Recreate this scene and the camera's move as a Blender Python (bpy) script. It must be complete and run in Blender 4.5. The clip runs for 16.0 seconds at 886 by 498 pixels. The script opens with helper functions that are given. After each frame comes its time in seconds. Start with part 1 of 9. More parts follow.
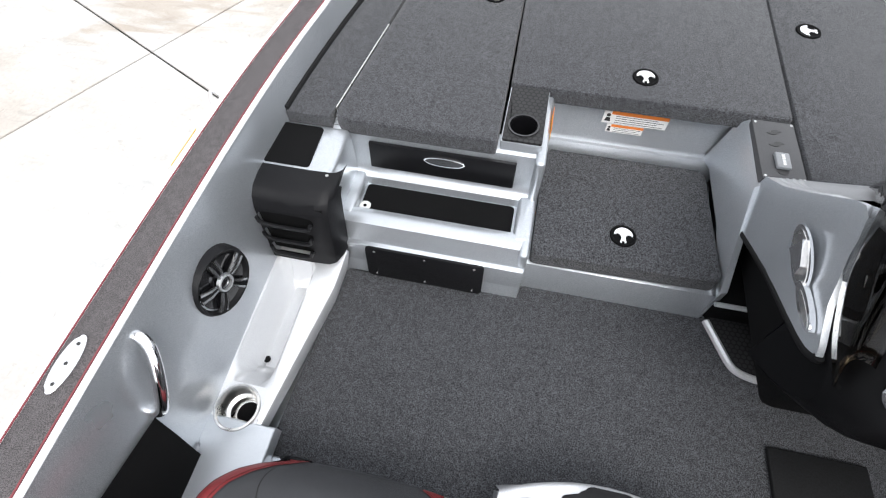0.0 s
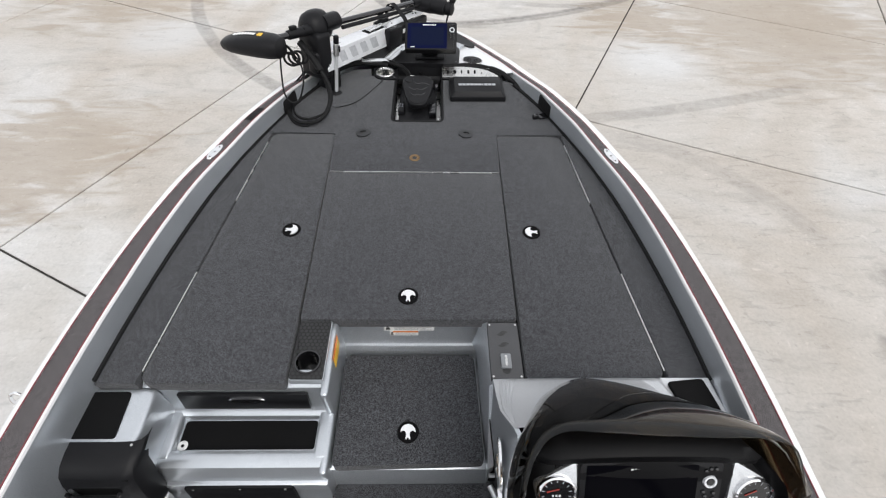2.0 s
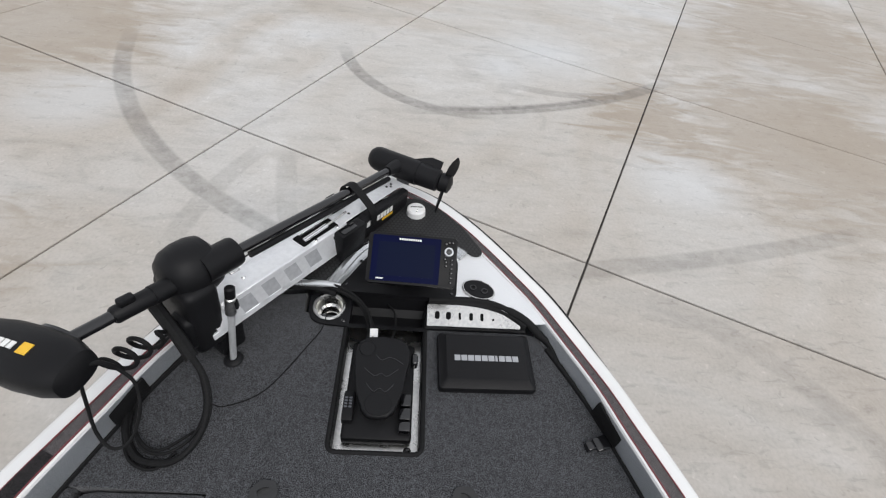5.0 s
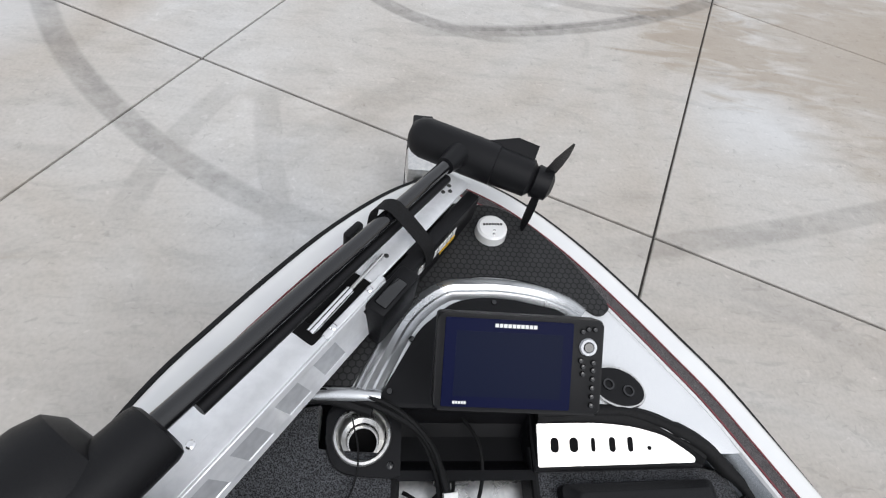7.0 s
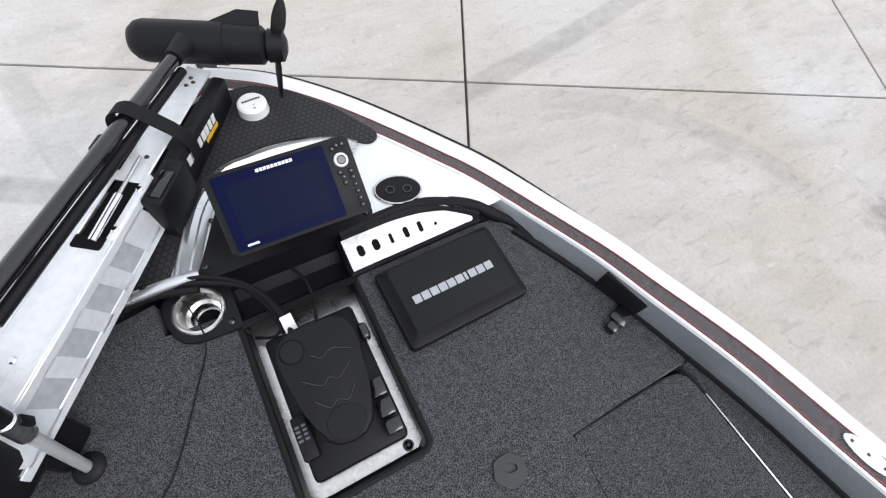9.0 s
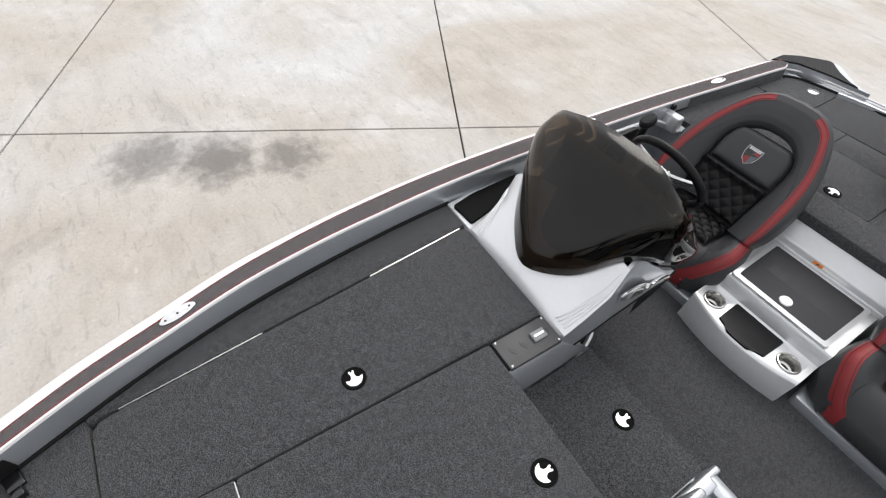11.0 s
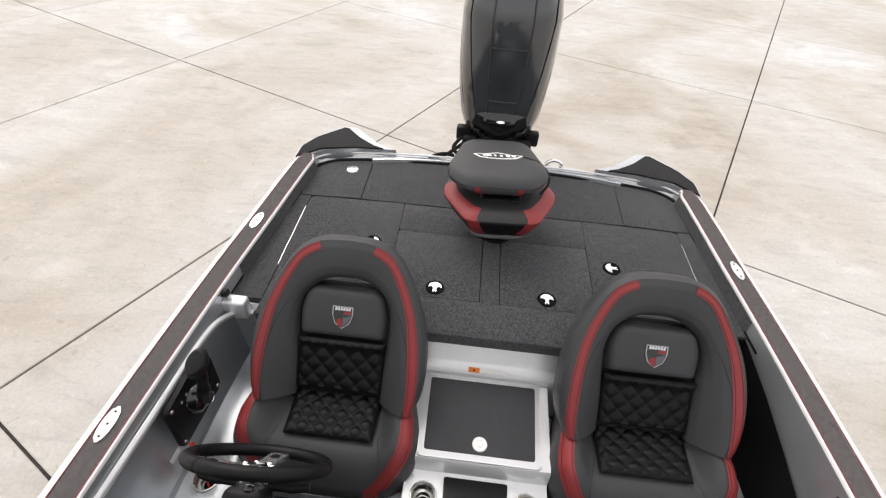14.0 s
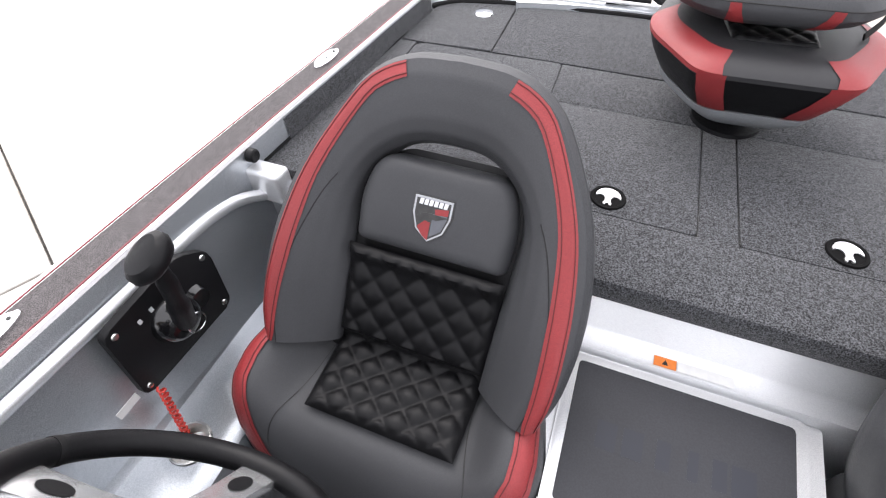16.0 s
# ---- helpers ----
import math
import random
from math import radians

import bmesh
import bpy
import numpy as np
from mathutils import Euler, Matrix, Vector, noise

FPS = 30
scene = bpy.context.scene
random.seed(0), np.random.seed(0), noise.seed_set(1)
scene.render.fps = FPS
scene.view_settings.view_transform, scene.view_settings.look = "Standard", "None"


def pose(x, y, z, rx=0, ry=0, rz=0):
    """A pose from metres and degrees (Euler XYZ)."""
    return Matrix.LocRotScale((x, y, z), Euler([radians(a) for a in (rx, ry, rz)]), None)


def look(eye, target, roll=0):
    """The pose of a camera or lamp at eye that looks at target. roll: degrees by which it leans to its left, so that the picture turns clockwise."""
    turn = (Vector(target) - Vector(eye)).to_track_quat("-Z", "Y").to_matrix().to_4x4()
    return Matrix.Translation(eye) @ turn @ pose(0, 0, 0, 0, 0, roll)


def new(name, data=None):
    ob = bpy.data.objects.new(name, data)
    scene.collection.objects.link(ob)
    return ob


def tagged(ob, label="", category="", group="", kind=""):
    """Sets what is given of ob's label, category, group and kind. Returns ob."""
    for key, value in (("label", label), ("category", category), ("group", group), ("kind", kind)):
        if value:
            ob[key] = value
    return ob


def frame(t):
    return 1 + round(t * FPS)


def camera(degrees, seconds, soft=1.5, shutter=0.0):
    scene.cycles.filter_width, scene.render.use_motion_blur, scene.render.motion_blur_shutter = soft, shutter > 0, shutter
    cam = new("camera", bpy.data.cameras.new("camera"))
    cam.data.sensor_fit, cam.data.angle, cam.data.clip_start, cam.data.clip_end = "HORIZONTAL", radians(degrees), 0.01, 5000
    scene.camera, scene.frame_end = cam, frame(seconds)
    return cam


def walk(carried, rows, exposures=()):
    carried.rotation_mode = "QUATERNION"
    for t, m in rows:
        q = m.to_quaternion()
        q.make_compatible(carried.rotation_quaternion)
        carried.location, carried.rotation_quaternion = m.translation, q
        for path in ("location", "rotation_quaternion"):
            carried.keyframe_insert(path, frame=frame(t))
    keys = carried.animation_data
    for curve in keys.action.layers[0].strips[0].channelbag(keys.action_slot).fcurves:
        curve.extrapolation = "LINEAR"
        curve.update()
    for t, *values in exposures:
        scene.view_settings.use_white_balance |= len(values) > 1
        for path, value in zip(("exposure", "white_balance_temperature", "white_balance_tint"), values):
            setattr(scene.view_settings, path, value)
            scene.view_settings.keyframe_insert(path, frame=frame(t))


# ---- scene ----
cam = camera(87.5, 16.0, 1.2)
PATH = [
    (0, (-0.361, -0.834, 2.349), (-0.597, 0.18, 0.641), -1.2),
    (0.5, (-0.16, -0.822, 2.651), (-0.325, 0.239, 0.964), -0.7),
    (1, (-0.054, -0.814, 2.825), (-0.101, 0.348, 1.198), 0.1),
    (1.5, (0.083, -0.698, 2.895), (0.095, 0.538, 1.322), 1.0),
    (2, (0.09, -0.559, 2.913), (0.142, 0.735, 1.388), 2.1),
    (2.5, (-0.02, -0.287, 2.854), (0.105, 1.09, 1.408), 3.9),
    (3, (-0.019, 0.013, 2.748), (0.128, 1.443, 1.358), 4.4),
    (3.5, (-0.009, 0.37, 2.68), (0.111, 1.812, 1.299), 4.9),
    (4, (-0.049, 0.726, 2.714), (0.08, 2.135, 1.301), 6.6),
    (4.5, (-0.03, 0.955, 2.801), (0.14, 2.34, 1.369), 8.5),
    (5, (0.04, 1.209, 2.83), (0.219, 2.565, 1.371), 10.0),
    (5.2, (0.043, 1.278, 2.851), (0.222, 2.605, 1.366), 10.7),
    (7.3, (-0.193, 2.079, 2.28), (0.063, 3.11, 0.586), 13.9),
    (7.5, (-0.191, 2.099, 2.208), (0.052, 3.074, 0.478), 13.2),
    (8, (-0.207, 2.108, 2.159), (0.028, 2.926, 0.35), 12.7),
    (8.5, (-0.122, 1.997, 2.346), (0.215, 2.754, 0.525), 13.2),
    (9, (0.032, 1.701, 2.48), (0.619, 2.388, 0.696), 14.4),
    (9.5, (0.13, 1.409, 2.565), (1.019, 1.87, 0.833), 13.9),
    (10, (0.095, 1.22, 2.65), (1.223, 1.244, 0.999), 13.6),
    (10.2, (0.061, 1.157, 2.683), (1.227, 1.013, 1.064), 11.7),
    (12.3, (-0.316, 0.71, 2.897), (0.149, -0.629, 1.486), 2.2),
    (12.5, (-0.255, 0.592, 2.896), (0.14, -0.779, 1.495), 2.3),
    (13, (-0.118, 0.331, 2.914), (0.158, -1.09, 1.534), 2.5),
    (13.5, (0.063, 0.05, 2.907), (0.23, -1.416, 1.557), 3.5),
    (14, (0.135, -0.137, 2.876), (0.223, -1.62, 1.537), 3.8),
    (14.5, (0.086, -0.329, 2.715), (0.183, -1.82, 1.386), 3.1),
    (15, (0.101, -0.497, 2.489), (0.279, -1.957, 1.135), 2.4),
    (15.5, (0.246, -0.58, 2.285), (0.562, -1.943, 0.856), 1.8),
    (16, (0.299, -0.642, 2.156), (0.795, -1.841, 0.634), -1.6),
]
EXPOSURE = [(0.0, 0.87, 6320, 10), (0.7, 0.65, 6320, 10), (1.5, 0.35, 6350, 10), (3.0, 0.1, 6500, 10), (4.0, 0.15, 6450, 10), (5.0, -0.1, 6350, 10), (7.5, 0.0, 6200, 10), (8.5, 0.38, 6180, 10), (9.0, 0.33, 6150, 10), (10.2, 0.3, 6300, 10), (12.5, 0.35, 6850, 12), (14.5, 0.4, 6850, 12), (15.2, 0.7, 6600, 12), (16.0, 1.35, 6450, 14)]
walk(cam, [(t, look(eye, target, roll)) for t, eye, target, roll in PATH], EXPOSURE)


# ---- world, sun ----
world = bpy.data.worlds.new("sky")
scene.world = world
world.use_nodes = True
wn, wl = world.node_tree.nodes, world.node_tree.links
wn.clear()
w_out, w_bg = wn.new("ShaderNodeOutputWorld"), wn.new("ShaderNodeBackground")
w_sky, w_hsv = wn.new("ShaderNodeTexSky"), wn.new("ShaderNodeHueSaturation")
w_sky.sky_type, w_sky.sun_disc = "NISHITA", False
w_sky.sun_elevation, w_sky.sun_rotation = radians(52), radians(150)
w_sky.air_density, w_sky.dust_density = 1.0, 4.0
w_hsv.inputs["Saturation"].default_value = 0.22
w_bg.inputs["Strength"].default_value = 0.15
wl.new(w_sky.outputs[0], w_hsv.inputs["Color"])
w_mix = wn.new("ShaderNodeMix")
w_mix.data_type, w_mix.inputs["Factor"].default_value = "RGBA", 0.6
w_mix.inputs[7].default_value = (7.9, 7.95, 8.1, 1)
wl.new(w_hsv.outputs[0], w_mix.inputs[6])
wl.new(w_mix.outputs[2], w_bg.inputs["Color"])
wl.new(w_bg.outputs[0], w_out.inputs["Surface"])
sun = new("sun", bpy.data.lights.new("sun", "SUN"))
sun.data.energy, sun.data.angle, sun.data.color = 0.9, radians(35), (1.0, 0.96, 0.90)
sun.matrix_world = look((0, 0, 20), (-20 * math.sin(radians(150)) * math.cos(radians(52)) / math.sin(radians(52)), -20 * math.cos(radians(150)) * math.cos(radians(52)) / math.sin(radians(52)), 0))


# ---- materials ----
def material(name, color, rough=0.5, metal=0.0, color2=None, scale=300.0, patch=0.0, patch_scale=4.0, bump=0.0, bump_scale=None, coat=0.0, dist=0.002, rough_var=0.0, spec=0.5, sheen=0.0, detail=2.0, band=0.15):
    """A Principled material with grain at one scale and wear at another."""
    m = bpy.data.materials.new(name)
    m.use_nodes = True
    n, l = m.node_tree.nodes, m.node_tree.links
    p = n["Principled BSDF"]
    p.inputs["Roughness"].default_value, p.inputs["Metallic"].default_value = rough, metal
    p.inputs["Coat Weight"].default_value, p.inputs["Specular IOR Level"].default_value = coat, spec
    p.inputs["Coat Roughness"].default_value = 0.08
    p.inputs["Sheen Weight"].default_value = sheen
    co = n.new("ShaderNodeTexCoord")
    fine = n.new("ShaderNodeTexNoise")
    fine.inputs["Scale"].default_value, fine.inputs["Detail"].default_value = scale, detail
    l.new(co.outputs["Object"], fine.inputs["Vector"])
    ramp = n.new("ShaderNodeValToRGB")
    ramp.color_ramp.elements[0].position, ramp.color_ramp.elements[1].position = 0.5 - band, 0.5 + band
    a, b = color, color2 or tuple(c * 0.8 for c in color)
    ramp.color_ramp.elements[0].color, ramp.color_ramp.elements[1].color = (*b, 1), (*a, 1)
    l.new(fine.outputs["Fac"], ramp.inputs["Fac"])
    out = ramp.outputs["Color"]
    broad = n.new("ShaderNodeTexNoise")
    broad.inputs["Scale"].default_value, broad.inputs["Detail"].default_value = patch_scale, 4.0
    l.new(co.outputs["Object"], broad.inputs["Vector"])
    if patch:
        mul, mr = n.new("ShaderNodeMix"), n.new("ShaderNodeMapRange")
        mr.inputs["From Min"].default_value, mr.inputs["From Max"].default_value = 0.3, 0.7
        mr.inputs["To Min"].default_value, mr.inputs["To Max"].default_value = 1 - patch, 1 + patch
        l.new(broad.outputs["Fac"], mr.inputs["Value"])
        mul.data_type, mul.blend_type = "RGBA", "MULTIPLY"
        mul.inputs["Factor"].default_value = 1.0
        l.new(out, mul.inputs[6])
        l.new(mr.outputs["Result"], mul.inputs[7])
        out = mul.outputs[2]
    l.new(out, p.inputs["Base Color"])
    if rough_var:
        rr = n.new("ShaderNodeMapRange")
        rr.inputs["To Min"].default_value, rr.inputs["To Max"].default_value = max(0, rough - rough_var), min(1, rough + rough_var)
        l.new(broad.outputs["Fac"], rr.inputs["Value"])
        l.new(rr.outputs["Result"], p.inputs["Roughness"])
    if bump:
        bn, src = n.new("ShaderNodeBump"), fine
        if bump_scale:
            src = n.new("ShaderNodeTexNoise")
            src.inputs["Scale"].default_value, src.inputs["Detail"].default_value = bump_scale, 3.0
            l.new(co.outputs["Object"], src.inputs["Vector"])
        bn.inputs["Strength"].default_value, bn.inputs["Distance"].default_value = bump, dist
        l.new(src.outputs["Fac"], bn.inputs["Height"])
        l.new(bn.outputs["Normal"], p.inputs["Normal"])
    return m


CARPET = material("carpet", (0.094, 0.097, 0.105), 0.95, 0, (0.010, 0.010, 0.011), 360, 0.24, 85, 0.9, None, 0, 0.003, spec=0.15, sheen=0.18, detail=2.5, band=0.11)
PAD = material("dark_pad", (0.030, 0.031, 0.036), 0.6, 0, (0.024, 0.025, 0.029), 300, 0.1, 6, 0.3, 900, 0, 0.001, spec=0.3)
CARPET_DARK = material("dark_carpet", (0.036, 0.034, 0.035), 0.95, 0, (0.012, 0.011, 0.012), 420, 0.12, 50, 0.8, None, 0, 0.003, spec=0.15, detail=2.0, band=0.13)
CARPET_RIM = material("gunwale_carpet", (0.138, 0.128, 0.129), 0.95, 0, (0.052, 0.048, 0.050), 540, 0.12, 60, 0.7, None, 0, 0.003, spec=0.2, detail=2.0, band=0.14)
FLAKE = material("silver_gelcoat", (0.64, 0.665, 0.695), 0.30, 0.70, (0.40, 0.43, 0.46), 620, 0.10, 3, 0.12, 900, 0.6, 0.001, 0.06)
FLAKE_LIGHT = material("pale_silver_gelcoat", (0.80, 0.81, 0.82), 0.30, 0.45, (0.60, 0.61, 0.63), 750, 0.05, 3, 0.08, 900, 0.6, 0.001, 0.05)
PEARL = material("pearl_gelcoat", (0.78, 0.79, 0.80), 0.30, 0.15, (0.68, 0.69, 0.71), 750, 0.04, 3, 0.06, 900, 0.6, 0.001, 0.05)
WHITE = material("white_gelcoat", (0.80, 0.80, 0.79), 0.22, 0, (0.76, 0.76, 0.76), 8, 0.03, 2, 0, None, 0.5, rough_var=0.05)
BLACK = material("black_plastic", (0.010, 0.010, 0.011), 0.42, 0, (0.006, 0.006, 0.007), 900, 0.12, 5, 0.35, 1400, 0, 0.0008, 0.08, 0.18)
BLACK_MATT = material("black_liner", (0.006, 0.006, 0.0065), 0.75, 0, (0.004, 0.004, 0.004), 500, 0.15, 5, 0.4, 900, 0, 0.001, spec=0.1)
BLACK_GLOSS = material("gloss_black", (0.006, 0.006, 0.007), 0.14, 0, (0.007, 0.007, 0.008), 30, 0, 4, 0, None, 0.5, rough_var=0.04)
RUBBER = material("rubber", (0.010, 0.010, 0.011), 0.65, 0, (0.007, 0.007, 0.007), 200, 0.1, 8, 0.3, 700, 0, 0.001, spec=0.18)
VINYL = material("grey_vinyl", (0.051, 0.052, 0.056), 0.50, 0, (0.042, 0.043, 0.046), 500, 0.08, 6, 0.35, 1100, 0, 0.0012, 0.06, 0.26)
VINYL_DARK = material("charcoal_vinyl", (0.024, 0.024, 0.026), 0.46, 0, (0.019, 0.019, 0.021), 500, 0.08, 6, 0.35, 1100, 0, 0.0012, 0.06, 0.35)
VINYL_RED = material("red_vinyl", (0.26, 0.030, 0.032), 0.45, 0, (0.20, 0.022, 0.025), 500, 0.08, 6, 0.35, 1100, 0, 0.0012, 0.06, 0.4)
VINYL_BLACK = material("black_vinyl", (0.008, 0.008, 0.009), 0.40, 0, (0.0055, 0.0055, 0.006), 500, 0.08, 6, 0.3, 1100, 0, 0.001, 0.05, 0.16)
CHROME = material("chrome", (0.86, 0.86, 0.87), 0.10, 1, (0.80, 0.80, 0.81), 60, 0, 4, 0, rough_var=0.05)
ACCENT = material("silver_plastic", (0.62, 0.63, 0.64), 0.24, 0.8, (0.52, 0.53, 0.54), 400, 0.06, 8, 0.05, 700, 0.3, 0.0005, 0.06)
POLISHED = material("polished_steel", (0.90, 0.90, 0.90), 0.28, 0.8, (0.86, 0.86, 0.86), 60, 0, 4, 0, rough_var=0.05)
ALUM_PALE = material("pale_aluminium", (0.66, 0.67, 0.68), 0.42, 0.55, (0.58, 0.59, 0.60), 300, 0.05, 8, 0.05, 400, 0, 0.0005)
STEEL = material("brushed_steel", (0.72, 0.71, 0.69), 0.28, 1, (0.60, 0.60, 0.59), 90, 0.06, 8, 0.05, 400, 0, 0.0005, 0.08)
ALU = material("white_aluminium", (0.80, 0.81, 0.83), 0.32, 0.35, (0.74, 0.75, 0.77), 60, 0.04, 4, 0.04, 500, 0, 0.0005, 0.08)
BLACK_PIT = material("recess_black", (0.005, 0.005, 0.0055), 0.8, 0, (0.003, 0.003, 0.003), 300, 0.1, 5, 0.2, 700, 0, 0.0005, spec=0.1)
FITTING_GREY = material("fitting_grey", (0.022, 0.0225, 0.024), 0.5, 0, (0.016, 0.0165, 0.018), 400, 0.1, 8, 0.2, 700, 0, 0.0008)
PAN_PALE = material("pale_grey_metal", (0.55, 0.56, 0.58), 0.35, 0.4, (0.48, 0.49, 0.51), 60, 0.06, 6, 0.04, 500, 0, 0.0005, 0.08)
DECK_PANEL = material("deck_panel_grey", (0.058, 0.059, 0.062), 0.5, 0, (0.05, 0.05, 0.053), 400, 0.08, 8, 0.2, 900, 0, 0.0008)
PAN_GREY = material("pan_grey", (0.24, 0.25, 0.26), 0.45, 0, (0.20, 0.21, 0.22), 300, 0.08, 8, 0.1, 700, 0, 0.0005)
GUNMETAL = material("gunmetal", (0.34, 0.345, 0.355), 0.22, 0.9, (0.28, 0.285, 0.29), 400, 0.1, 8, 0.05, 700, 0, 0.0005, 0.08)
ARCH_SILVER = material("arch_silver", (0.70, 0.715, 0.73), 0.28, 0.8, (0.50, 0.515, 0.53), 700, 0.08, 5, 0.1, 900, 0.6, 0.001, 0.05)
DASH_BLACK = material("dash_black", (0.005, 0.005, 0.0055), 0.42, 0, (0.003, 0.003, 0.0035), 900, 0.12, 5, 0.35, 1400, 0, 0.0008, 0.08, 0.10)
HORN = material("dark_nonskid", (0.015, 0.016, 0.018), 0.65, 0, (0.008, 0.008, 0.009), 260, 0.1, 6, 0.6, 500, 0, 0.0015, spec=0.2)
_n, _l = HORN.node_tree.nodes, HORN.node_tree.links
_co, _rib, _bump = _n.new("ShaderNodeTexCoord"), _n.new("ShaderNodeTexWave"), _n.new("ShaderNodeBump")
_rib.wave_type, _rib.bands_direction = "BANDS", "X"
_rib.inputs["Scale"].default_value = 34.0
_bump.inputs["Strength"].default_value, _bump.inputs["Distance"].default_value = 1.0, 0.004
_l.new(_co.outputs["Object"], _rib.inputs["Vector"])
_l.new(_rib.outputs["Fac"], _bump.inputs["Height"])
_l.new(_bump.outputs["Normal"], _n["Principled BSDF"].inputs["Normal"])
COWL = material("cowl_grey", (0.040, 0.046, 0.052), 0.18, 0.2, (0.034, 0.039, 0.045), 500, 0.05, 3, 0, None, 0.9, rough_var=0.04)
RED_PAINT = material("red_line", (0.20, 0.035, 0.045), 0.5, 0, (0.15, 0.03, 0.035), 200)
WHITE_LINE = material("white_line", (0.78, 0.77, 0.77), 0.35, 0, (0.72, 0.72, 0.72), 200)
LABEL_WHITE = material("label_white", (0.78, 0.78, 0.77), 0.4, 0, (0.74, 0.74, 0.73), 90)
LABEL_ORANGE = material("label_orange", (0.80, 0.23, 0.04), 0.4, 0, (0.75, 0.21, 0.04), 90)
LABEL_YELLOW = material("label_yellow", (0.80, 0.48, 0.03), 0.4, 0, (0.75, 0.45, 0.03), 90)
LABEL_BLACK = material("label_black", (0.02, 0.02, 0.02), 0.45, 0, (0.03, 0.03, 0.03), 90)
LETTER = material("pale_print", (0.62, 0.63, 0.65), 0.4, 0, (0.58, 0.59, 0.61), 90)
GREY_PRINT = material("grey_print", (0.10, 0.105, 0.12), 0.4, 0, (0.09, 0.095, 0.11), 90)
FAINT_PRINT = material("faint_print", (0.021, 0.023, 0.031), 0.5, 0, (0.021, 0.023, 0.030), 90, spec=0.3)
SEAM = material("dark_seam", (0.012, 0.012, 0.013), 0.7, 0, (0.010, 0.010, 0.010), 300)
SEAM_RED = material("red_seam", (0.10, 0.012, 0.014), 0.7, 0, (0.09, 0.012, 0.012), 300)
RED_MARK = material("red_mark", (0.30, 0.03, 0.02), 0.4, 0, (0.26, 0.03, 0.02), 90)
SILVER_PRINT = material("silver_print", (0.36, 0.37, 0.39), 0.4, 0, (0.33, 0.34, 0.36), 90)
SATIN = material("satin_black", (0.008, 0.008, 0.009), 0.35, 0, (0.006, 0.006, 0.007), 30, 0, 4, 0, None, 0, rough_var=0.06, spec=0.25)
RED_CORD = material("red_cord", (0.65, 0.05, 0.03), 0.35, 0, (0.6, 0.04, 0.03), 90)
SCREEN = material("screen_glass", (0.003, 0.005, 0.030), 0.30, 0, (0.003, 0.005, 0.028), 3, 0, 4, 0, None, 0.0, spec=0.04)
SCREEN_IN = material("screen_display", (0.005, 0.008, 0.026), 0.30, 0, (0.005, 0.008, 0.024), 3, 0, 4, 0, None, 0.0, spec=0.04)
SCREEN_BLACK = material("screen_black", (0.002, 0.002, 0.003), 0.12, 0, (0.002, 0.002, 0.003), 3, 0, 4, 0, None, 0.0, spec=0.02)
BRASS = material("brass", (0.30, 0.20, 0.11), 0.4, 1, (0.16, 0.11, 0.06), 200)
JOINT = material("joint_filler", (0.06, 0.055, 0.05), 0.9, 0, (0.03, 0.028, 0.025), 60, 0.3, 2, 0.4)
SMOKE = bpy.data.materials.new("smoked_acrylic")
SMOKE.use_nodes = True
_n, _l = SMOKE.node_tree.nodes, SMOKE.node_tree.links
_p = _n["Principled BSDF"]
_p.inputs["Base Color"].default_value = (0.085, 0.060, 0.034, 1)
_p.inputs["Roughness"].default_value, _p.inputs["Transmission Weight"].default_value, _p.inputs["IOR"].default_value = 0.03, 1.0, 1.10
_p.inputs["Coat Weight"].default_value, _p.inputs["Coat Roughness"].default_value = 0.60, 0.015


GROUND_Z = 0.06


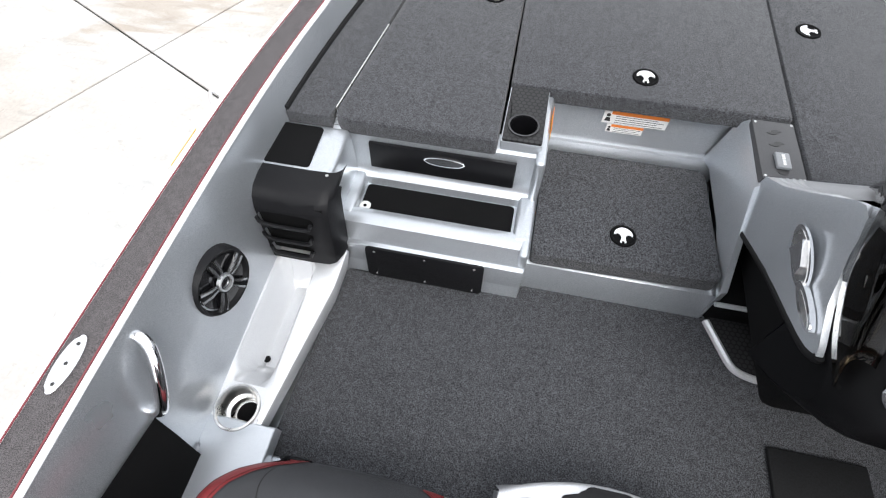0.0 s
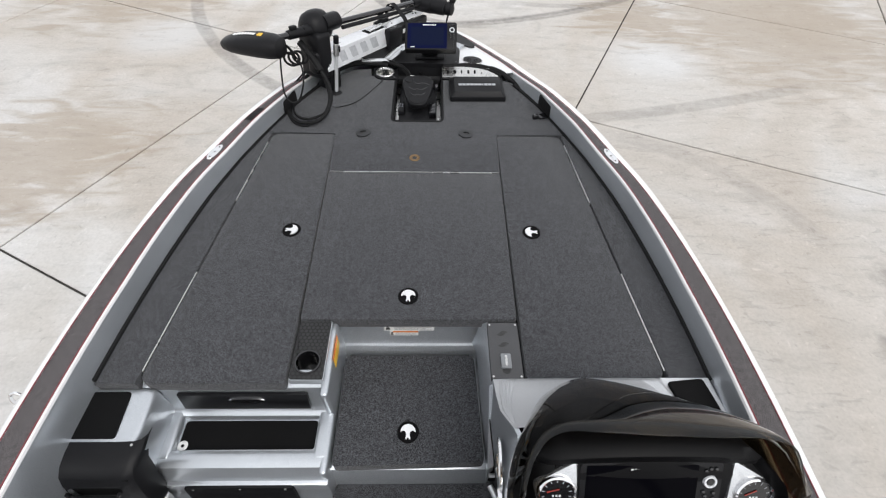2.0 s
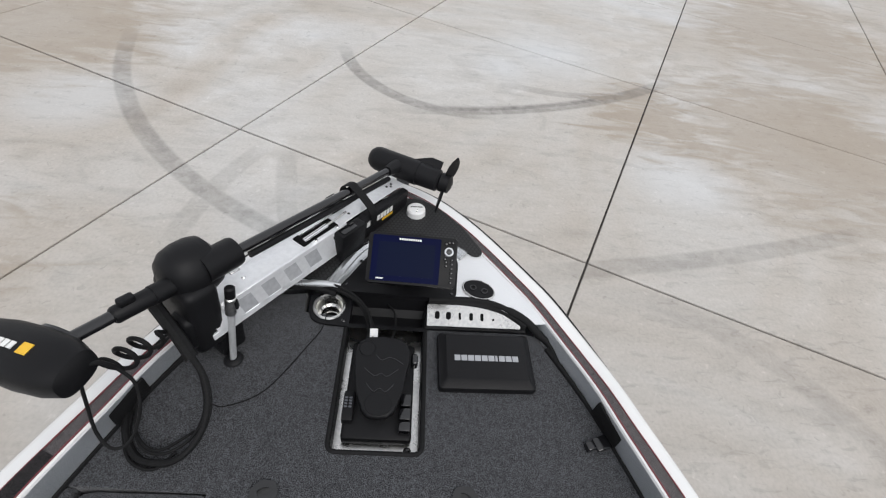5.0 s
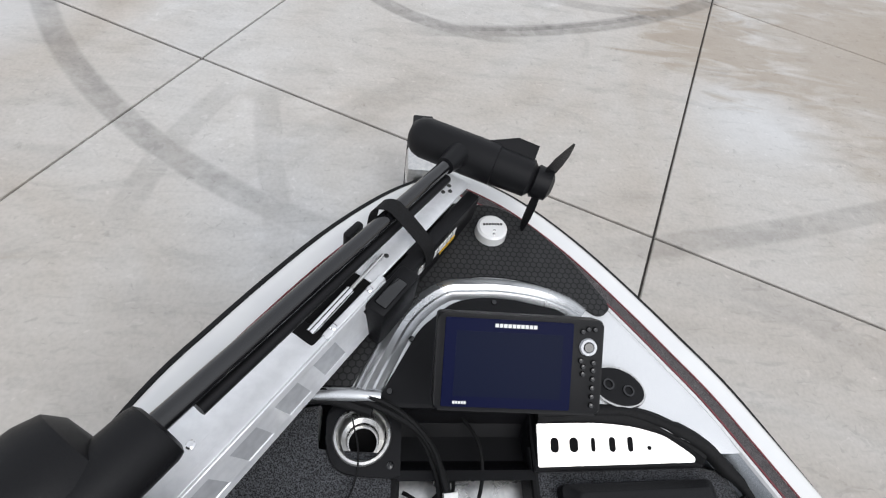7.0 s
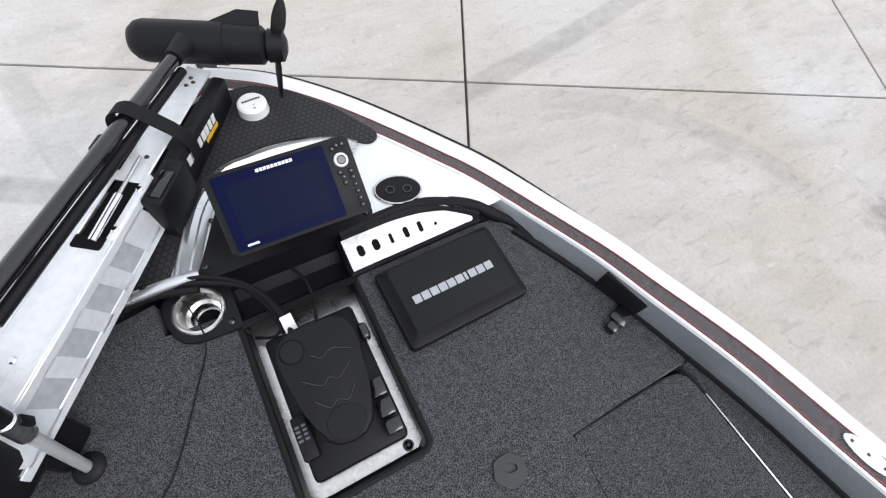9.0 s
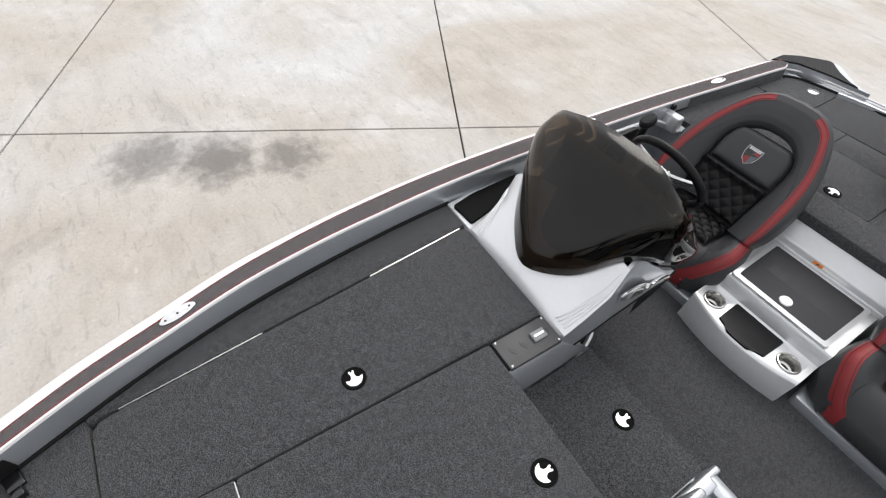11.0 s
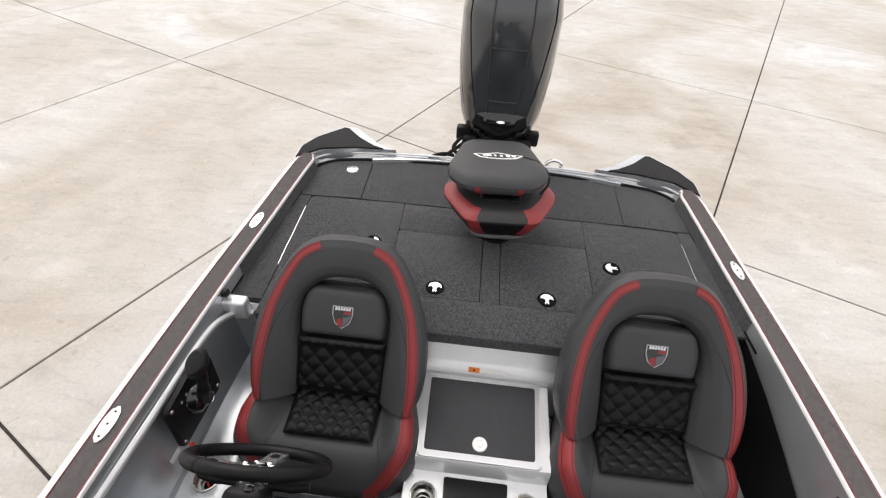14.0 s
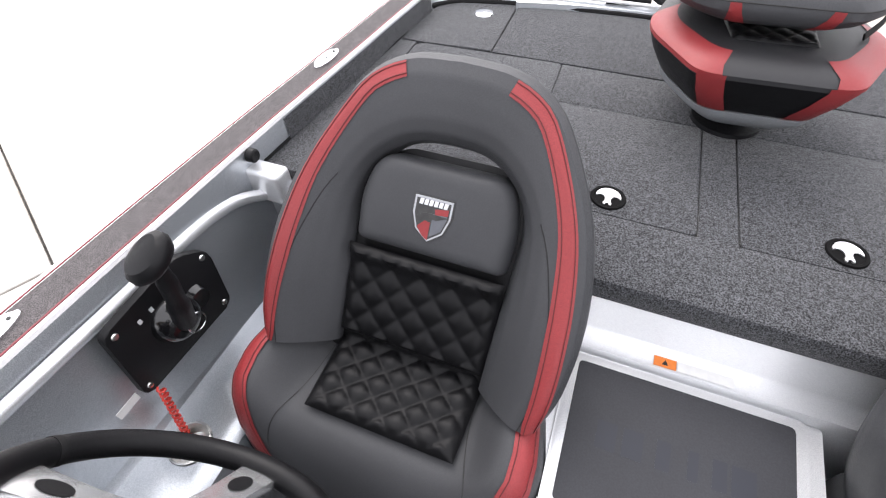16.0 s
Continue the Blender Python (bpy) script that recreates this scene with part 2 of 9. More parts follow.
def concrete():
    m = bpy.data.materials.new("concrete")
    m.use_nodes = True
    n, l = m.node_tree.nodes, m.node_tree.links
    p = n["Principled BSDF"]
    p.inputs["Roughness"].default_value, p.inputs["Specular IOR Level"].default_value = 0.85, 0.3
    co = n.new("ShaderNodeTexCoord")

    def tex(scale, detail, warp=0.0, stretch=None):
        t = n.new("ShaderNodeTexNoise")
        t.inputs["Scale"].default_value, t.inputs["Detail"].default_value, t.inputs["Distortion"].default_value = scale, detail, warp
        src = co.outputs["Object"]
        if stretch:
            mp = n.new("ShaderNodeMapping")
            mp.inputs["Rotation"].default_value, mp.inputs["Scale"].default_value = (0, 0, stretch[0]), (stretch[1], stretch[2], 1)
            l.new(src, mp.inputs["Vector"])
            src = mp.outputs["Vector"]
        l.new(src, t.inputs["Vector"])
        return t

    def ramp(src, stops):
        r = n.new("ShaderNodeValToRGB")
        while len(r.color_ramp.elements) < len(stops):
            r.color_ramp.elements.new(0.5)
        for e, (pos, c) in zip(r.color_ramp.elements, stops):
            e.position, e.color = pos, (*c, 1)
        l.new(src, r.inputs["Fac"])
        return r.outputs["Color"]

    def mix(kind, fac, a, b):
        x = n.new("ShaderNodeMix")
        x.data_type, x.blend_type = "RGBA", kind
        if isinstance(fac, float):
            x.inputs["Factor"].default_value = fac
        else:
            l.new(fac, x.inputs["Factor"])
        l.new(a, x.inputs[6])
        l.new(b, x.inputs[7])
        return x.outputs[2]

    def val(op, a, b):
        x = n.new("ShaderNodeMath")
        x.operation = op
        for i, v in enumerate((a, b)):
            if isinstance(v, (int, float)):
                x.inputs[i].default_value = v
            else:
                l.new(v, x.inputs[i])
        return x.outputs[0]

    def fade(src, lo, hi, top=1.0):
        x = n.new("ShaderNodeMapRange")
        x.interpolation_type = "SMOOTHSTEP"
        for key, v in (("From Min", lo), ("From Max", hi), ("To Min", top), ("To Max", 0.0)):
            x.inputs[key].default_value = v
        l.new(src, x.inputs["Value"])
        return x.outputs["Result"]

    def away(px, py, wob=None):
        v = n.new("ShaderNodeVectorMath")
        v.operation = "DISTANCE"
        v.inputs[1].default_value = (px, py, GROUND_Z)
        l.new(co.outputs["Object"], v.inputs[0])
        return v.outputs["Value"]

    big = tex(0.30, 5, 1.4)
    base = ramp(big.outputs["Fac"], [(0.26, (0.385, 0.345, 0.302)), (0.40, (0.455, 0.425, 0.388)), (0.52, (0.502, 0.487, 0.465)), (0.70, (0.545, 0.547, 0.546))])
    streak = tex(1.6, 6, 0.8, (0.45, 1.0, 3.5))
    s = ramp(streak.outputs["Fac"], [(0.34, (0.94, 0.94, 0.94)), (0.5, (1, 1, 1)), (0.68, (1.03, 1.03, 1.035))])
    fine = tex(45, 6)
    f = ramp(fine.outputs["Fac"], [(0.3, (0.93, 0.93, 0.93)), (0.55, (1.01, 1.01, 1.01)), (0.75, (1.05, 1.05, 1.05))])
    oi = n.new("ShaderNodeObjectInfo")
    tone = ramp(oi.outputs["Random"], [(0.0, (0.95, 0.93, 0.91)), (1.0, (1.04, 1.04, 1.04))])
    c = mix("MULTIPLY", 1.0, base, s)
    c = mix("MULTIPLY", 1.0, c, f)
    c = mix("MULTIPLY", 1.0, c, tone)
    # chalky bloom in ragged patches
    bloom, where = tex(2.6, 9, 0.4), tex(0.42, 3, 0.6)
    bl = ramp(bloom.outputs["Fac"], [(0.47, (1, 1, 1)), (0.58, (1.09, 1.10, 1.115))])
    wh = ramp(where.outputs["Fac"], [(0.44, (0, 0, 0)), (0.60, (1, 1, 1))])
    c = mix("MULTIPLY", wh, c, bl)
    # pale chalk spilt ahead of the bow
    chalk = None
    for px, py, r in ((1.9, 7.75, 1.0), (1.2, 7.2, 0.6), (-3.3, 5.5, 0.55), (2.9, 5.0, 0.6)):
        d = val("ADD", away(px, py), val("MULTIPLY", val("SUBTRACT", big.outputs["Fac"], 0.5), 1.8))
        g = fade(d, r * 0.2, r * 1.15, 0.42)
        chalk = g if chalk is None else val("MAXIMUM", chalk, g)
    pale = n.new("ShaderNodeRGB")
    pale.outputs[0].default_value = (0.60, 0.62, 0.64, 1)
    c = mix("MIX", chalk, c, pale.outputs[0])
    # grey scuffs
    scuff = tex(1.1, 8, 1.8, (1.1, 1.0, 2.2))
    sc = ramp(scuff.outputs["Fac"], [(0.32, (0.78, 0.785, 0.79)), (0.44, (1, 1, 1))])
    c = mix("MULTIPLY", 0.45, c, sc)
    # rust-brown wash beyond the bow
    wash = None
    for px, py, r in ((5.0, 6.1, 2.2), (3.0, 6.2, 1.0), (7.2, 4.9, 2.2), (6.7, 9.7, 2.4), (-4.3, 6.9, 1.7), (-3.6, 3.0, 1.2)):
        d = val("ADD", away(px, py), val("MULTIPLY", val("SUBTRACT", streak.outputs["Fac"], 0.5), 2.6))
        g = fade(d, r * 0.40, r, 0.66)
        wash = g if wash is None else val("MAXIMUM", wash, g)
    rust = n.new("ShaderNodeRGB")
    rust.outputs[0].default_value = (0.34, 0.285, 0.225, 1)
    c = mix("MIX", wash, c, rust.outputs[0])
    # drag scratches
    drag = tex(5.0, 9, 0.9, (0.72, 1.0, 3.4))
    dr = ramp(drag.outputs["Fac"], [(0.33, (0.80, 0.805, 0.81)), (0.43, (1, 1, 1)), (0.62, (1, 1, 1)), (0.70, (1.07, 1.07, 1.075))])
    c = mix("MULTIPLY", val("ADD", fade(away(3.6, 1.8), 1.2, 3.6, 0.30), 0.40), c, dr)
    # small chips and pits
    chip = tex(16, 5, 0.6)
    cp = ramp(chip.outputs["Fac"], [(0.29, (0.82, 0.82, 0.82)), (0.36, (1, 1, 1)), (0.64, (1, 1, 1)), (0.70, (1.13, 1.13, 1.14))])
    c = mix("MULTIPLY", 0.85, c, cp)
    # tyre marks: arcs of rubber, and oil drips
    worn = tex(9.0, 6, 0.5)
    dark = None
    arcs = (
        (0.97, 7.88, 4.48, 0.105, -2.30, 5.02, 2.6, 0.50), (0.97, 7.88, 4.46, 0.05, -1.9, 4.5, 1.7, 0.55), (0.70, 7.50, 1.61, 0.10, -0.15, 6.30, 1.3, 0.64), (-0.53, 12.39, 6.53, 0.11, 1.80, 6.35, 2.3, 0.58), (-0.53, 12.39, 6.50, 0.04, 1.40, 6.20, 1.5, 0.86),
        (-2.06, 24.36, 21.0, 0.11, 2.9, 3.95, 2.1, 0.36), (1.26, 1.29, 2.25, 0.12, 2.85, 2.85, 1.35, 0.20), (1.58, 3.37, 3.30, 0.11, -1.58, 4.32, 0.8, 0.26), (8.84, 6.62, 10.10, 0.11, -0.98, 4.25, 0.8, 0.24), (1.9, 8.9, 2.30, 0.09, 2.0, 6.62, 0.95, 0.40), (2.5, 1.6, 4.3, 0.16, -0.7, 5.0, 1.3, 0.16))
    for mx, my, r, w, qx, qy, reach, k in arcs:
        d = val("ABSOLUTE", val("SUBTRACT", away(mx, my), r), 0)
        g = val("MULTIPLY", fade(d, w * 0.62, w, k), fade(away(qx, qy), reach * 0.55, reach))
        dark = g if dark is None else val("MAXIMUM", dark, g)
    dark = val("MULTIPLY", dark, fade(worn.outputs["Fac"], 1.0, -0.25))
    for px, py, r, k in ((3.95, 1.36, 0.50, 0.62), (3.65, 0.84, 0.52, 0.70), (3.41, 0.26, 0.42, 0.62)):
        d = val("ADD", away(px, py), val("MULTIPLY", val("SUBTRACT", worn.outputs["Fac"], 0.5), 0.5))
        dark = val("MAXIMUM", dark, fade(d, r * 0.2, r, k))
    rub = n.new("ShaderNodeRGB")
    rub.outputs[0].default_value = (0.10, 0.095, 0.09, 1)
    c = mix("MIX", dark, c, rub.outputs[0])
    l.new(c, p.inputs["Base Color"])
    b = n.new("ShaderNodeBump")
    b.inputs["Strength"].default_value, b.inputs["Distance"].default_value = 0.25, 0.004
    l.new(fine.outputs["Fac"], b.inputs["Height"])
    l.new(b.outputs["Normal"], p.inputs["Normal"])
    return m


CONCRETE = concrete()


def mat_pattern(name, size, color, groove):
    """A black mat with small raised hexagons, size metres apart."""
    m = bpy.data.materials.new(name)
    m.use_nodes = True
    n, l = m.node_tree.nodes, m.node_tree.links
    p = n["Principled BSDF"]
    p.inputs["Roughness"].default_value, p.inputs["Specular IOR Level"].default_value = 0.55, 0.3
    co = n.new("ShaderNodeTexCoord")

    def vec(op, a, b=None, c=None):
        x = n.new("ShaderNodeVectorMath")
        x.operation = op
        for i, v in enumerate((a, b, c)):
            if v is None:
                continue
            if isinstance(v, tuple):
                x.inputs[i].default_value = v
            else:
                l.new(v, x.inputs[i])
        return x

    root = math.sqrt(3.0)
    pos = vec("MULTIPLY", co.outputs["Object"], (1 / size, 1 / size, 0.0)).outputs["Vector"]
    near = None
    for shift in ((0.0, 0.0, 0.0), (0.5, root / 2, 0.0)):
        q = vec("WRAP", vec("ADD", pos, shift).outputs["Vector"], (0.5, root / 2, 1.0), (-0.5, -root / 2, -1.0)).outputs["Vector"]
        q = vec("ABSOLUTE", q).outputs["Vector"]
        d = []
        for way in ((1.0, 0.0, 0.0), (0.5, root / 2, 0.0)):
            d.append(vec("DOT_PRODUCT", q, way).outputs["Value"])
        big = n.new("ShaderNodeMath")
        big.operation = "MAXIMUM"
        l.new(d[0], big.inputs[0])
        l.new(d[1], big.inputs[1])
        if near is None:
            near = big.outputs[0]
        else:
            low = n.new("ShaderNodeMath")
            low.operation = "MINIMUM"
            l.new(near, low.inputs[0])
            l.new(big.outputs[0], low.inputs[1])
            near = low.outputs[0]
    r = n.new("ShaderNodeValToRGB")
    r.color_ramp.elements[0].position, r.color_ramp.elements[1].position = 0.36, 0.44
    r.color_ramp.elements[0].color, r.color_ramp.elements[1].color = (*color, 1), (*groove, 1)
    l.new(near, r.inputs["Fac"])
    grain, tone = n.new("ShaderNodeTexNoise"), n.new("ShaderNodeMix")
    grain.inputs["Scale"].default_value = 25.0
    l.new(co.outputs["Object"], grain.inputs["Vector"])
    tone.data_type, tone.blend_type, tone.inputs["Factor"].default_value = "RGBA", "OVERLAY", 0.35
    l.new(r.outputs["Color"], tone.inputs[6])
    l.new(grain.outputs["Fac"], tone.inputs[7])
    l.new(tone.outputs[2], p.inputs["Base Color"])
    b = n.new("ShaderNodeBump")
    b.inputs["Strength"].default_value, b.inputs["Distance"].default_value = 0.9, 0.003
    l.new(r.outputs["Color"], b.inputs["Height"])
    l.new(b.outputs["Normal"], p.inputs["Normal"])
    return m


HEXMAT = mat_pattern("hex_mat", 0.0165, (0.026, 0.026, 0.027), (0.006, 0.006, 0.006))


# ---- builders ----
V = Vector
CX = 0.010
DECK, RIM, FLOOR, AFT, GROUND = 1.37, 1.482, 0.945, 1.41, 0.06

BASE = {}


def finish(name, bm, mat, parent=None, label="", sharp=38):
    bmesh.ops.recalc_face_normals(bm, faces=bm.faces)
    for f in bm.faces:
        f.smooth = True
    for e in bm.edges:
        if len(e.link_faces) == 2 and e.calc_face_angle(0.0) > radians(sharp):
            e.smooth = False
    me = bpy.data.meshes.new(name)
    bm.to_mesh(me)
    bm.free()
    me.materials.append(mat)
    ob = new(name, me)
    if parent is not None:
        ob.parent = parent
        if parent.name in BASE:
            ob.matrix_parent_inverse = BASE[parent.name]
    if label:
        ob["label"] = label
    return ob


part = finish


def punch(ob, pts, m, lo, hi):
    """Cuts a convex opening, given in m's plane, through every face between lo and hi."""
    bm = bmesh.new()
    bm.from_mesh(ob.data)
    inv = m.inverted()
    n = len(pts)
    cx, cy = sum(p[0] for p in pts) / n, sum(p[1] for p in pts) / n
    reach = max(math.hypot(p[0] - cx, p[1] - cy) for p in pts)

    def near():
        out = []
        for f in bm.faces:
            q = [inv @ v.co for v in f.verts]
            if max(p.x for p in q) > cx - reach and min(p.x for p in q) < cx + reach and max(p.y for p in q) > cy - reach and min(p.y for p in q) < cy + reach and max(p.z for p in q) > lo and min(p.z for p in q) < hi:
                out.append(f)
        return out

    r3 = m.to_3x3()
    for i in range(n):
        a, b = pts[i], pts[(i + 1) % n]
        no = V((b[1] - a[1], a[0] - b[0], 0))
        fs = near()
        bmesh.ops.bisect_plane(bm, geom=fs + list({e for f in fs for e in f.edges}) + list({v for f in fs for v in f.verts}), dist=1e-5, plane_co=m @ V((a[0], a[1], 0)), plane_no=(r3 @ no).normalized())

    def inside(p):
        s = [(pts[(i + 1) % n][0] - pts[i][0]) * (p.y - pts[i][1]) - (pts[(i + 1) % n][1] - pts[i][1]) * (p.x - pts[i][0]) for i in range(n)]
        return min(s) > -1e-6 or max(s) < 1e-6

    dead = [f for f in bm.faces if lo < (inv @ f.calc_center_median()).z < hi and inside(inv @ f.calc_center_median())]
    bmesh.ops.delete(bm, geom=dead, context="FACES")
    bm.to_mesh(ob.data)
    bm.free()


def thing(name, label, category, at=(0, 0, 0), group="", kind=""):
    e = new(name)
    e.location = at
    e.empty_display_size = 0.05
    if any(at):
        BASE[e.name] = Matrix.Translation(at).inverted()
    return tagged(e, label, category, group, kind)


def BM():
    return bmesh.new()


def rbox(bm, lo, hi, r=0.004, seg=2, m=None):
    """A box with rounded edges."""
    lo, hi = V(lo), V(hi)
    g = bmesh.ops.create_cube(bm, size=1.0)
    vs = g["verts"]
    for v in vs:
        v.co = V([(lo[i] + hi[i]) / 2 + v.co[i] * (hi[i] - lo[i]) for i in range(3)])
    if r > 0:
        es = list({e for v in vs for e in v.link_edges})
        res = bmesh.ops.bevel(bm, geom=es, offset=r, segments=seg, affect="EDGES", profile=0.5)
        vs = list({v for f in res["faces"] for v in f.verts} | {v for v in vs if v.is_valid})
    if m is not None:
        bmesh.ops.transform(bm, matrix=m, verts=vs)
    return vs


def corners(pts, r, n=5):
    """A polygon with its corners rounded; r is one radius or one for each corner."""
    out, k = [], len(pts)
    for i, p in enumerate(pts):
        rr = r[i] if isinstance(r, (list, tuple)) else r
        a, b, c = V(pts[i - 1]), V(p), V(pts[(i + 1) % k])
        if rr <= 0:
            out.append(tuple(b))
            continue
        d = min(rr, (a - b).length * 0.48, (c - b).length * 0.48)
        s, e = b + (a - b).normalized() * d, b + (c - b).normalized() * d
        for j in range(n + 1):
            t = j / n
            out.append(tuple(s * (1 - t) ** 2 + b * 2 * t * (1 - t) + e * t * t))
    return out


def prism(bm, pts, z0, z1, r=0.0, seg=2, m=None, both=False):
    """A flat outline drawn up from z0 to z1, its upper rim rounded."""
    low, up = [bm.verts.new((x, y, z0)) for x, y in pts], [bm.verts.new((x, y, z1)) for x, y in pts]
    k = len(pts)
    top = bm.faces.new(up)
    bot = bm.faces.new(low[::-1])
    for i in range(k):
        bm.faces.new((low[i], low[(i + 1) % k], up[(i + 1) % k], up[i]))
    vs = low + up
    if r > 0:
        es = list(top.edges) + (list(bot.edges) if both else [])
        res = bmesh.ops.bevel(bm, geom=es, offset=r, segments=seg, affect="EDGES", profile=0.5)
        vs = [v for v in vs if v.is_valid] + [v for f in res["faces"] for v in f.verts]
    if m is not None:
        bmesh.ops.transform(bm, matrix=m, verts=list(set(vs)))
    return vs


def loft(bm, rings, closed=False, cap=False, m=None):
    """Skin over rows of points of one length."""
    g = [[bm.verts.new(p) for p in ring] for ring in rings]
    k = len(g[0])
    for a, b in zip(g, g[1:]):
        for i in range(k if closed else k - 1):
            j = (i + 1) % k
            bm.faces.new((a[i], a[j], b[j], b[i]))
    if cap:
        bm.faces.new(g[0][::-1])
        bm.faces.new(g[-1])
    vs = [v for row in g for v in row]
    if m is not None:
        bmesh.ops.transform(bm, matrix=m, verts=vs)
    return g


def revolve(bm, profile, n=28, m=None, cap=False):
    """A body turned about z from (radius, z) points."""
    rings = [[(r * math.cos(2 * math.pi * i / n), r * math.sin(2 * math.pi * i / n), z) for i in range(n)] for r, z in profile]
    return loft(bm, rings, True, cap, m)


def spline(pts, n=8, closed=False):
    """A smooth line through points."""
    p = [V(q) for q in pts]
    k, out = len(p), []
    for i in range(k if closed else k - 1):
        a = p[i - 1] if (i or closed) else p[0] * 2 - p[1]
        b, c = p[i], p[(i + 1) % k]
        d = p[(i + 2) % k] if (i + 2 < k or closed) else c * 2 - b
        for j in range(n):
            t = j / n
            out.append(0.5 * (2 * b + (c - a) * t + (2 * a - 5 * b + 4 * c - d) * t * t + (3 * b - a - 3 * c + d) * t ** 3))
    if not closed:
        out.append(p[-1])
    return out


def tube(bm, pts, r, n=10, closed=False, cap=True, flat=1.0):
    """A round bar along a line; r is one radius or one for each point."""
    pts = [V(p) for p in pts]
    k, rings, up = len(pts), [], None
    for i, p in enumerate(pts):
        a = pts[i - 1] if (i or closed) else p
        b = pts[(i + 1) % k] if (i < k - 1 or closed) else p
        d = (b - a).normalized()
        if up is None:
            up = d.orthogonal().normalized() if abs(d.z) > 0.9 else (V((0, 0, 1)) - d * d.z).normalized()
        up = (up - d * up.dot(d)).normalized()
        s = d.cross(up)
        rr = r[i] if isinstance(r, (list, tuple)) else r
        rings.append([p + (s * math.cos(2 * math.pi * j / n) + up * flat * math.sin(2 * math.pi * j / n)) * rr for j in range(n)])
    if closed:
        rings.append(rings[0])
    g = loft(bm, rings, True, cap and not closed)
    return g


def disc(cx, cy, rx, ry=None, n=28):
    return [(cx + rx * math.cos(2 * math.pi * i / n), cy + (ry or rx) * math.sin(2 * math.pi * i / n)) for i in range(n)]


def ring_plate(bm, outer, inner, z0, z1, m=None):
    """A flat plate with one hole; both outlines have the same number of points."""
    k = len(outer)
    rows = [[(x, y, z0) for x, y in inner], [(x, y, z0) for x, y in outer], [(x, y, z1) for x, y in outer], [(x, y, z1) for x, y in inner], [(x, y, z0) for x, y in inner]]
    return loft(bm, rows, True, False, m)


def axes(origin, x, y):
    """A pose from an origin and the ways of its x and y."""
    x = V(x).normalized()
    z = x.cross(V(y)).normalized()
    y = z.cross(x)
    m = Matrix((x, y, z)).transposed().to_4x4()
    m.translation = V(origin)
    return m


# ---- ground: cast concrete slabs with open joints ----
TURN = radians(-25.5)
E1, E2 = V((math.cos(TURN), math.sin(TURN))), V((-math.sin(TURN), math.cos(TURN)))
U_LINES = [-29.7, -26.0, -22.3, -18.6, -14.9, -11.2, -7.5, -3.79, -0.22, 3.36, 7.22, 11.0, 14.7, 18.4, 22.1, 25.8]
V_LINES = [-29.0, -24.8, -20.7, -16.6, -12.45, -8.35, -4.20, 0.22, 4.08, 7.70, 11.3, 15.0, 18.7, 22.4, 26.1]
bm = BM()
prism(bm, [(-900, -900), (900, -900), (900, 900), (-900, 900)], GROUND - 0.5, GROUND - 0.04)
ground = tagged(finish("ground", bm, CONCRETE), "pale grey concrete yard cast in large slabs", "ground", kind="structure")
bm = BM()
prism(bm, [tuple(E1 * u + E2 * v) for u, v in ((-29.6, -28.9), (25.7, -28.9), (25.7, 26.0), (-29.6, 26.0))], GROUND - 0.06, GROUND - 0.018)
part("joint_filler", bm, JOINT, ground, "dark filler in the joints between slabs")


def node(i, j):
    """Where two joints cross; the joints run not quite true."""
    u, v = U_LINES[i], V_LINES[j]
    return u + {8: 0.0213 * v - 0.04, 7: 0.020 * v, 10: -0.058 * (v + 2.6)}.get(i, 0.0), v + {8: 0.028 * u, 7: -0.06 - 0.020 * u}.get(j, 0.0)


for i in range(len(U_LINES) - 1):
    for j in range(len(V_LINES) - 1):
        q = []
        for a, b, du, dv in ((i, j, 1, 1), (i + 1, j, -1, 1), (i + 1, j + 1, -1, -1), (i, j + 1, 1, -1)):
            u, v = node(a, b)
            q.append(tuple(E1 * (u + 0.009 * du) + E2 * (v + 0.009 * dv)))
        bm = BM()
        prism(bm, q, GROUND - 0.1, GROUND, 0.005, 1)
        part("slab", bm, CONCRETE, ground)


# ---- boat: hull and gunwale ----
boat = thing("bass_boat", "silver and white fibreglass bass boat with dark grey carpeted decks", "boat", (0, 0, GROUND))
SHEER = spline([(0.66, -2.548, 0), (0.84, -2.532, 0), (0.98, -2.50, 0), (1.085, -2.44, 0), (1.140, -2.33, 0), (1.160, -2.12, 0), (1.178, -1.8, 0), (1.205, -1.35, 0), (1.226, -0.7, 0), (1.230, 0, 0), (1.200, 0.5, 0), (1.130, 1.0, 0), (1.030, 1.34, 0), (0.984, 1.49, 0), (0.945, 1.60, 0), (0.866, 1.79, 0), (0.799, 1.985, 0), (0.670, 2.285, 0), (0.557, 2.455, 0), (0.412, 2.645, 0), (0.302, 2.768, 0), (0.19, 2.868, 0), (0.09, 2.93, 0), (0.0, 2.97, 0)], 5)
# the foot of the inner side, where the decks end
FOOT = spline([(0.66, -2.548, 0), (0.84, -2.532, 0), (0.98, -2.50, 0), (1.085, -2.44, 0), (1.140, -2.33, 0), (1.160, -2.12, 0), (1.178, -1.8, 0), (1.205, -1.35, 0), (1.226, -0.7, 0), (1.230, 0, 0), (1.200, 0.5, 0), (1.130, 1.0, 0), (1.045, 1.34, 0), (1.001, 1.475, 0), (0.955, 1.6, 0), (0.884, 1.78, 0), (0.805, 1.96, 0), (0.66, 2.21, 0), (0.545, 2.38, 0), (0.40, 2.56, 0), (0.29, 2.68, 0), (0.185, 2.77, 0), (0.09, 2.84, 0), (0.0, 2.90, 0)], 5)


def smooth(t):
    t = min(1.0, max(0.0, t))
    return t * t * (3 - 2 * t)


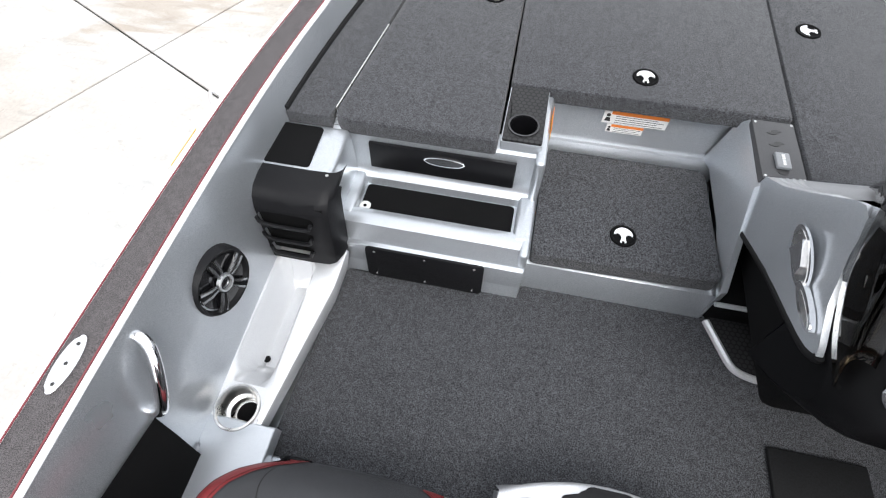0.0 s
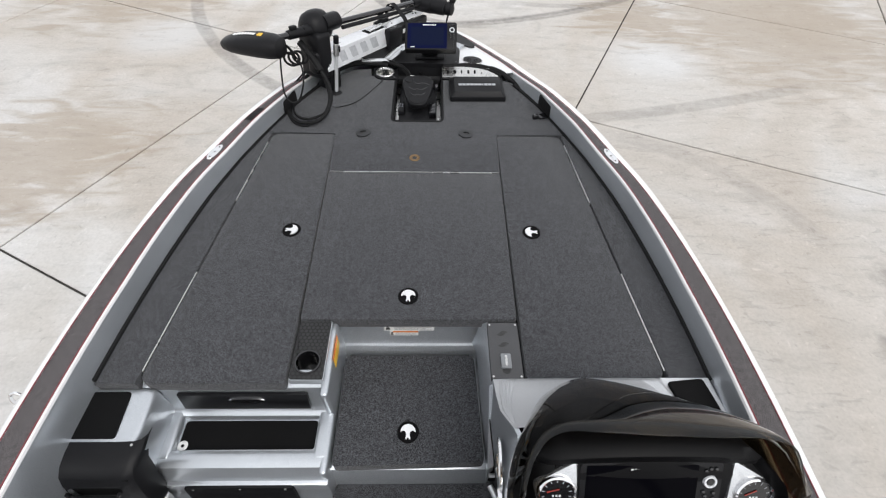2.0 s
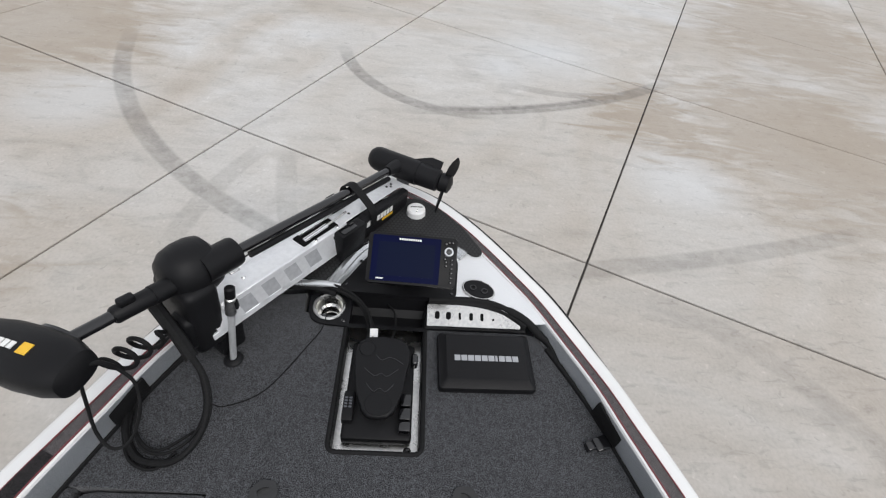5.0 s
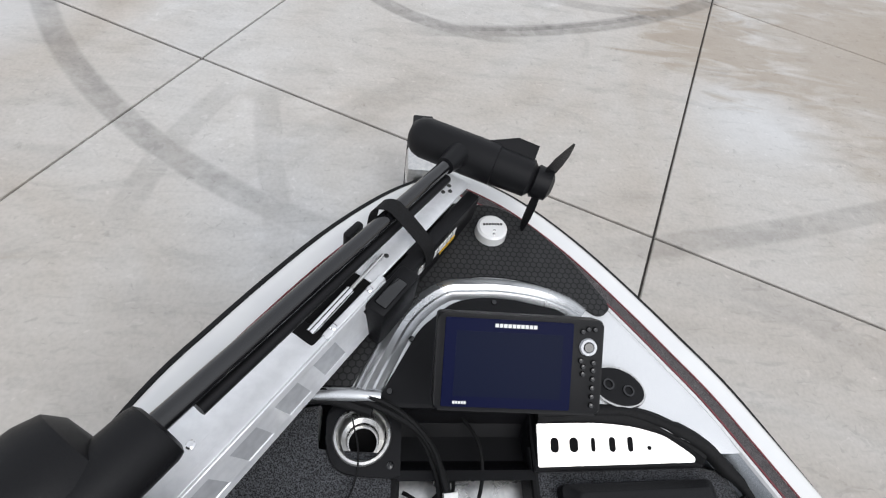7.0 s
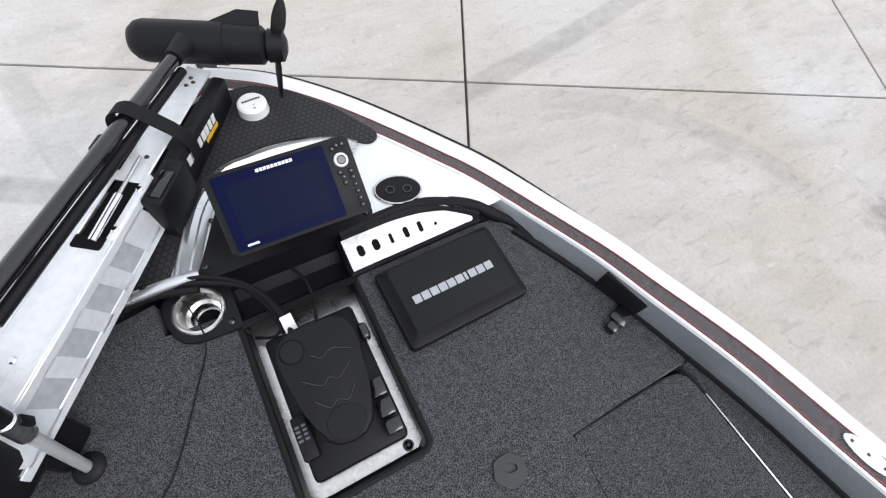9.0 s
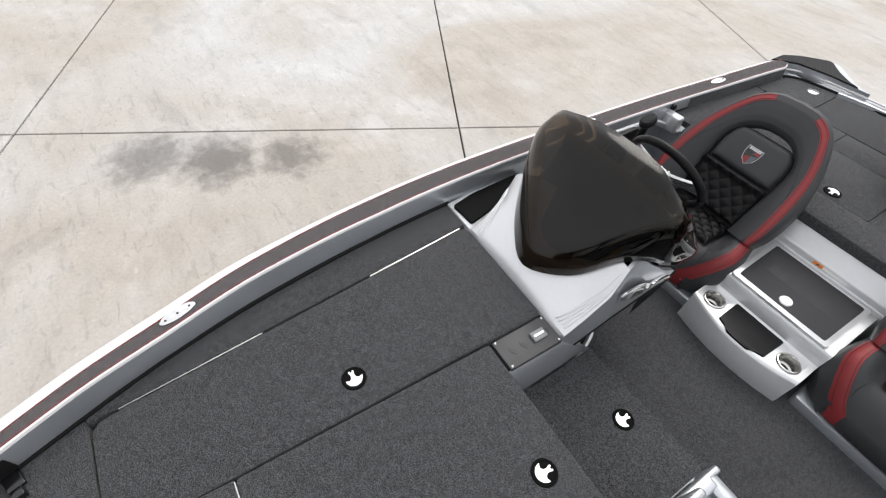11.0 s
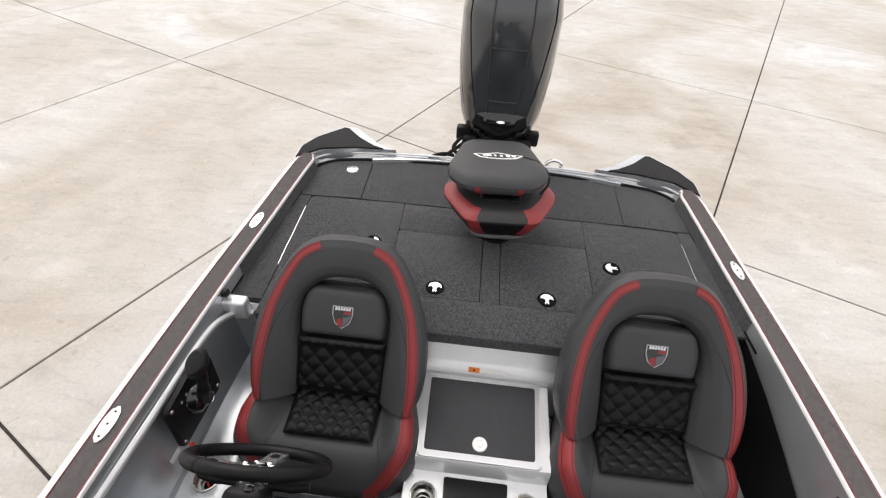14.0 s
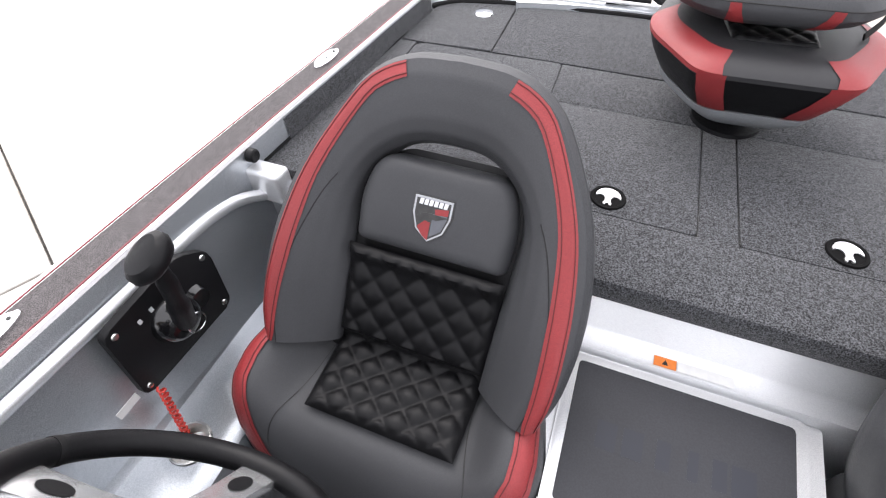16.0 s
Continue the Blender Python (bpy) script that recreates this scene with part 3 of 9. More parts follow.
def rim_drop(y):
    """How far the rim has come down at y on its way to the bow."""
    return 0.075 * smooth((y - 1.7) / 0.65) + 0.050 * smooth((-2.38 - y) / 0.14)



def sheer_rows(line, narrow):
    """Points along the starboard side with the inward way and the widths of rim and gunwale carpet."""
    rows = []
    for i, p in enumerate(line):
        d = (line[min(i + 1, len(line) - 1)] - line[max(i - 1, 0)]).normalized()
        inward = V((-d.y, d.x, 0))
        f = min(1.0, max(0.0, (2.9 - p.y) / 2.4))
        if narrow:
            rows.append((p, inward, 0.052 - 0.006 * smooth((p.y - 0.9) / 0.4) + 0.023 * smooth((p.y - 0.5) / 1.0) * (1 - smooth((p.y - 1.5) / 0.5)) + 0.027 * smooth((p.y - 1.5) / 0.5) - 0.026 * smooth((-2.34 - p.y) / 0.16), (0.078 - 0.046 * min(1.0, max(0.0, (p.y - 0.5) / 1.5))) * (1 - 0.75 * smooth((-2.30 - p.y) / 0.20))))
        else:
            rows.append((p, inward, 0.052, 0.032 + 0.046 * min(1.0, f * 1.25)))
    return rows


ROWS_RIM = sheer_rows(SHEER, True)
ROWS_FOOT = sheer_rows(FOOT, False)


def rim_row(offset, z, side, carpet=0.0, foot=False):
    """One fore-and-aft line at a way inward of the rim: offset metres plus parts of the carpet's width."""
    out = []
    for p, inn, a, w in (ROWS_FOOT if foot else ROWS_RIM):
        q = p + inn * (offset + carpet * w + ((a - 0.052) if offset > 0.04 else 0))
        down = 0.0 if foot else rim_drop(p.y) * min(1.0, max(0.0, (z - 1.30) / 0.18))
        out.append(V((CX + side * max(q.x, 0.0), q.y, z - down)))
    return out


def half_width(y, inset, rim=False):
    """The inner half width at y, by the rim less the rim's and the carpet's widths and an inset."""
    best, rows = None, ROWS_RIM if rim else ROWS_FOOT
    for (p, inn, a, w), (p2, inn2, a2, w2) in zip(rows, rows[1:]):
        q, q2 = p + inn * (a + w + inset), p2 + inn2 * (a2 + w2 + inset)
        if q.y <= y <= q2.y:
            t = (y - q.y) / max(q2.y - q.y, 1e-6)
            best = q.x + (q2.x - q.x) * t
    if best is None:
        p, inn, a, w = rows[0] if y < 0 else rows[-1]
        best = (p + inn * (a + w + inset)).x
    return max(best, 0.0)


for side in (1, -1):
    # outer hull below the rub rail
    bm = BM()
    rows = [rim_row(-0.004, 1.385, side), rim_row(0.03, 1.30, side), rim_row(0.10, 1.0, side), rim_row(0.20, 0.72, side), rim_row(0.60, 0.56, side), rim_row(1.3, 0.48, side)]
    loft(bm, rows)
    part("hull_side", bm, FLAKE, boat, "silver metal-flake hull side")
    bm = BM()
    tube(bm, rim_row(-0.008, 1.398, side), 0.017, 8)
    part("rub_rail", bm, RUBBER, boat, "black rubber rub rail")
    bm = BM()
    loft(bm, [rim_row(-0.002, 1.410, side), rim_row(-0.002, 1.43, side), rim_row(0.006, 1.455, side), rim_row(0.02, 1.472, side), rim_row(0.036, 1.479, side), rim_row(0.056, 1.480, side), rim_row(0.056, 1.40, side)])
    part("rim", bm, WHITE, boat, "glossy white gelcoat rim")
    bm = BM()
    loft(bm, [rim_row(0.052, 1.474, side), rim_row(0.053, 1.484, side), rim_row(0.056, 1.486, side), rim_row(0.052, 1.487, side, 0.5), rim_row(0.049, 1.486, side, 1.0), rim_row(0.052, 1.483, side, 1.0), rim_row(0.052, 1.474, side, 1.0)])
    part("gunwale_carpet", bm, CARPET_RIM, boat, "speckled grey-brown gunwale carpet")
    for off, c in ((0.0525, 0.0), (0.0505, 1.0)):
        bm = BM()
        loft(bm, [rim_row(off - 0.002, 1.4865, side, c), rim_row(off - 0.0012, 1.4882, side, c), rim_row(off + 0.0016, 1.4882, side, c), rim_row(off + 0.0024, 1.4865, side, c)])
        part("pinstripe", bm, RED_PAINT, boat, "thin dark red line")
    bm = BM()
    loft(bm, [rim_row(0.0535, 1.4860, side, 1.0), rim_row(0.056, 1.4882, side, 1.0), rim_row(0.061, 1.486, side, 1.0), rim_row(0.064, 1.478, side, 1.0)])
    part("edge_trim", bm, WHITE_LINE, boat, "bright edge trim")
    bm = BM()
    loft(bm, [rim_row(0.052, 1.474, side, 1.0), rim_row(0.060, 1.48, side, 1.0), rim_row(0.064, 1.466, side, 1.0), rim_row(0.066, 1.36, side, 1.0, True), rim_row(0.070, 1.30, side, 1.0, True), rim_row(0.078, 1.20, side, 1.0, True), rim_row(0.09, 1.05, side, 1.0, True), rim_row(0.10, 0.93, side, 1.0, True)])
    part("inner_side", bm, FLAKE, boat, "silver metal-flake inner side")

# a darker rectangle of grip carpet let into the port gunwale
bm = BM()
near = [(p, inn, a, w) for p, inn, a, w in ROWS_RIM if 1.54 <= p.y <= 1.70]
loft(bm, [[V((CX - (p + inn * (a + f * w)).x, (p + inn * (a + f * w)).y, z)) for p, inn, a, w in near] for f, z in ((0.03, 1.4868), (0.06, 1.4888), (0.94, 1.4888), (0.97, 1.4868))])
part("grip_patch", bm, CARPET_DARK, boat, "nearly black grip patch on the gunwale carpet")

# the aft sides are carpeted down to the deck
for side in (1, -1):
    keep = [i for i, r in enumerate(ROWS_RIM) if -2.36 < r[0].y < -1.44]
    rows = [rim_row(0.063, 1.472, side, 1.0), rim_row(0.067, 1.464, side, 1.0), rim_row(0.070, 1.36, side, 1.0, True)]
    bm = BM()
    loft(bm, [[r[i] for i in keep] for r in rows])
    part("side_carpet", bm, CARPET, boat, "dark grey carpet on the aft side wall")

# hull floor, so that the hull is closed beneath the decks
bm = BM()
prism(bm, [(-0.9, -2.45), (0.9, -2.45), (0.95, 0), (0.75, 1.4), (0.1, 2.4), (-0.1, 2.4), (-0.75, 1.4), (-0.95, 0)], 0.5, 0.9)
part("inner_hull", bm, FLAKE, boat)

# ---- front deck: carpeted lids and boards ----


def deck_piece(name, pts, label, z=DECK, thick=0.055, r=0.010, mat=None, rad=0.02):
    bm = BM()
    prism(bm, corners(pts, [max(q, 1.5 * r) for q in rad] if isinstance(rad, list) else rad, 3) if rad else pts, z - thick, z, r, 2)
    return part(name, bm, mat or CARPET, boat, label)


def side_line(y0, y1, side, inset, n=14):
    return [(CX + side * half_width(y0 + (y1 - y0) * i / n, inset), y0 + (y1 - y0) * i / n) for i in range(n + 1)]


bm = BM()
prism(bm, [(-1.07, 0.15), (-0.42, 0.15), (-0.42, 0.45), (0.43, 0.45), (0.43, 0.16), (1.08, 0.16), (1.05, 0.8), (0.8, 1.6), (0.16, 1.72), (-0.14, 1.72), (-0.78, 1.6), (-1.03, 0.8)], 1.25, DECK - 0.045)
part("deck_frame", bm, BLACK_MATT, boat)
LIDS = []
for side, ao, fo, fi, ai in ((-1, -0.925, -0.778, -0.437, -0.418), (1, 0.940, 0.803, 0.447, 0.432)):
    c = CX
    lid = deck_piece("hatch_lid", [(ao, 0.133), (fo, 1.578), (fi, 1.578), (ai, 0.133)] if side < 0 else [(ao, 0.148), (fo, 1.578), (fi, 1.578), (ai, 0.148)], "dark grey carpeted storage hatch lid", rad=[0.05, 0.05, 0.02, 0.004])
    LIDS.append(lid)
    y0 = 0.133 if side < 0 else 0.148
    pts = [(ao + side * 0.006, y0), (fo + side * 0.006, 1.585)] + side_line(1.585, y0, side, 0.016)
    deck_piece("deck_board", pts, "carpeted side deck", rad=0, r=0.006)
    # hinge strips showing in the outer seam
    for ya, yb in ((0.18, 0.62), (1.05, 1.50)):
        t0, t1 = (ya - 0.133) / 1.445, (yb - 0.133) / 1.445
        xa, xb = ao + (fo - ao) * t0 + side * 0.003, ao + (fo - ao) * t1 + side * 0.003
        bm = BM()
        prism(bm, [(xa - 0.0022, ya), (xa + 0.0022, ya), (xb + 0.0022, yb), (xb - 0.0022, yb)], DECK - 0.02, DECK - 0.002)
        part("hinge", bm, STEEL, lid, "bright hinge strip")
center_lid = deck_piece("hatch_lid", [(-0.413, 0.392), (-0.432, 1.262), (0.441, 1.262), (0.427, 0.392)], "dark grey carpeted center hatch lid", rad=[0.004, 0.006, 0.006, 0.004])
LIDS.append(center_lid)
bm = BM()
prism(bm, [(-0.425, 1.2632), (-0.425, 1.2672), (0.434, 1.2672), (0.434, 1.2632)], DECK - 0.02, DECK - 0.002)
part("hinge", bm, STEEL, center_lid, "bright hinge strip")
front = [(-0.432, 1.268), (-0.434, 1.584), (-0.778, 1.584)] + side_line(1.59, 2.13, -1, 0.016) + [(-0.42, 2.265), (-0.30, 2.285), (-0.30, 2.19), (-0.15, 2.19), (-0.136, 2.185), (-0.136, 1.715), (-0.126, 1.705), (0.140, 1.705), (0.150, 1.715), (0.150, 2.16), (0.50, 2.165), (0.58, 2.15)] + side_line(2.13, 1.59, 1, 0.016)[1:] + [(0.803, 1.584), (0.444, 1.584), (0.441, 1.268)]
bm = BM()
prism(bm, front, DECK - 0.055, DECK, 0.006, 2)
part("front_deck", bm, CARPET, boat, "dark grey carpeted bow deck")
for side in (1, -1):
    bm = BM()
    tube(bm, [V((x, y, DECK + 0.001)) for x, y in side_line(0.14, 2.10, side, 0.012, 40)], 0.012, 8)
    part("deck_bead", bm, RUBBER, boat, "black rubber bead along the deck")


def latch(at, lid, turn=0.0):
    """A round flush latch with a chrome face and a black finger hole."""
    m = pose(at[0], at[1], at[2], 0, 0, turn)
    bm = BM()
    revolve(bm, [(0.0, 0.002), (0.031, 0.002), (0.0335, 0.0045), (0.0385, 0.005), (0.041, 0.001)], 28, m)
    b = part("latch", bm, BLACK_PIT, lid, "round chrome flush latch")
    bm = BM()
    half = [(-0.0235, 0.0015), (-0.0185, 0.0048), (-0.0130, 0.0040), (-0.0080, -0.0005), (-0.0055, -0.0080), (-0.0060, -0.0155), (-0.0095, -0.0205), (-0.0090, -0.0265), (-0.0042, -0.0280), (-0.0036, -0.0205)]
    pts = [(0.0285 * math.cos(a), 0.0285 * math.sin(a)) for a in [radians(-4 + 8 * i) for i in range(24)]] + half + [(-x, y) for x, y in half[::-1]]
    prism(bm, pts, 0.001, 0.0055, 0.001, 1, m)
    part("latch_face", bm, POLISHED, lid, "chrome latch face")
    return b


latch((0.0, 0.5, DECK), center_lid, 0)
latch((-0.535, 0.856, DECK), LIDS[0], -90)
latch((0.545, 0.851, DECK), LIDS[1], 90)

# ---- cockpit floor and front bulkhead ----
bm = BM()
prism(bm, corners([(-0.87, -0.135), (-0.28, -0.135), (-0.27, -0.075), (0.30, -0.075), (0.36, -0.10), (0.98, -0.10), (1.0, -1.20), (-0.94, -1.20), (-0.90, -0.74)], 0.03, 3), 0.88, FLOOR, 0.012, 2)
part("cockpit_floor", bm, CARPET, boat, "dark grey carpeted cockpit floor")

# liner under the port deck: bench with tray, and the drawer wall above it
BENCH = 1.166
bm = BM()
side_profile = [(-0.140, 0.93), (-0.118, 1.09), (-0.085, 1.158), (-0.066, BENCH), (-0.040, BENCH + 0.001), (-0.028, BENCH - 0.006), (-0.022, 1.134), (0.092, 1.134), (0.098, BENCH - 0.004), (0.108, BENCH + 0.002), (0.118, 1.175), (0.126, 1.20), (0.140, 1.318), (0.165, 1.334), (0.20, 1.335)]
loft(bm, [[(x, y, z) for y, z in side_profile] for x in (-0.96, -0.86, -0.84, -0.80, -0.36, -0.318, -0.292, -0.276)])
part("bench", bm, FLAKE, boat, "silver moulded bench under the deck")
for xa, xb in ((-0.90, -0.832), (-0.326, -0.276)):
    bm = BM()
    rbox(bm, (xa, -0.060, 1.10), (xb, 0.125, BENCH + 0.003), 0.012, 3)
    part("tray_end", bm, FLAKE, boat)
bm = BM()
rbox(bm, (-0.90, -0.13, 0.93), (-0.272, 0.12, 1.10), 0.01)
part("bench_core", bm, FLAKE, boat)
bm = BM()
rbox(bm, (-0.300, 0.100, 0.93), (-0.270, 0.41, 1.337), 0.012, 3)
rbox(bm, (-0.299, -0.112, 0.93), (-0.271, 0.16, 1.168), 0.012, 3)
part("step_wall", bm, FLAKE, boat, "silver wall beside the step")
# black panels on the bench
bm = BM()
prism(bm, corners([(-0.826, -0.016), (-0.334, -0.016), (-0.334, 0.088), (-0.826, 0.088)], 0.012, 4), 1.128, 1.1375, 0.002, 1)
tray = part("tray_liner", bm, BLACK_MATT, boat, "black tray liner")
bm = BM()
revolve(bm, [(0.006, 0.001), (0.010, 0.003), (0.017, 0.002), (0.019, 0)], 20, pose(-0.812, -0.003, 1.1375))
part("ring", bm, WHITE, tray, "pale drain ring")
bm = BM()
m = axes((-0.585, -0.130, 1.022), (1, 0, 0), (0, 0.137, 1))
prism(bm, corners([(-0.195, -0.068), (0.190, -0.068), (0.190, 0.075), (-0.195, 0.075)], 0.012, 4), 0.0, 0.012, 0.003, 2, m @ pose(0, 0, 0.004))
kick = part("access_panel", bm, BLACK, boat, "black screwed-on access panel")
for sx in (-0.165, 0.0, 0.16):
    for sz in (-0.055, 0.06):
        bm = BM()
        revolve(bm, [(0.0, 0.002), (0.004, 0.0015), (0.0045, 0)], 10, m @ pose(sx, sz, 0.016))
        part("screw", bm, STEEL, kick)
bm = BM()
m = axes((-0.582, 0.127, 1.252), (1, 0, 0), (0, 0.14, 1))
prism(bm, corners([(-0.233, -0.052), (0.230, -0.052), (0.230, 0.044), (-0.233, 0.044)], 0.003, 2), 0.0, 0.012, 0.003, 2, m)
drawer = part("drawer_front", bm, SATIN, boat, "satin black drawer front")
bm = BM()
prism(bm, disc(0.01, 0.012, 0.066, 0.017), 0.012, 0.016, 0.002, 1, m)
part("pull", bm, CHROME, drawer, "oval chrome pull rim")
bm = BM()
prism(bm, disc(0.01, 0.012, 0.060, 0.0125), 0.012, 0.0175, 0.001, 1, m)
part("pull_cup", bm, BLACK_GLOSS, drawer)

# cup holder panel and keypad panel at the deck's edge
bm = BM()
prism(bm, corners([(-0.412, 0.150), (-0.288, 0.150), (-0.288, 0.392), (-0.412, 0.392)], 0.006, 2), 1.30, DECK - 0.012, 0.004, 2)
pb = part("panel_base", bm, FLAKE, boat)
punch(pb, disc(-0.352, 0.216, 0.044, 0.044, 20), Matrix(), 1.25, 1.5)
bm = BM()
outer = corners([(-0.408, 0.152), (-0.291, 0.152), (-0.291, 0.388), (-0.408, 0.388)], 0.006, 6)
ring_plate(bm, outer, [(-0.352 + 0.041 * math.cos(a), 0.216 + 0.041 * math.sin(a)) for a in [radians(225 + 360 * i / len(outer)) for i in range(len(outer))]], DECK - 0.013, DECK - 0.004)
cup_panel = part("cup_panel", bm, HEXMAT, boat, "black hexagon-pattern cup holder panel")
bm = BM()
revolve(bm, [(0.0, -0.09), (0.034, -0.09), (0.040, -0.02), (0.041, 0.002), (0.047, 0.003), (0.048, 0)], 28, pose(-0.352, 0.216, DECK - 0.003))
part("cup_well", bm, BLACK_GLOSS, cup_panel, "deep black cup well")
bm = BM()
prism(bm, corners([(0.309, 0.150), (0.425, 0.150), (0.425, 0.382), (0.309, 0.382)], 0.004, 2), 1.30, DECK - 0.006, 0.003, 2)
key_panel = part("switch_panel", bm, DECK_PANEL, boat, "dark grey deck panel with slots and latch")
for yy in (0.335, 0.287):
    bm = BM()
    prism(bm, [(0.364 + 0.016 * math.cos(a) + (0.006 if math.sin(a) > 0 else -0.006), yy + 0.010 * math.sin(a)) for a in [2 * math.pi * i / 16 for i in range(16)]], DECK - 0.006, DECK - 0.0045)
    part("slot", bm, LABEL_BLACK, key_panel, "dark oval slot")
bm = BM()
rbox(bm, (0.347, 0.188, DECK - 0.006), (0.385, 0.246, DECK + 0.006), 0.004)
part("latch_block", bm, PAN_GREY, key_panel, "grey metal latch block")
bm = BM()
rbox(bm, (0.362, 0.196, DECK + 0.005), (0.371, 0.238, DECK + 0.0075), 0.001, 1)
part("latch_blade", bm, STEEL, key_panel, "bright latch blade")
bm = BM()
prism(bm, disc(0.366, 0.180, 0.014, 0.010, 18), DECK - 0.006, DECK - 0.0045)
part("slot", bm, LABEL_BLACK, key_panel)
for sx in (0.317, 0.417):
    for sy in (0.160, 0.372):
        bm = BM()
        revolve(bm, [(0, 0.0025), (0.004, 0.0015), (0.0045, 0)], 10, pose(sx, sy, DECK - 0.006))
        part("screw", bm, STEEL, key_panel)

# step well: back wall, right wall, step and its carpeted lid
bm = BM()
sec = [(-0.09, 0.93), (-0.082, 1.03), (-0.070, 1.066), (-0.05, 1.075), (0.372, 1.085), (0.385, 1.13), (0.398, 1.152), (0.408, 1.155), (0.418, 1.17), (0.428, 1.335), (0.44, 1.343), (0.46, 1.343)]
loft(bm, [[(x, y, z) for y, z in sec] for x in (-0.285, -0.25, 0.26, 0.31)])
part("step_wall", bm, FLAKE, boat, "silver moulded step well")
bm = BM()
loft(bm, [[(0.265, 0.41, 1.15), (0.283, 0.37, 1.15), (0.288, 0.14, 1.15), (0.300, -0.08, 1.08), (0.300, -0.085, 0.93)], [(0.290, 0.40, 1.335), (0.303, 0.375, 1.335), (0.303, 0.14, 1.33), (0.302, -0.08, 1.10), (0.302, -0.09, 0.93)], [(0.312, 0.395, 1.352), (0.312, 0.375, 1.352), (0.312, 0.14, 1.345), (0.325, -0.07, 1.10), (0.325, -0.08, 0.93)]])
part("step_wall", bm, FLAKE, boat, "silver wall beside the step")
bm = BM()
prism(bm, corners([(-0.262, -0.078), (0.290, -0.066), (0.272, 0.362), (-0.262, 0.362)], 0.02, 4), 1.085, 1.140, 0.014, 3)
step_lid = part("step_lid", bm, CARPET, boat, "carpeted step lid")
latch((0.008, 0.042, 1.140), step_lid, 0)

# warning labels on the step's back wall
m = axes((-0.005, 0.4195, 1.262), (1, 0, 0), (0, 0.055, 1))


def label_sheet(parent, m, w, h, head, bars, icon=True):
    bm = BM()
    prism(bm, [(0, 0), (w, 0), (w, h), (0, h)], 0, 0.0015, 0, 1, m)
    s = part("warning_label", bm, LABEL_WHITE, parent, "white and orange warning label")
    bm = BM()
    prism(bm, [(w * 0.12 if icon else 0, h - head), (w, h - head), (w, h), (w * 0.12 if icon else 0, h)], 0.0016, 0.0022, 0, 1, m)
    part("label_head", bm, LABEL_ORANGE, s)
    bm = BM()
    if icon:
        prism(bm, disc(w * 0.08, h * 0.62, h * 0.13, None, 12), 0.0016, 0.0022, 0, 1, m)
        prism(bm, [(w * 0.03, h * 0.15), (w * 0.13, h * 0.15), (w * 0.11, h * 0.45), (w * 0.05, h * 0.45)], 0.0016, 0.0022, 0, 1, m)
    for k in range(bars):
        y = (h - head) * (k + 0.6) / (bars + 0.4)
        prism(bm, [(w * 0.2, y), (w * (0.95 - 0.1 * (k % 2)), y), (w * (0.95 - 0.1 * (k % 2)), y + h * 0.035), (w * 0.2, y + h * 0.035)], 0.0016, 0.002, 0, 1, m)
    part("label_print", bm, LABEL_BLACK, s)
    return s


label_sheet(boat, axes((-0.100, 0.4185, 1.243), (1, 0, 0), (0, 0.055, 1)), 0.205, 0.052, 0.016, 4)
label_sheet(boat, axes((-0.078, 0.4175, 1.206), (1, 0, 0), (0, 0.055, 1)), 0.118, 0.033, 0.010, 3)
bm = BM()
prism(bm, [(0, 0), (0.07, 0), (0.07, 0.02), (0, 0.02)], 0, 0.0015, 0, 1, axes((-0.02, 0.428, 1.318), (1, 0, 0), (0, 0.055, 1)))
part("sticker", bm, LABEL_WHITE, boat, "small pale sticker")
bm = BM()
prism(bm, [(0, 0), (0.10, 0), (0.10, 0.05), (0, 0.05)], 0, 0.0015, 0, 1, axes((-0.2685, 0.24, 1.27), (0, 1, 0), (0, 0, 1)))
part("sticker", bm, LABEL_YELLOW, boat, "yellow warning sticker")
bm = BM()
prism(bm, [(0, 0), (0.10, 0), (0.10, 0.018), (0, 0.018)], 0, 0.0015, 0, 1, axes((-0.2685, 0.24, 1.325), (0, 1, 0), (0, 0, 1)))
part("sticker", bm, LABEL_ORANGE, boat, "orange warning sticker")

# ---- port side: bin, speaker shelf, handle ----
bm = BM()
rbox(bm, (-1.12, -0.09, 1.02), (-0.868, 0.135, 1.335), 0.018, 3)
part("side_block", bm, FLAKE, boat, "silver moulded block")
bm = BM()
prism(bm, corners([(-1.100, -0.042), (-0.938, -0.042), (-0.946, 0.116), (-1.084, 0.116)], 0.012, 4), 1.333, 1.340, 0.002, 1)
part("block_pad", bm, BLACK_MATT, boat, "flat black pad")
# black moulded bin front with three slots
BIN = [(-0.052, 1.338), (-0.085, 1.338), (-0.128, 1.330), (-0.155, 1.312), (-0.172, 1.28), (-0.187, 1.22), (-0.199, 1.16), (-0.208, 1.12), (-0.215, 1.085), (-0.19, 1.072), (-0.14, 1.06)]
bm = BM()
xs = [(-1.128, 0.05), (-1.118, 0.018), (-1.10, 0.004), (-1.07, 0.0), (-0.93, 0.0), (-0.872, 0.004), (-0.852, 0.016), (-0.842, 0.045), (-0.840, 0.095)]
rows = []
for x, d in xs:
    rows.append([(x + (1.335 - z) * (0.035 if x < -1 else -0.0), min(y + d * (1 if z < 1.33 else 0.6), 0.02), z - d * (0.18 if z > 1.3 else 0)) for y, z in BIN])
loft(bm, rows)
bin_front = tagged(part("side_bin", bm, BLACK, None), "black moulded plastic bin with three slots", "storage bin")
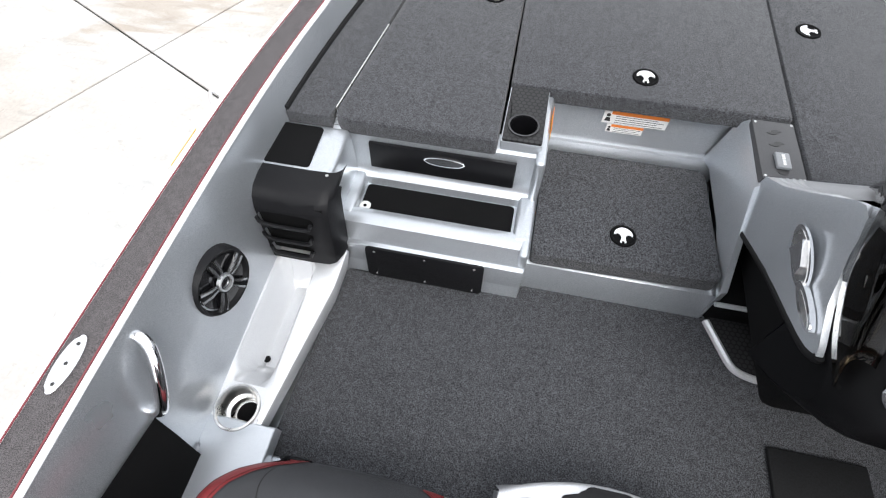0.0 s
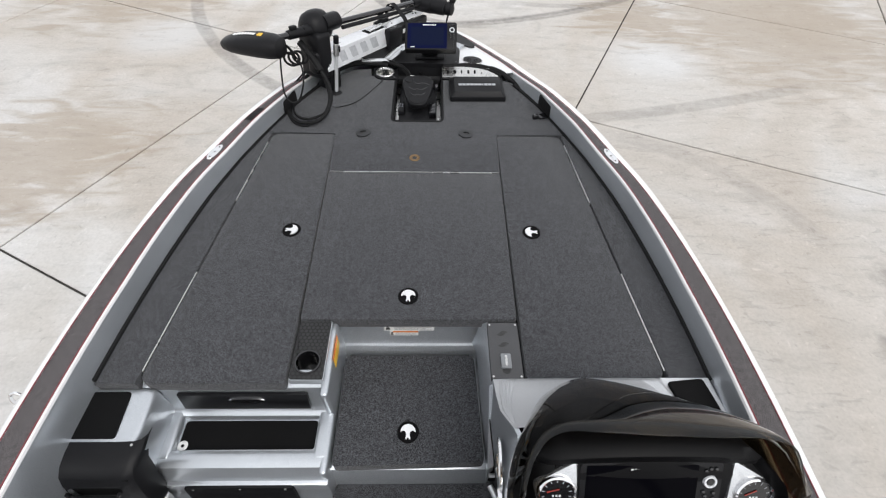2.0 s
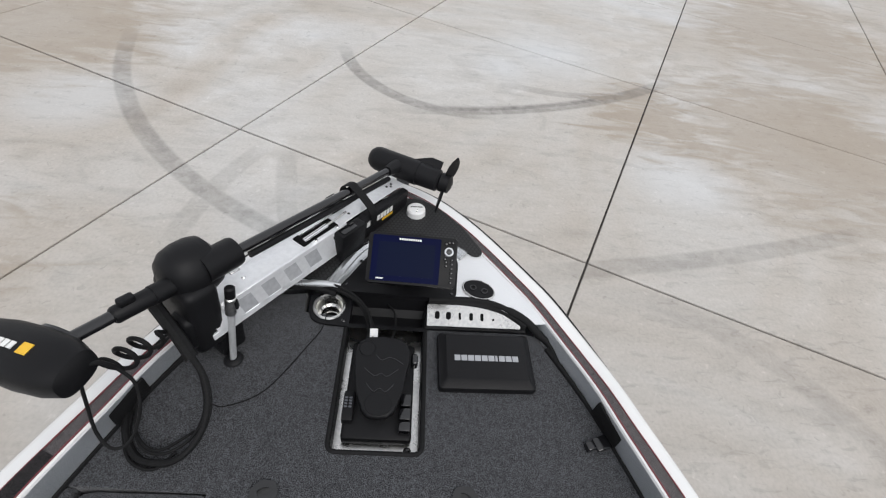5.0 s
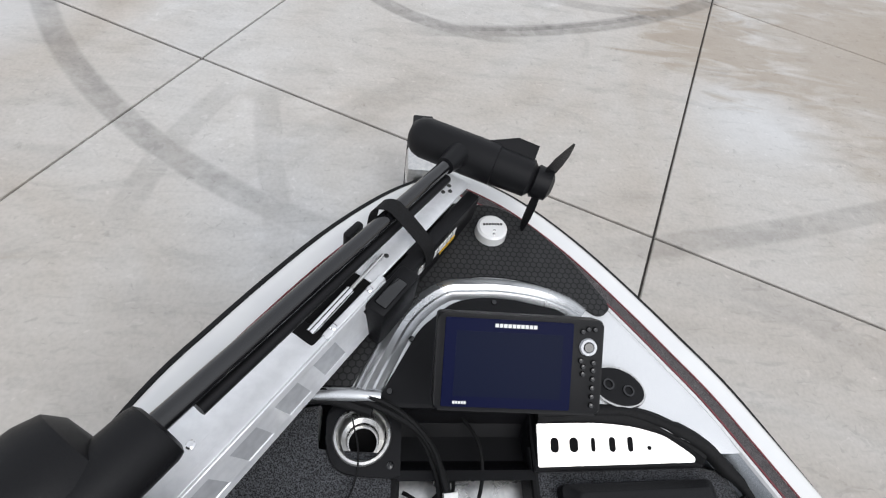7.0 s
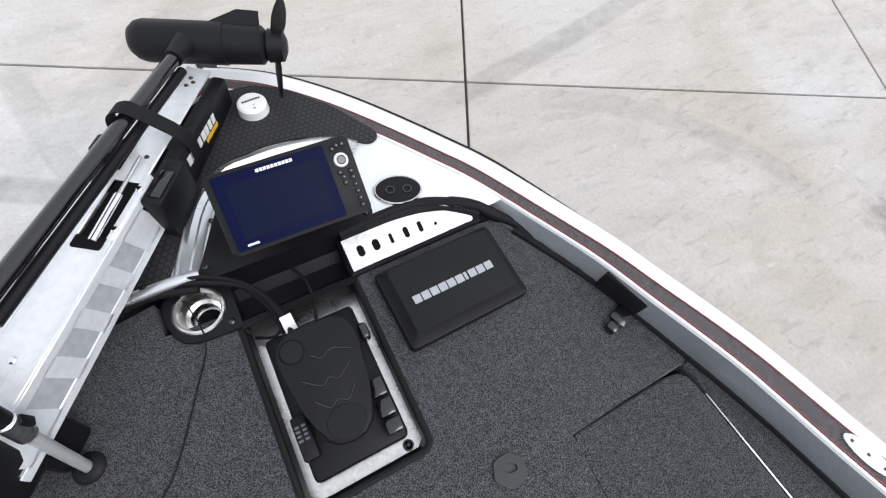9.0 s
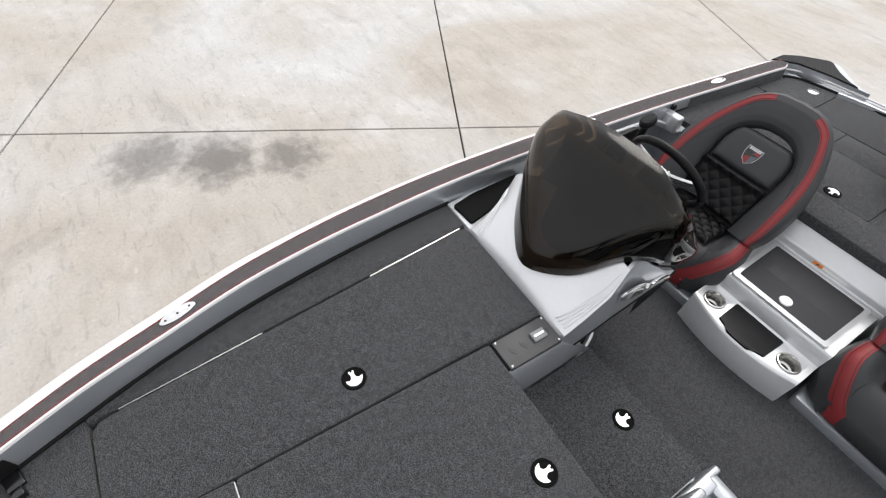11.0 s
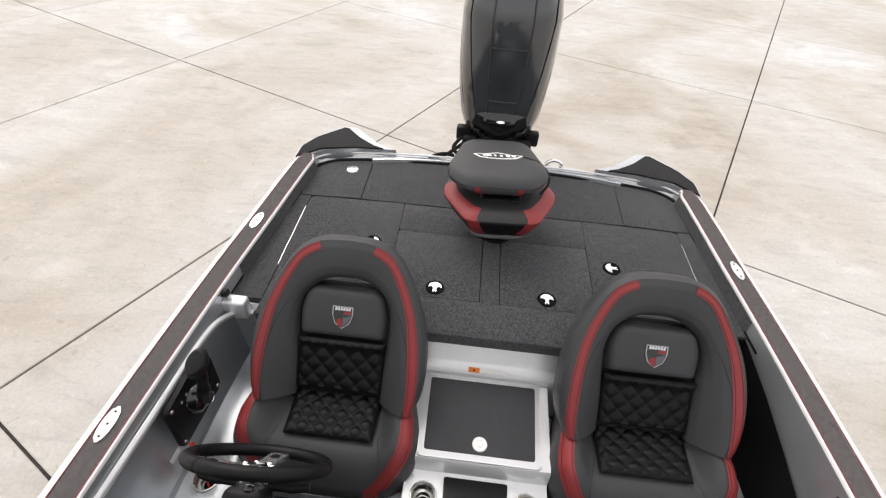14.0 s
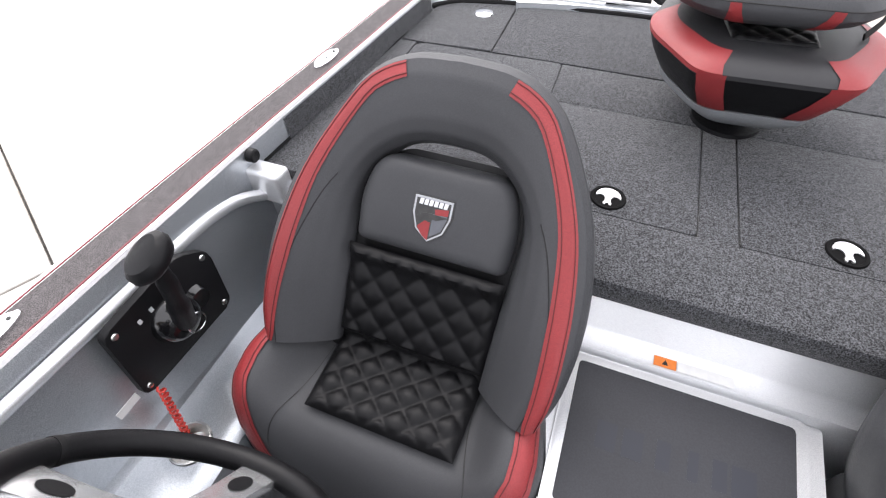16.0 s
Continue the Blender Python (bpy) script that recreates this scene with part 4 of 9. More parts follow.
for k, (z0, w) in enumerate(((1.252, 0.085), (1.193, 0.078), (1.135, 0.068))):
    ys = -0.187 - (1.22 - z0) * 0.20
    m = axes((-0.982, ys - 0.004, z0), (1, 0, 0), (0, 0.2, 1))
    punch(bin_front, [(w * math.copysign(abs(math.cos(a)) ** 0.5, math.cos(a)), 0.021 * math.copysign(abs(math.sin(a)) ** 0.6, math.sin(a))) for a in [2 * math.pi * i / 28 for i in range(28)]], m, -0.05, 0.05)
    bm = BM()
    tube(bm, spline([m @ V((-w * 0.98, 0.006, 0.005)), m @ V((-w * 0.8, -0.016, 0.006)), m @ V((0, -0.020, 0.006)), m @ V((w * 0.8, -0.016, 0.006)), m @ V((w * 0.98, 0.006, 0.005))], 5), 0.006, 8)
    part("slot_lip", bm, BLACK, bin_front)
# black block fills the bin, so that its slots come out dark
bm = BM()
prism(bm, [(-0.160, 1.298), (-0.186, 1.10), (-0.12, 1.10), (-0.12, 1.298)], -0.115, 0.115, 0, 1, axes((-0.982, 0, 0), (0, 1, 0), (0, 0, 1)))
part("slot_backing", bm, BLACK_MATT, bin_front, "black block filling the bin behind its slots")
for sx in (-1.085, -0.875):
    bm = BM()
    revolve(bm, [(0, 0.003), (0.004, 0.002), (0.005, 0)], 10, pose(sx, -0.062, 1.338))
    part("screw", bm, STEEL, bin_front)

# shelf with a rounded trough
SH = 1.072
bm = BM()
edge = lambda y: -0.838 - 0.075 * min(1, max(0, (-0.27 - y) / 0.5))
rows = []
for i in range(25):
    y = -0.14 - 0.66 * i / 24
    zz = SH - 0.026 * i / 24
    e = edge(y)
    inn = min(1, max(0, (-0.205 - y) / 0.03)) * min(1, max(0, (y + 0.585) / 0.05))
    d = 0.115 * inn ** 0.5
    a, b = -1.040, -0.925
    rows.append([(-1.125, y, zz + 0.05), (-1.105, y, zz + 0.012), (-1.085, y, zz), (a - 0.008, y, zz), (a + 0.004, y, zz - d * 0.15), (a + 0.022, y, zz - d * 0.9), (a + 0.035, y, zz - d), (b - 0.035, y, zz - d), (b - 0.022, y, zz - d * 0.9), (b - 0.004, y, zz - d * 0.15), (b + 0.008, y, zz), (e - 0.014, y, zz), (e - 0.003, y, zz - 0.005), (e, y, zz - 0.016), (e - 0.028, y, 0.93)])
loft(bm, rows)
shelf = part("side_shelf", bm, FLAKE_LIGHT, boat, "pale silver shelf with a trough")
punch(shelf, disc(-0.985, -0.672, 0.057, 0.057, 24), Matrix(), 1.0, 1.2)
bm = BM()
revolve(bm, [(0, 0.002), (0.010, 0.002), (0.011, 0)], 16, pose(-1.006, -0.505, SH - 0.125))
part("drain_hole", bm, BLACK_MATT, boat, "dark drain hole")


def cup_holder(at, r=0.048, label="stainless steel drop-in cup holder", deep=0.085):
    c = thing("cup_holder", label, "cup holder", at, "cup holders")
    bm = BM()
    revolve(bm, [(r * 0.30, -deep * 0.99), (r * 0.42, -deep), (r * 0.62, -deep * 0.98), (r * 0.66, -deep * 0.62), (r * 0.83, -deep * 0.55), (r * 0.86, -0.012), (r * 0.92, 0.0), (r * 0.98, 0.005), (r * 1.07, 0.004), (r * 1.12, 0.0005)], 36, Matrix.Translation(at))
    o = part("bowl", bm, STEEL, c)
    bm = BM()
    revolve(bm, [(0, -deep * 0.995), (r * 0.60, -deep * 0.985)], 20, Matrix.Translation(at))
    p = part("drain", bm, BLACK_MATT, c, "black rubber drain")
    return c


cup_holder((-0.985, -0.672, SH - 0.021), 0.058)
# speaker
m = axes((-1.072, -0.408, 1.270), (0.14, 1, 0.0), (-0.08, 0, 1))
sp = thing("speaker", "black round side speaker with gunmetal five-spoke grille", "speaker")
bm = BM()
revolve(bm, [(0.0, 0.006), (0.078, 0.010), (0.085, 0.022), (0.091, 0.024), (0.097, 0.012), (0.100, -0.030)], 36, m)
part("bezel", bm, BLACK, sp)
bm = BM()
revolve(bm, [(0.0, 0.011), (0.076, 0.0145)], 36, m)
part("cone", bm, BLACK_GLOSS, sp)
for k in range(5):
    a = radians(72 * k + 12)
    for da in (-0.15, 0.15):
        bm = BM()
        c0, s0 = math.cos(a + da * 1.5), math.sin(a + da * 1.5)
        d0, d1 = V((c0 * 0.027, s0 * 0.027, 0.024)), V((math.cos(a + da * 0.9) * 0.082, math.sin(a + da * 0.9) * 0.082, 0.022))
        tube(bm, [m @ d0, m @ (d0 * 0.5 + d1 * 0.5 + V((0, 0, 0.004))), m @ d1], [0.0045, 0.0052, 0.0060], 6)
        part("spoke", bm, GUNMETAL, sp, "gunmetal grille spoke")
    bm = BM()
    w = V((math.cos(a), math.sin(a), 0))
    tube(bm, [m @ (w * 0.028 + V((0, 0, 0.019))), m @ (w * 0.080 + V((0, 0, 0.017)))], [0.008, 0.013], 6, flat=0.4)
    part("spoke_web", bm, BLACK, sp)
bm = BM()
revolve(bm, [(0.018, 0.022), (0.0195, 0.030), (0.024, 0.030), (0.027, 0.020)], 24, m)
part("dome_ring", bm, ARCH_SILVER, sp, "silver ring round the dome")
bm = BM()
revolve(bm, [(0.0, 0.028), (0.011, 0.026), (0.0185, 0.020)], 24, m)
part("dome", bm, BLACK_GLOSS, sp, "black dome")
# grab handle
hd = thing("grab_handle", "bent stainless steel grab handle on the side wall", "handle")
bm = BM()
A, Bq = V((-1.100, -0.628, 1.432)), V((-1.090, -0.745, 1.268))
tube(bm, spline([A + V((0, 0, 0)), A + V((0.035, -0.002, -0.004)), A + V((0.058, -0.022, -0.028)), (A + Bq) / 2 + V((0.066, -0.004, 0.008)), Bq + V((0.056, 0.010, 0.022)), Bq + V((0.035, 0, 0.0)), Bq], 6), 0.0140, 14)
part("bar", bm, CHROME, hd)
for q in (A, Bq):
    bm = BM()
    revolve(bm, [(0, 0.012), (0.016, 0.012), (0.026, 0.005), (0.028, -0.004)], 24, axes(q + V((0.008, 0, 0)), (0, 1, 0), (0, 0, 1)))
    part("flange", bm, CHROME, hd, "round flange")
# pocket beside the port seat
bm = BM()
prism(bm, [(-1.10, -0.80), (-0.93, -0.78), (-0.90, -1.40), (-1.10, -1.42)], 0.93, 1.02)
part("pocket_floor", bm, BLACK_MATT, boat, "black carpeted side pocket")
bm = BM()
prism(bm, [(-0.86, -0.70), (-1.075, -0.70), (-1.062, -0.765), (-1.045, -0.783), (-1.022, -0.800), (-1.020, -1.10), (-1.008, -1.40), (-0.86, -1.40)], 1.0, 1.053, 0.010, 3)
part("side_shelf", bm, FLAKE, boat, "silver ledge round the side pocket")
bm = BM()
loft(bm, [[(-1.057, -0.758, 1.262), (-1.050, -0.978, 1.325), (-1.044, -1.17, 1.372), (-1.036, -1.404, 1.412), (-0.90, -1.408, 1.40)], [(-1.048, -0.776, 1.16), (-1.042, -0.978, 1.18), (-1.034, -1.17, 1.19), (-1.026, -1.402, 1.20), (-0.90, -1.406, 1.20)], [(-1.024, -0.803, 1.050), (-1.024, -0.978, 1.050), (-1.018, -1.17, 1.050), (-1.010, -1.400, 1.050), (-0.90, -1.404, 1.050)]])
part("pocket_wall", bm, BLACK_MATT, boat, "black carpeted side wall of the pocket")

# ---- starboard side ledge ----
bm = BM()
rows = []
for i in range(15):
    y = -0.35 - 0.98 * i / 14
    rows.append([(1.11, y, 1.30), (1.075, y, 1.10), (1.06, y, 1.075), (1.03, y, 1.07), (0.90, y, 1.07), (0.885, y, 1.06), (0.88, y, 0.93)])
loft(bm, rows)
ledge = part("side_shelf", bm, FLAKE, boat, "silver starboard ledge")
punch(ledge, disc(0.984, -0.750, 0.044, 0.044, 24), Matrix(), 1.0, 1.2)
cup_holder((0.984, -0.750, 1.0705), 0.045, "stainless cup holder in the ledge holding a red lanyard", 0.06)
bm = BM()
loft(bm, [[(1.10, -1.30, 1.02), (0.86, -1.30, 1.02)], [(1.10, -1.315, 1.36), (0.86, -1.315, 1.36)], [(1.095, -1.34, 1.375), (0.86, -1.34, 1.375)]])
part("aft_bulkhead", bm, FLAKE, boat)
bm = BM()
rbox(bm, (0.985, -1.33, 1.34), (1.085, -1.275, 1.435), 0.012, 3)
part("corner_block", bm, FLAKE_LIGHT, boat, "pale silver corner block")
bm = BM()
revolve(bm, [(0.0, 0.010), (0.013, 0.010), (0.017, 0.006), (0.018, -0.01)], 18, axes((1.062, -1.305, 1.462), (0, 1, 0), (0, 0, 1)) @ pose(0, 0, 0, 180))
part("plug", bm, BLACK, boat, "black round plug")
bm = BM()
lip = spline([(1.086, -0.52, 1.431), (1.081, -0.66, 1.430), (1.076, -0.85, 1.426), (1.072, -1.08, 1.420), (1.064, -1.20, 1.404), (1.045, -1.268, 1.376), (1.015, -1.296, 1.362), (0.97, -1.302, 1.360)], 6)
rows = []
for i, q in enumerate(lip):
    d = (lip[min(i + 1, len(lip) - 1)] - lip[max(i - 1, 0)]).normalized()
    n = V((d.y, -d.x, 0)).normalized()
    rows.append([q + n * u + V((0, 0, h)) for u, h in ((-0.010, 0.006), (0.000, 0.004), (0.005, -0.001), (0.006, -0.008), (0.002, -0.020), (-0.012, -0.034))])
loft(bm, rows)
part("side_lip", bm, FLAKE_LIGHT, boat, "bright moulded lip along the starboard side")

# ---- aft bulkhead and deck ----
bm = BM()
sec = [(-1.20, 0.93), (-1.205, 1.10), (-1.208, 1.232), (-1.213, 1.240), (-1.252, 1.243), (-1.262, 1.252), (-1.285, 1.345), (-1.30, 1.36)]
loft(bm, [[(x, y, z) for y, z in sec] for x in (-0.90, -0.26, 0.26, 0.90)])
part("aft_bulkhead", bm, FLAKE_LIGHT, boat, "silver bulkhead behind the seats")


def aft_piece(name, pts, rad, label, z=AFT, r=0.005):
    bm = BM()
    prism(bm, corners(pts, [max(q, 1.5 * r) for q in rad] if isinstance(rad, list) else rad, 4) if rad else pts, z - 0.05, z, r, 2)
    return part(name, bm, CARPET, boat, label)


bm = BM()
prism(bm, [(-1.06, -1.42), (-0.5, -1.30), (0.5, -1.30), (1.06, -1.36), (1.03, -2.40), (0.9, -2.46), (-0.9, -2.46), (-1.03, -2.40)], 1.2, AFT - 0.035)
part("deck_frame", bm, BLACK_MATT, boat)
g = 0.0016
# front board of the aft deck, rolled over the bulkhead
bm = BM()
sec = [(-1.268, 1.348), (-1.262, 1.385), (-1.270, 1.402), (-1.290, AFT), (-1.45, AFT), (-1.45, AFT - 0.05)]
loft(bm, [[(x, y, z) for y, z in sec] for x in [-0.935 + 1.875 * i / 12 for i in range(13)]])
part("deck_board", bm, CARPET, boat, "carpeted front edge of the aft deck")
aft_piece("deck_board", [(-0.040 + g, -1.45), (-0.040 + g, -1.87), (0.045 - g, -1.87), (0.045 - g, -1.45)], 0, "carpeted strip between two lids")
A1 = aft_piece("hatch_lid", [(0.045 + g, -1.453), (0.045 + g, -1.868), (0.462 - g, -1.868), (0.450 - g, -1.453)], [0.012] * 4, "carpeted aft hatch lid")
A2 = aft_piece("hatch_lid", [(-0.040 - g, -1.453), (-0.446 + g, -1.453), (-0.452 + g, -1.868), (-0.040 - g, -1.868)], [0.012] * 4, "carpeted aft hatch lid")
aft_piece("deck_board", [(-0.454, -1.871), (0.462, -1.871), (0.466, -2.084), (-0.458, -2.084)], 0, "carpeted board under the pedestal seat")
S1 = aft_piece("hatch_lid", [(0.450 + g, -1.454), (0.466 + g, -2.084), (0.965 - g, -2.070), (0.942 - g, -1.454)], [0.01, 0.01, 0.03, 0.01], "carpeted aft side hatch lid")
S2 = aft_piece("hatch_lid", [(-0.447 - g, -1.454), (-0.936 + g, -1.454), (-0.940 + g, -2.070), (-0.460 + g, -2.084)], [0.01, 0.01, 0.03, 0.01], "carpeted aft side hatch lid")
for side, y0, xi0, xi1 in ((1, -1.34, 0.942, 0.968), (-1, -1.42, -0.938, -0.942)):
    pts = [(xi0, y0), (xi1, -2.074)] + [(CX + side * (half_width(y, 0.010)), y) for y in (-2.074, -1.95, -1.8, -1.6, y0)]
    aft_piece("deck_board", pts, 0, "carpeted aft side deck")
for side, x0 in ((1, 0.705), (-1, -0.675)):
    x1 = CX + side * half_width(-2.2, 0.010)
    pts = [(x0 + side * g, -2.09), (x0 + side * (g + 0.012), -2.474), (side * 0.93, -2.428), (side * 0.995, -2.395), (x1 - side * 0.01, -2.32), (x1, -2.20), (x1, -2.078), (side * 0.965, -2.078)]
    aft_piece("deck_board", pts, 0, "carpeted aft corner deck")
aft_piece("deck_board", [(-0.675 + g, -2.09), (0.705 - g, -2.09), (0.715 - g, -2.474), (0.3, -2.50), (-0.3, -2.50), (-0.69 + g, -2.474)], 0, "carpeted aft center deck")
for side, x0, x1, lid in ((1, 0.9515, 0.9675, S1), (-1, -0.9365, -0.9385, S2)):
    bm = BM()
    prism(bm, [(x0 - 0.0022, -1.55), (x0 + 0.0022, -1.55), (x1 + 0.0022, -1.98), (x1 - 0.0022, -1.98)], AFT - 0.02, AFT - 0.001)
    part("hinge", bm, STEEL, lid, "bright hinge strip")
latch((0.240, -1.507, AFT), A1, 180)
latch((-0.242, -1.507, AFT), A2, 180)
latch((0.568, -1.762, AFT), S1, 90)
latch((-0.556, -1.748, AFT), S2, -90)
bm = BM()
revolve(bm, [(0, 0.006), (0.025, 0.006), (0.033, 0.004), (0.036, 0)], 24, pose(0.817, -2.36, AFT))
part("deck_cap", bm, CHROME, boat, "round chrome deck cap")
# bead and bright trim round the aft deck
loop = [(CX + half_width(y, 0.006), y) for y in (-1.34, -1.6, -1.9, -2.15)] + [(1.045, -2.27), (1.02, -2.355), (0.95, -2.42), (0.85, -2.455), (0.6, -2.49), (0.3, -2.508), (0, -2.512)]
full = [V((x, y, AFT + 0.002)) for x, y in loop] + [V((2 * CX - x, y, AFT + 0.002)) for x, y in loop[-2::-1]]
bm = BM()
tube(bm, spline(full, 3), 0.010, 8)
part("deck_bead", bm, RUBBER, boat, "black rubber bead round the aft deck")
out = [V((x + (0.020 if x > 0.3 else -0.020 if x < -0.3 else 0), y - (0.020 if y < -2.3 else 0), AFT + 0.035)) for x, y, z in full]
bm = BM()
tube(bm, spline(out, 3), 0.006, 8)
part("edge_trim", bm, WHITE_LINE, boat, "bright trim line")
# stern: transom cap, horns with dark tread
bm = BM()
prof = [(-2.505, AFT - 0.03), (-2.515, AFT + 0.018), (-2.535, AFT + 0.025), (-2.60, AFT + 0.012), (-2.64, 1.36), (-2.66, 1.10), (-2.60, 0.6)]
loft(bm, [[(x, y + 0.10 * (abs(x) / 0.7) ** 3 * 0.6, z) for y, z in prof] for x in [-0.72 + 1.44 * i / 16 for i in range(17)]])
part("transom", bm, FLAKE, boat, "silver transom cap")
for side in (1, -1):
    bm = BM()
    top = [(1.125, -2.30), (1.130, -2.45), (1.085, -2.60), (0.975, -2.795), (0.885, -2.80), (0.79, -2.69), (0.70, -2.585), (0.58, -2.515), (0.80, -2.485), (0.98, -2.43), (1.06, -2.36)]
    pts = [(CX + side * x, y) for x, y in top]
    rows = []
    for z, s in ((0.75, 0.80), (1.10, 0.94), (1.36, 0.995), (1.40, 1.0), (1.42, 0.99)):
        cx0, cy0 = CX + side * 0.95, -2.58
        rows.append([(cx0 + (x - cx0) * s, cy0 + (y - cy0) * s, z + (0.058 if z > 1.3 else 0) * min(1, max(0, (y + 2.95) / 0.5))) for x, y in pts])
    loft(bm, rows, True, True)
    part("stern_sponson", bm, FLAKE, boat, "silver hull extension at the stern")
    bm = BM()
    pts2 = [(CX + side * x, y) for x, y in [(1.118, -2.32), (1.118, -2.44), (1.072, -2.585), (0.955, -2.770), (0.925, -2.765), (0.82, -2.63), (0.71, -2.53), (0.65, -2.500), (0.82, -2.485), (1.0, -2.43), (1.07, -2.365)]]
    low = [(x, y, 1.421 + 0.058 * min(1, max(0, (y + 2.95) / 0.5))) for x, y in pts2]
    up = [(CX + side * 0.95 + (x - CX - side * 0.95) * 0.975, -2.58 + (y + 2.58) * 0.975, z + 0.008) for x, y, z in low]
    loft(bm, [low, up], True, True)
    part("tread", bm, HORN, boat, "dark ribbed tread on the stern corner")
# cleats: oval pull-up cleats on the gunwale
cleat_group = "pull-up cleats along the gunwale"


def cleat(x, y, turn):
    c = thing("gunwale_cleat", "oval stainless flush cleat on the gunwale", "cleat", (0, 0, 0), cleat_group)
    bm = BM()
    prism(bm, disc(0, 0, 0.021, 0.060), 0, 0.007, 0.003, 2)
    part("plate", bm, CHROME, c)
    for k in (-0.040, 0, 0.040):
        bm = BM()
        revolve(bm, [(0, 0.0082), (0.0035, 0.008), (0.004, 0.007)], 10, pose(0, k, 0))
        part("screw", bm, LABEL_BLACK, c)
    c.matrix_world = pose(x, y, 1.486, 0, 0, turn)
    return c


for x, y, a in ((-0.953, 1.252, -17), (0.974, 1.255, 17), (-1.128, -0.72, 0), (1.153, -0.722, 0), (1.105, -1.736, -2), (-1.085, -1.736, 2)):
    cleat(x, y, a)

# small bright hook and sticker on the port rim
hk = thing("rim_hook", "small chrome hook on the outer rim", "hook", (0, 0, 0))
bm = BM()
tube(bm, spline([(-1.212, 0.030, 1.440), (-1.222, 0.034, 1.462), (-1.218, 0.042, 1.486), (-1.202, 0.046, 1.494), (-1.190, 0.044, 1.484)], 5), 0.0055, 8)
part("bent_rod", bm, CHROME, hk)
bm = BM()
rbox(bm, (-1.226, 0.020, 1.425), (-1.206, 0.052, 1.448), 0.004, 2)
part("foot_plate", bm, STEEL, hk)
bm = BM()
prism(bm, [(0, 0), (0.13, 0), (0.13, 0.016), (0, 0.016)], 0, 0.0012, 0, 1, axes((-1.2225, -0.20, 1.444), (0, 1, 0), (0.35, 0, 1)))
part("sticker", bm, LABEL_YELLOW, boat, "thin yellow sticker on the rim")

# ---- bow: moulded cap, mats, panel ----
BOW = 1.415


def bow_z(x, y):
    w = half_width(y, 0.0, True)
    e = min(1.0, max(0.0, (w - abs(x - CX)) / 0.10))
    back = smooth((y - 2.10) / 0.12)
    z = BOW - 0.040 * (1 - back)
    edge = 1.4795 - rim_drop(y)
    return z + (edge - z) * (1 - e) ** 2


def cap_back(x):
    """The aft edge of the bow cap, round the cup holder, the trough and the tool plate."""
    if -0.16 < x < 0.17:
        return 2.275
    if x <= -0.16:
        return 2.290
    return 2.275 - 0.095 * smooth((x - 0.36) / 0.22)


bm = BM()
rows = []
for j in range(49):
    f = j / 24 - 1
    row = []
    for i in range(25):
        x = CX + f * 0.62
        y0 = cap_back(CX + f * half_width(2.13, 0.0, True) * 0.98)
        y = y0 + (2.90 - y0) * i / 24
        w = half_width(y, 0.004, True)
        row.append(V((CX + f * w, y, bow_z(CX + f * w, y))))
    rows.append(row)
loft(bm, rows)
part("bow_cap", bm, PEARL, boat, "pale pearl moulded bow cap")
ARCH = [(-0.185, 2.275), (-0.165, 2.325), (-0.10, 2.455), (-0.02, 2.528), (0.05, 2.540), (0.13, 2.542), (0.22, 2.530), (0.285, 2.505)]
bm = BM()
arch = spline([V((x - 0.020, y + 0.012, 0)) for x, y in ARCH] + [V((0.300, 2.488, 0))], 5)
rows = []
for d, z in ((-0.035, BOW - 0.002), (-0.022, BOW + 0.012), (-0.006, BOW + 0.018), (0.006, BOW + 0.010), (0.012, BOW + 0.012), (0.022, BOW + 0.006), (0.030, BOW - 0.004)):
    row = []
    for i, p in enumerate(arch):
        t = (arch[min(i + 1, len(arch) - 1)] - arch[max(i - 1, 0)]).normalized()
        nrm = V((-t.y, t.x, 0))
        row.append(p - nrm * d + V((0, 0, z)))
    rows.append(row)
loft(bm, rows)
part("bow_arch", bm, ARCH_SILVER, boat, "pale silver moulded arch")
bm = BM()
pan = corners([(-0.190, 2.268), (0.262, 2.262), (0.275, 2.45), (0.262, 2.500), (0.13, 2.528), (0.05, 2.530), (-0.015, 2.515), (-0.095, 2.443), (-0.155, 2.330)], 0.03, 4)
prism(bm, pan, BOW - 0.02, BOW + 0.006, 0.003, 2)
panel = part("mount_panel", bm, BLACK, boat, "flat black mounting panel")
for x, y in ((-0.157, 2.300), (-0.112, 2.418), (0.085, 2.517), (0.245, 2.285)):
    bm = BM()
    revolve(bm, [(0, 0.004), (0.006, 0.003), (0.0075, 0)], 12, pose(x, y, BOW + 0.006))
    part("screw", bm, BLACK_GLOSS, panel)
bm = BM()
tube(bm, spline([(-0.175, 2.290, BOW + 0.004), (-0.215, 2.292, BOW + 0.006), (-0.27, 2.294, BOW + 0.004), (-0.36, 2.296, BOW - 0.004)], 5), 0.014, 12)
part("arch_foot", bm, ARCH_SILVER, boat, "silver ledge at the foot of the arch")
# hexagon mat round the arch
bm = BM()
mat = corners([(-0.30, 2.300), (-0.238, 2.305), (-0.142, 2.490), (-0.06, 2.562), (0.05, 2.592), (0.17, 2.585), (0.270, 2.545), (0.345, 2.487), (0.385, 2.512), (0.300, 2.655), (0.190, 2.772), (0.110, 2.815), (-0.02, 2.815), (-0.13, 2.760), (-0.30, 2.60), (-0.43, 2.43), (-0.44, 2.36)], [0.01, 0.01, 0.03, 0.03, 0.05, 0.05, 0.05, 0.035, 0.035, 0.05, 0.04, 0.03, 0.03, 0.05, 0.05, 0.05, 0.03], 4)
prism(bm, mat, BOW - 0.01, BOW + 0.008, 0.002, 1)
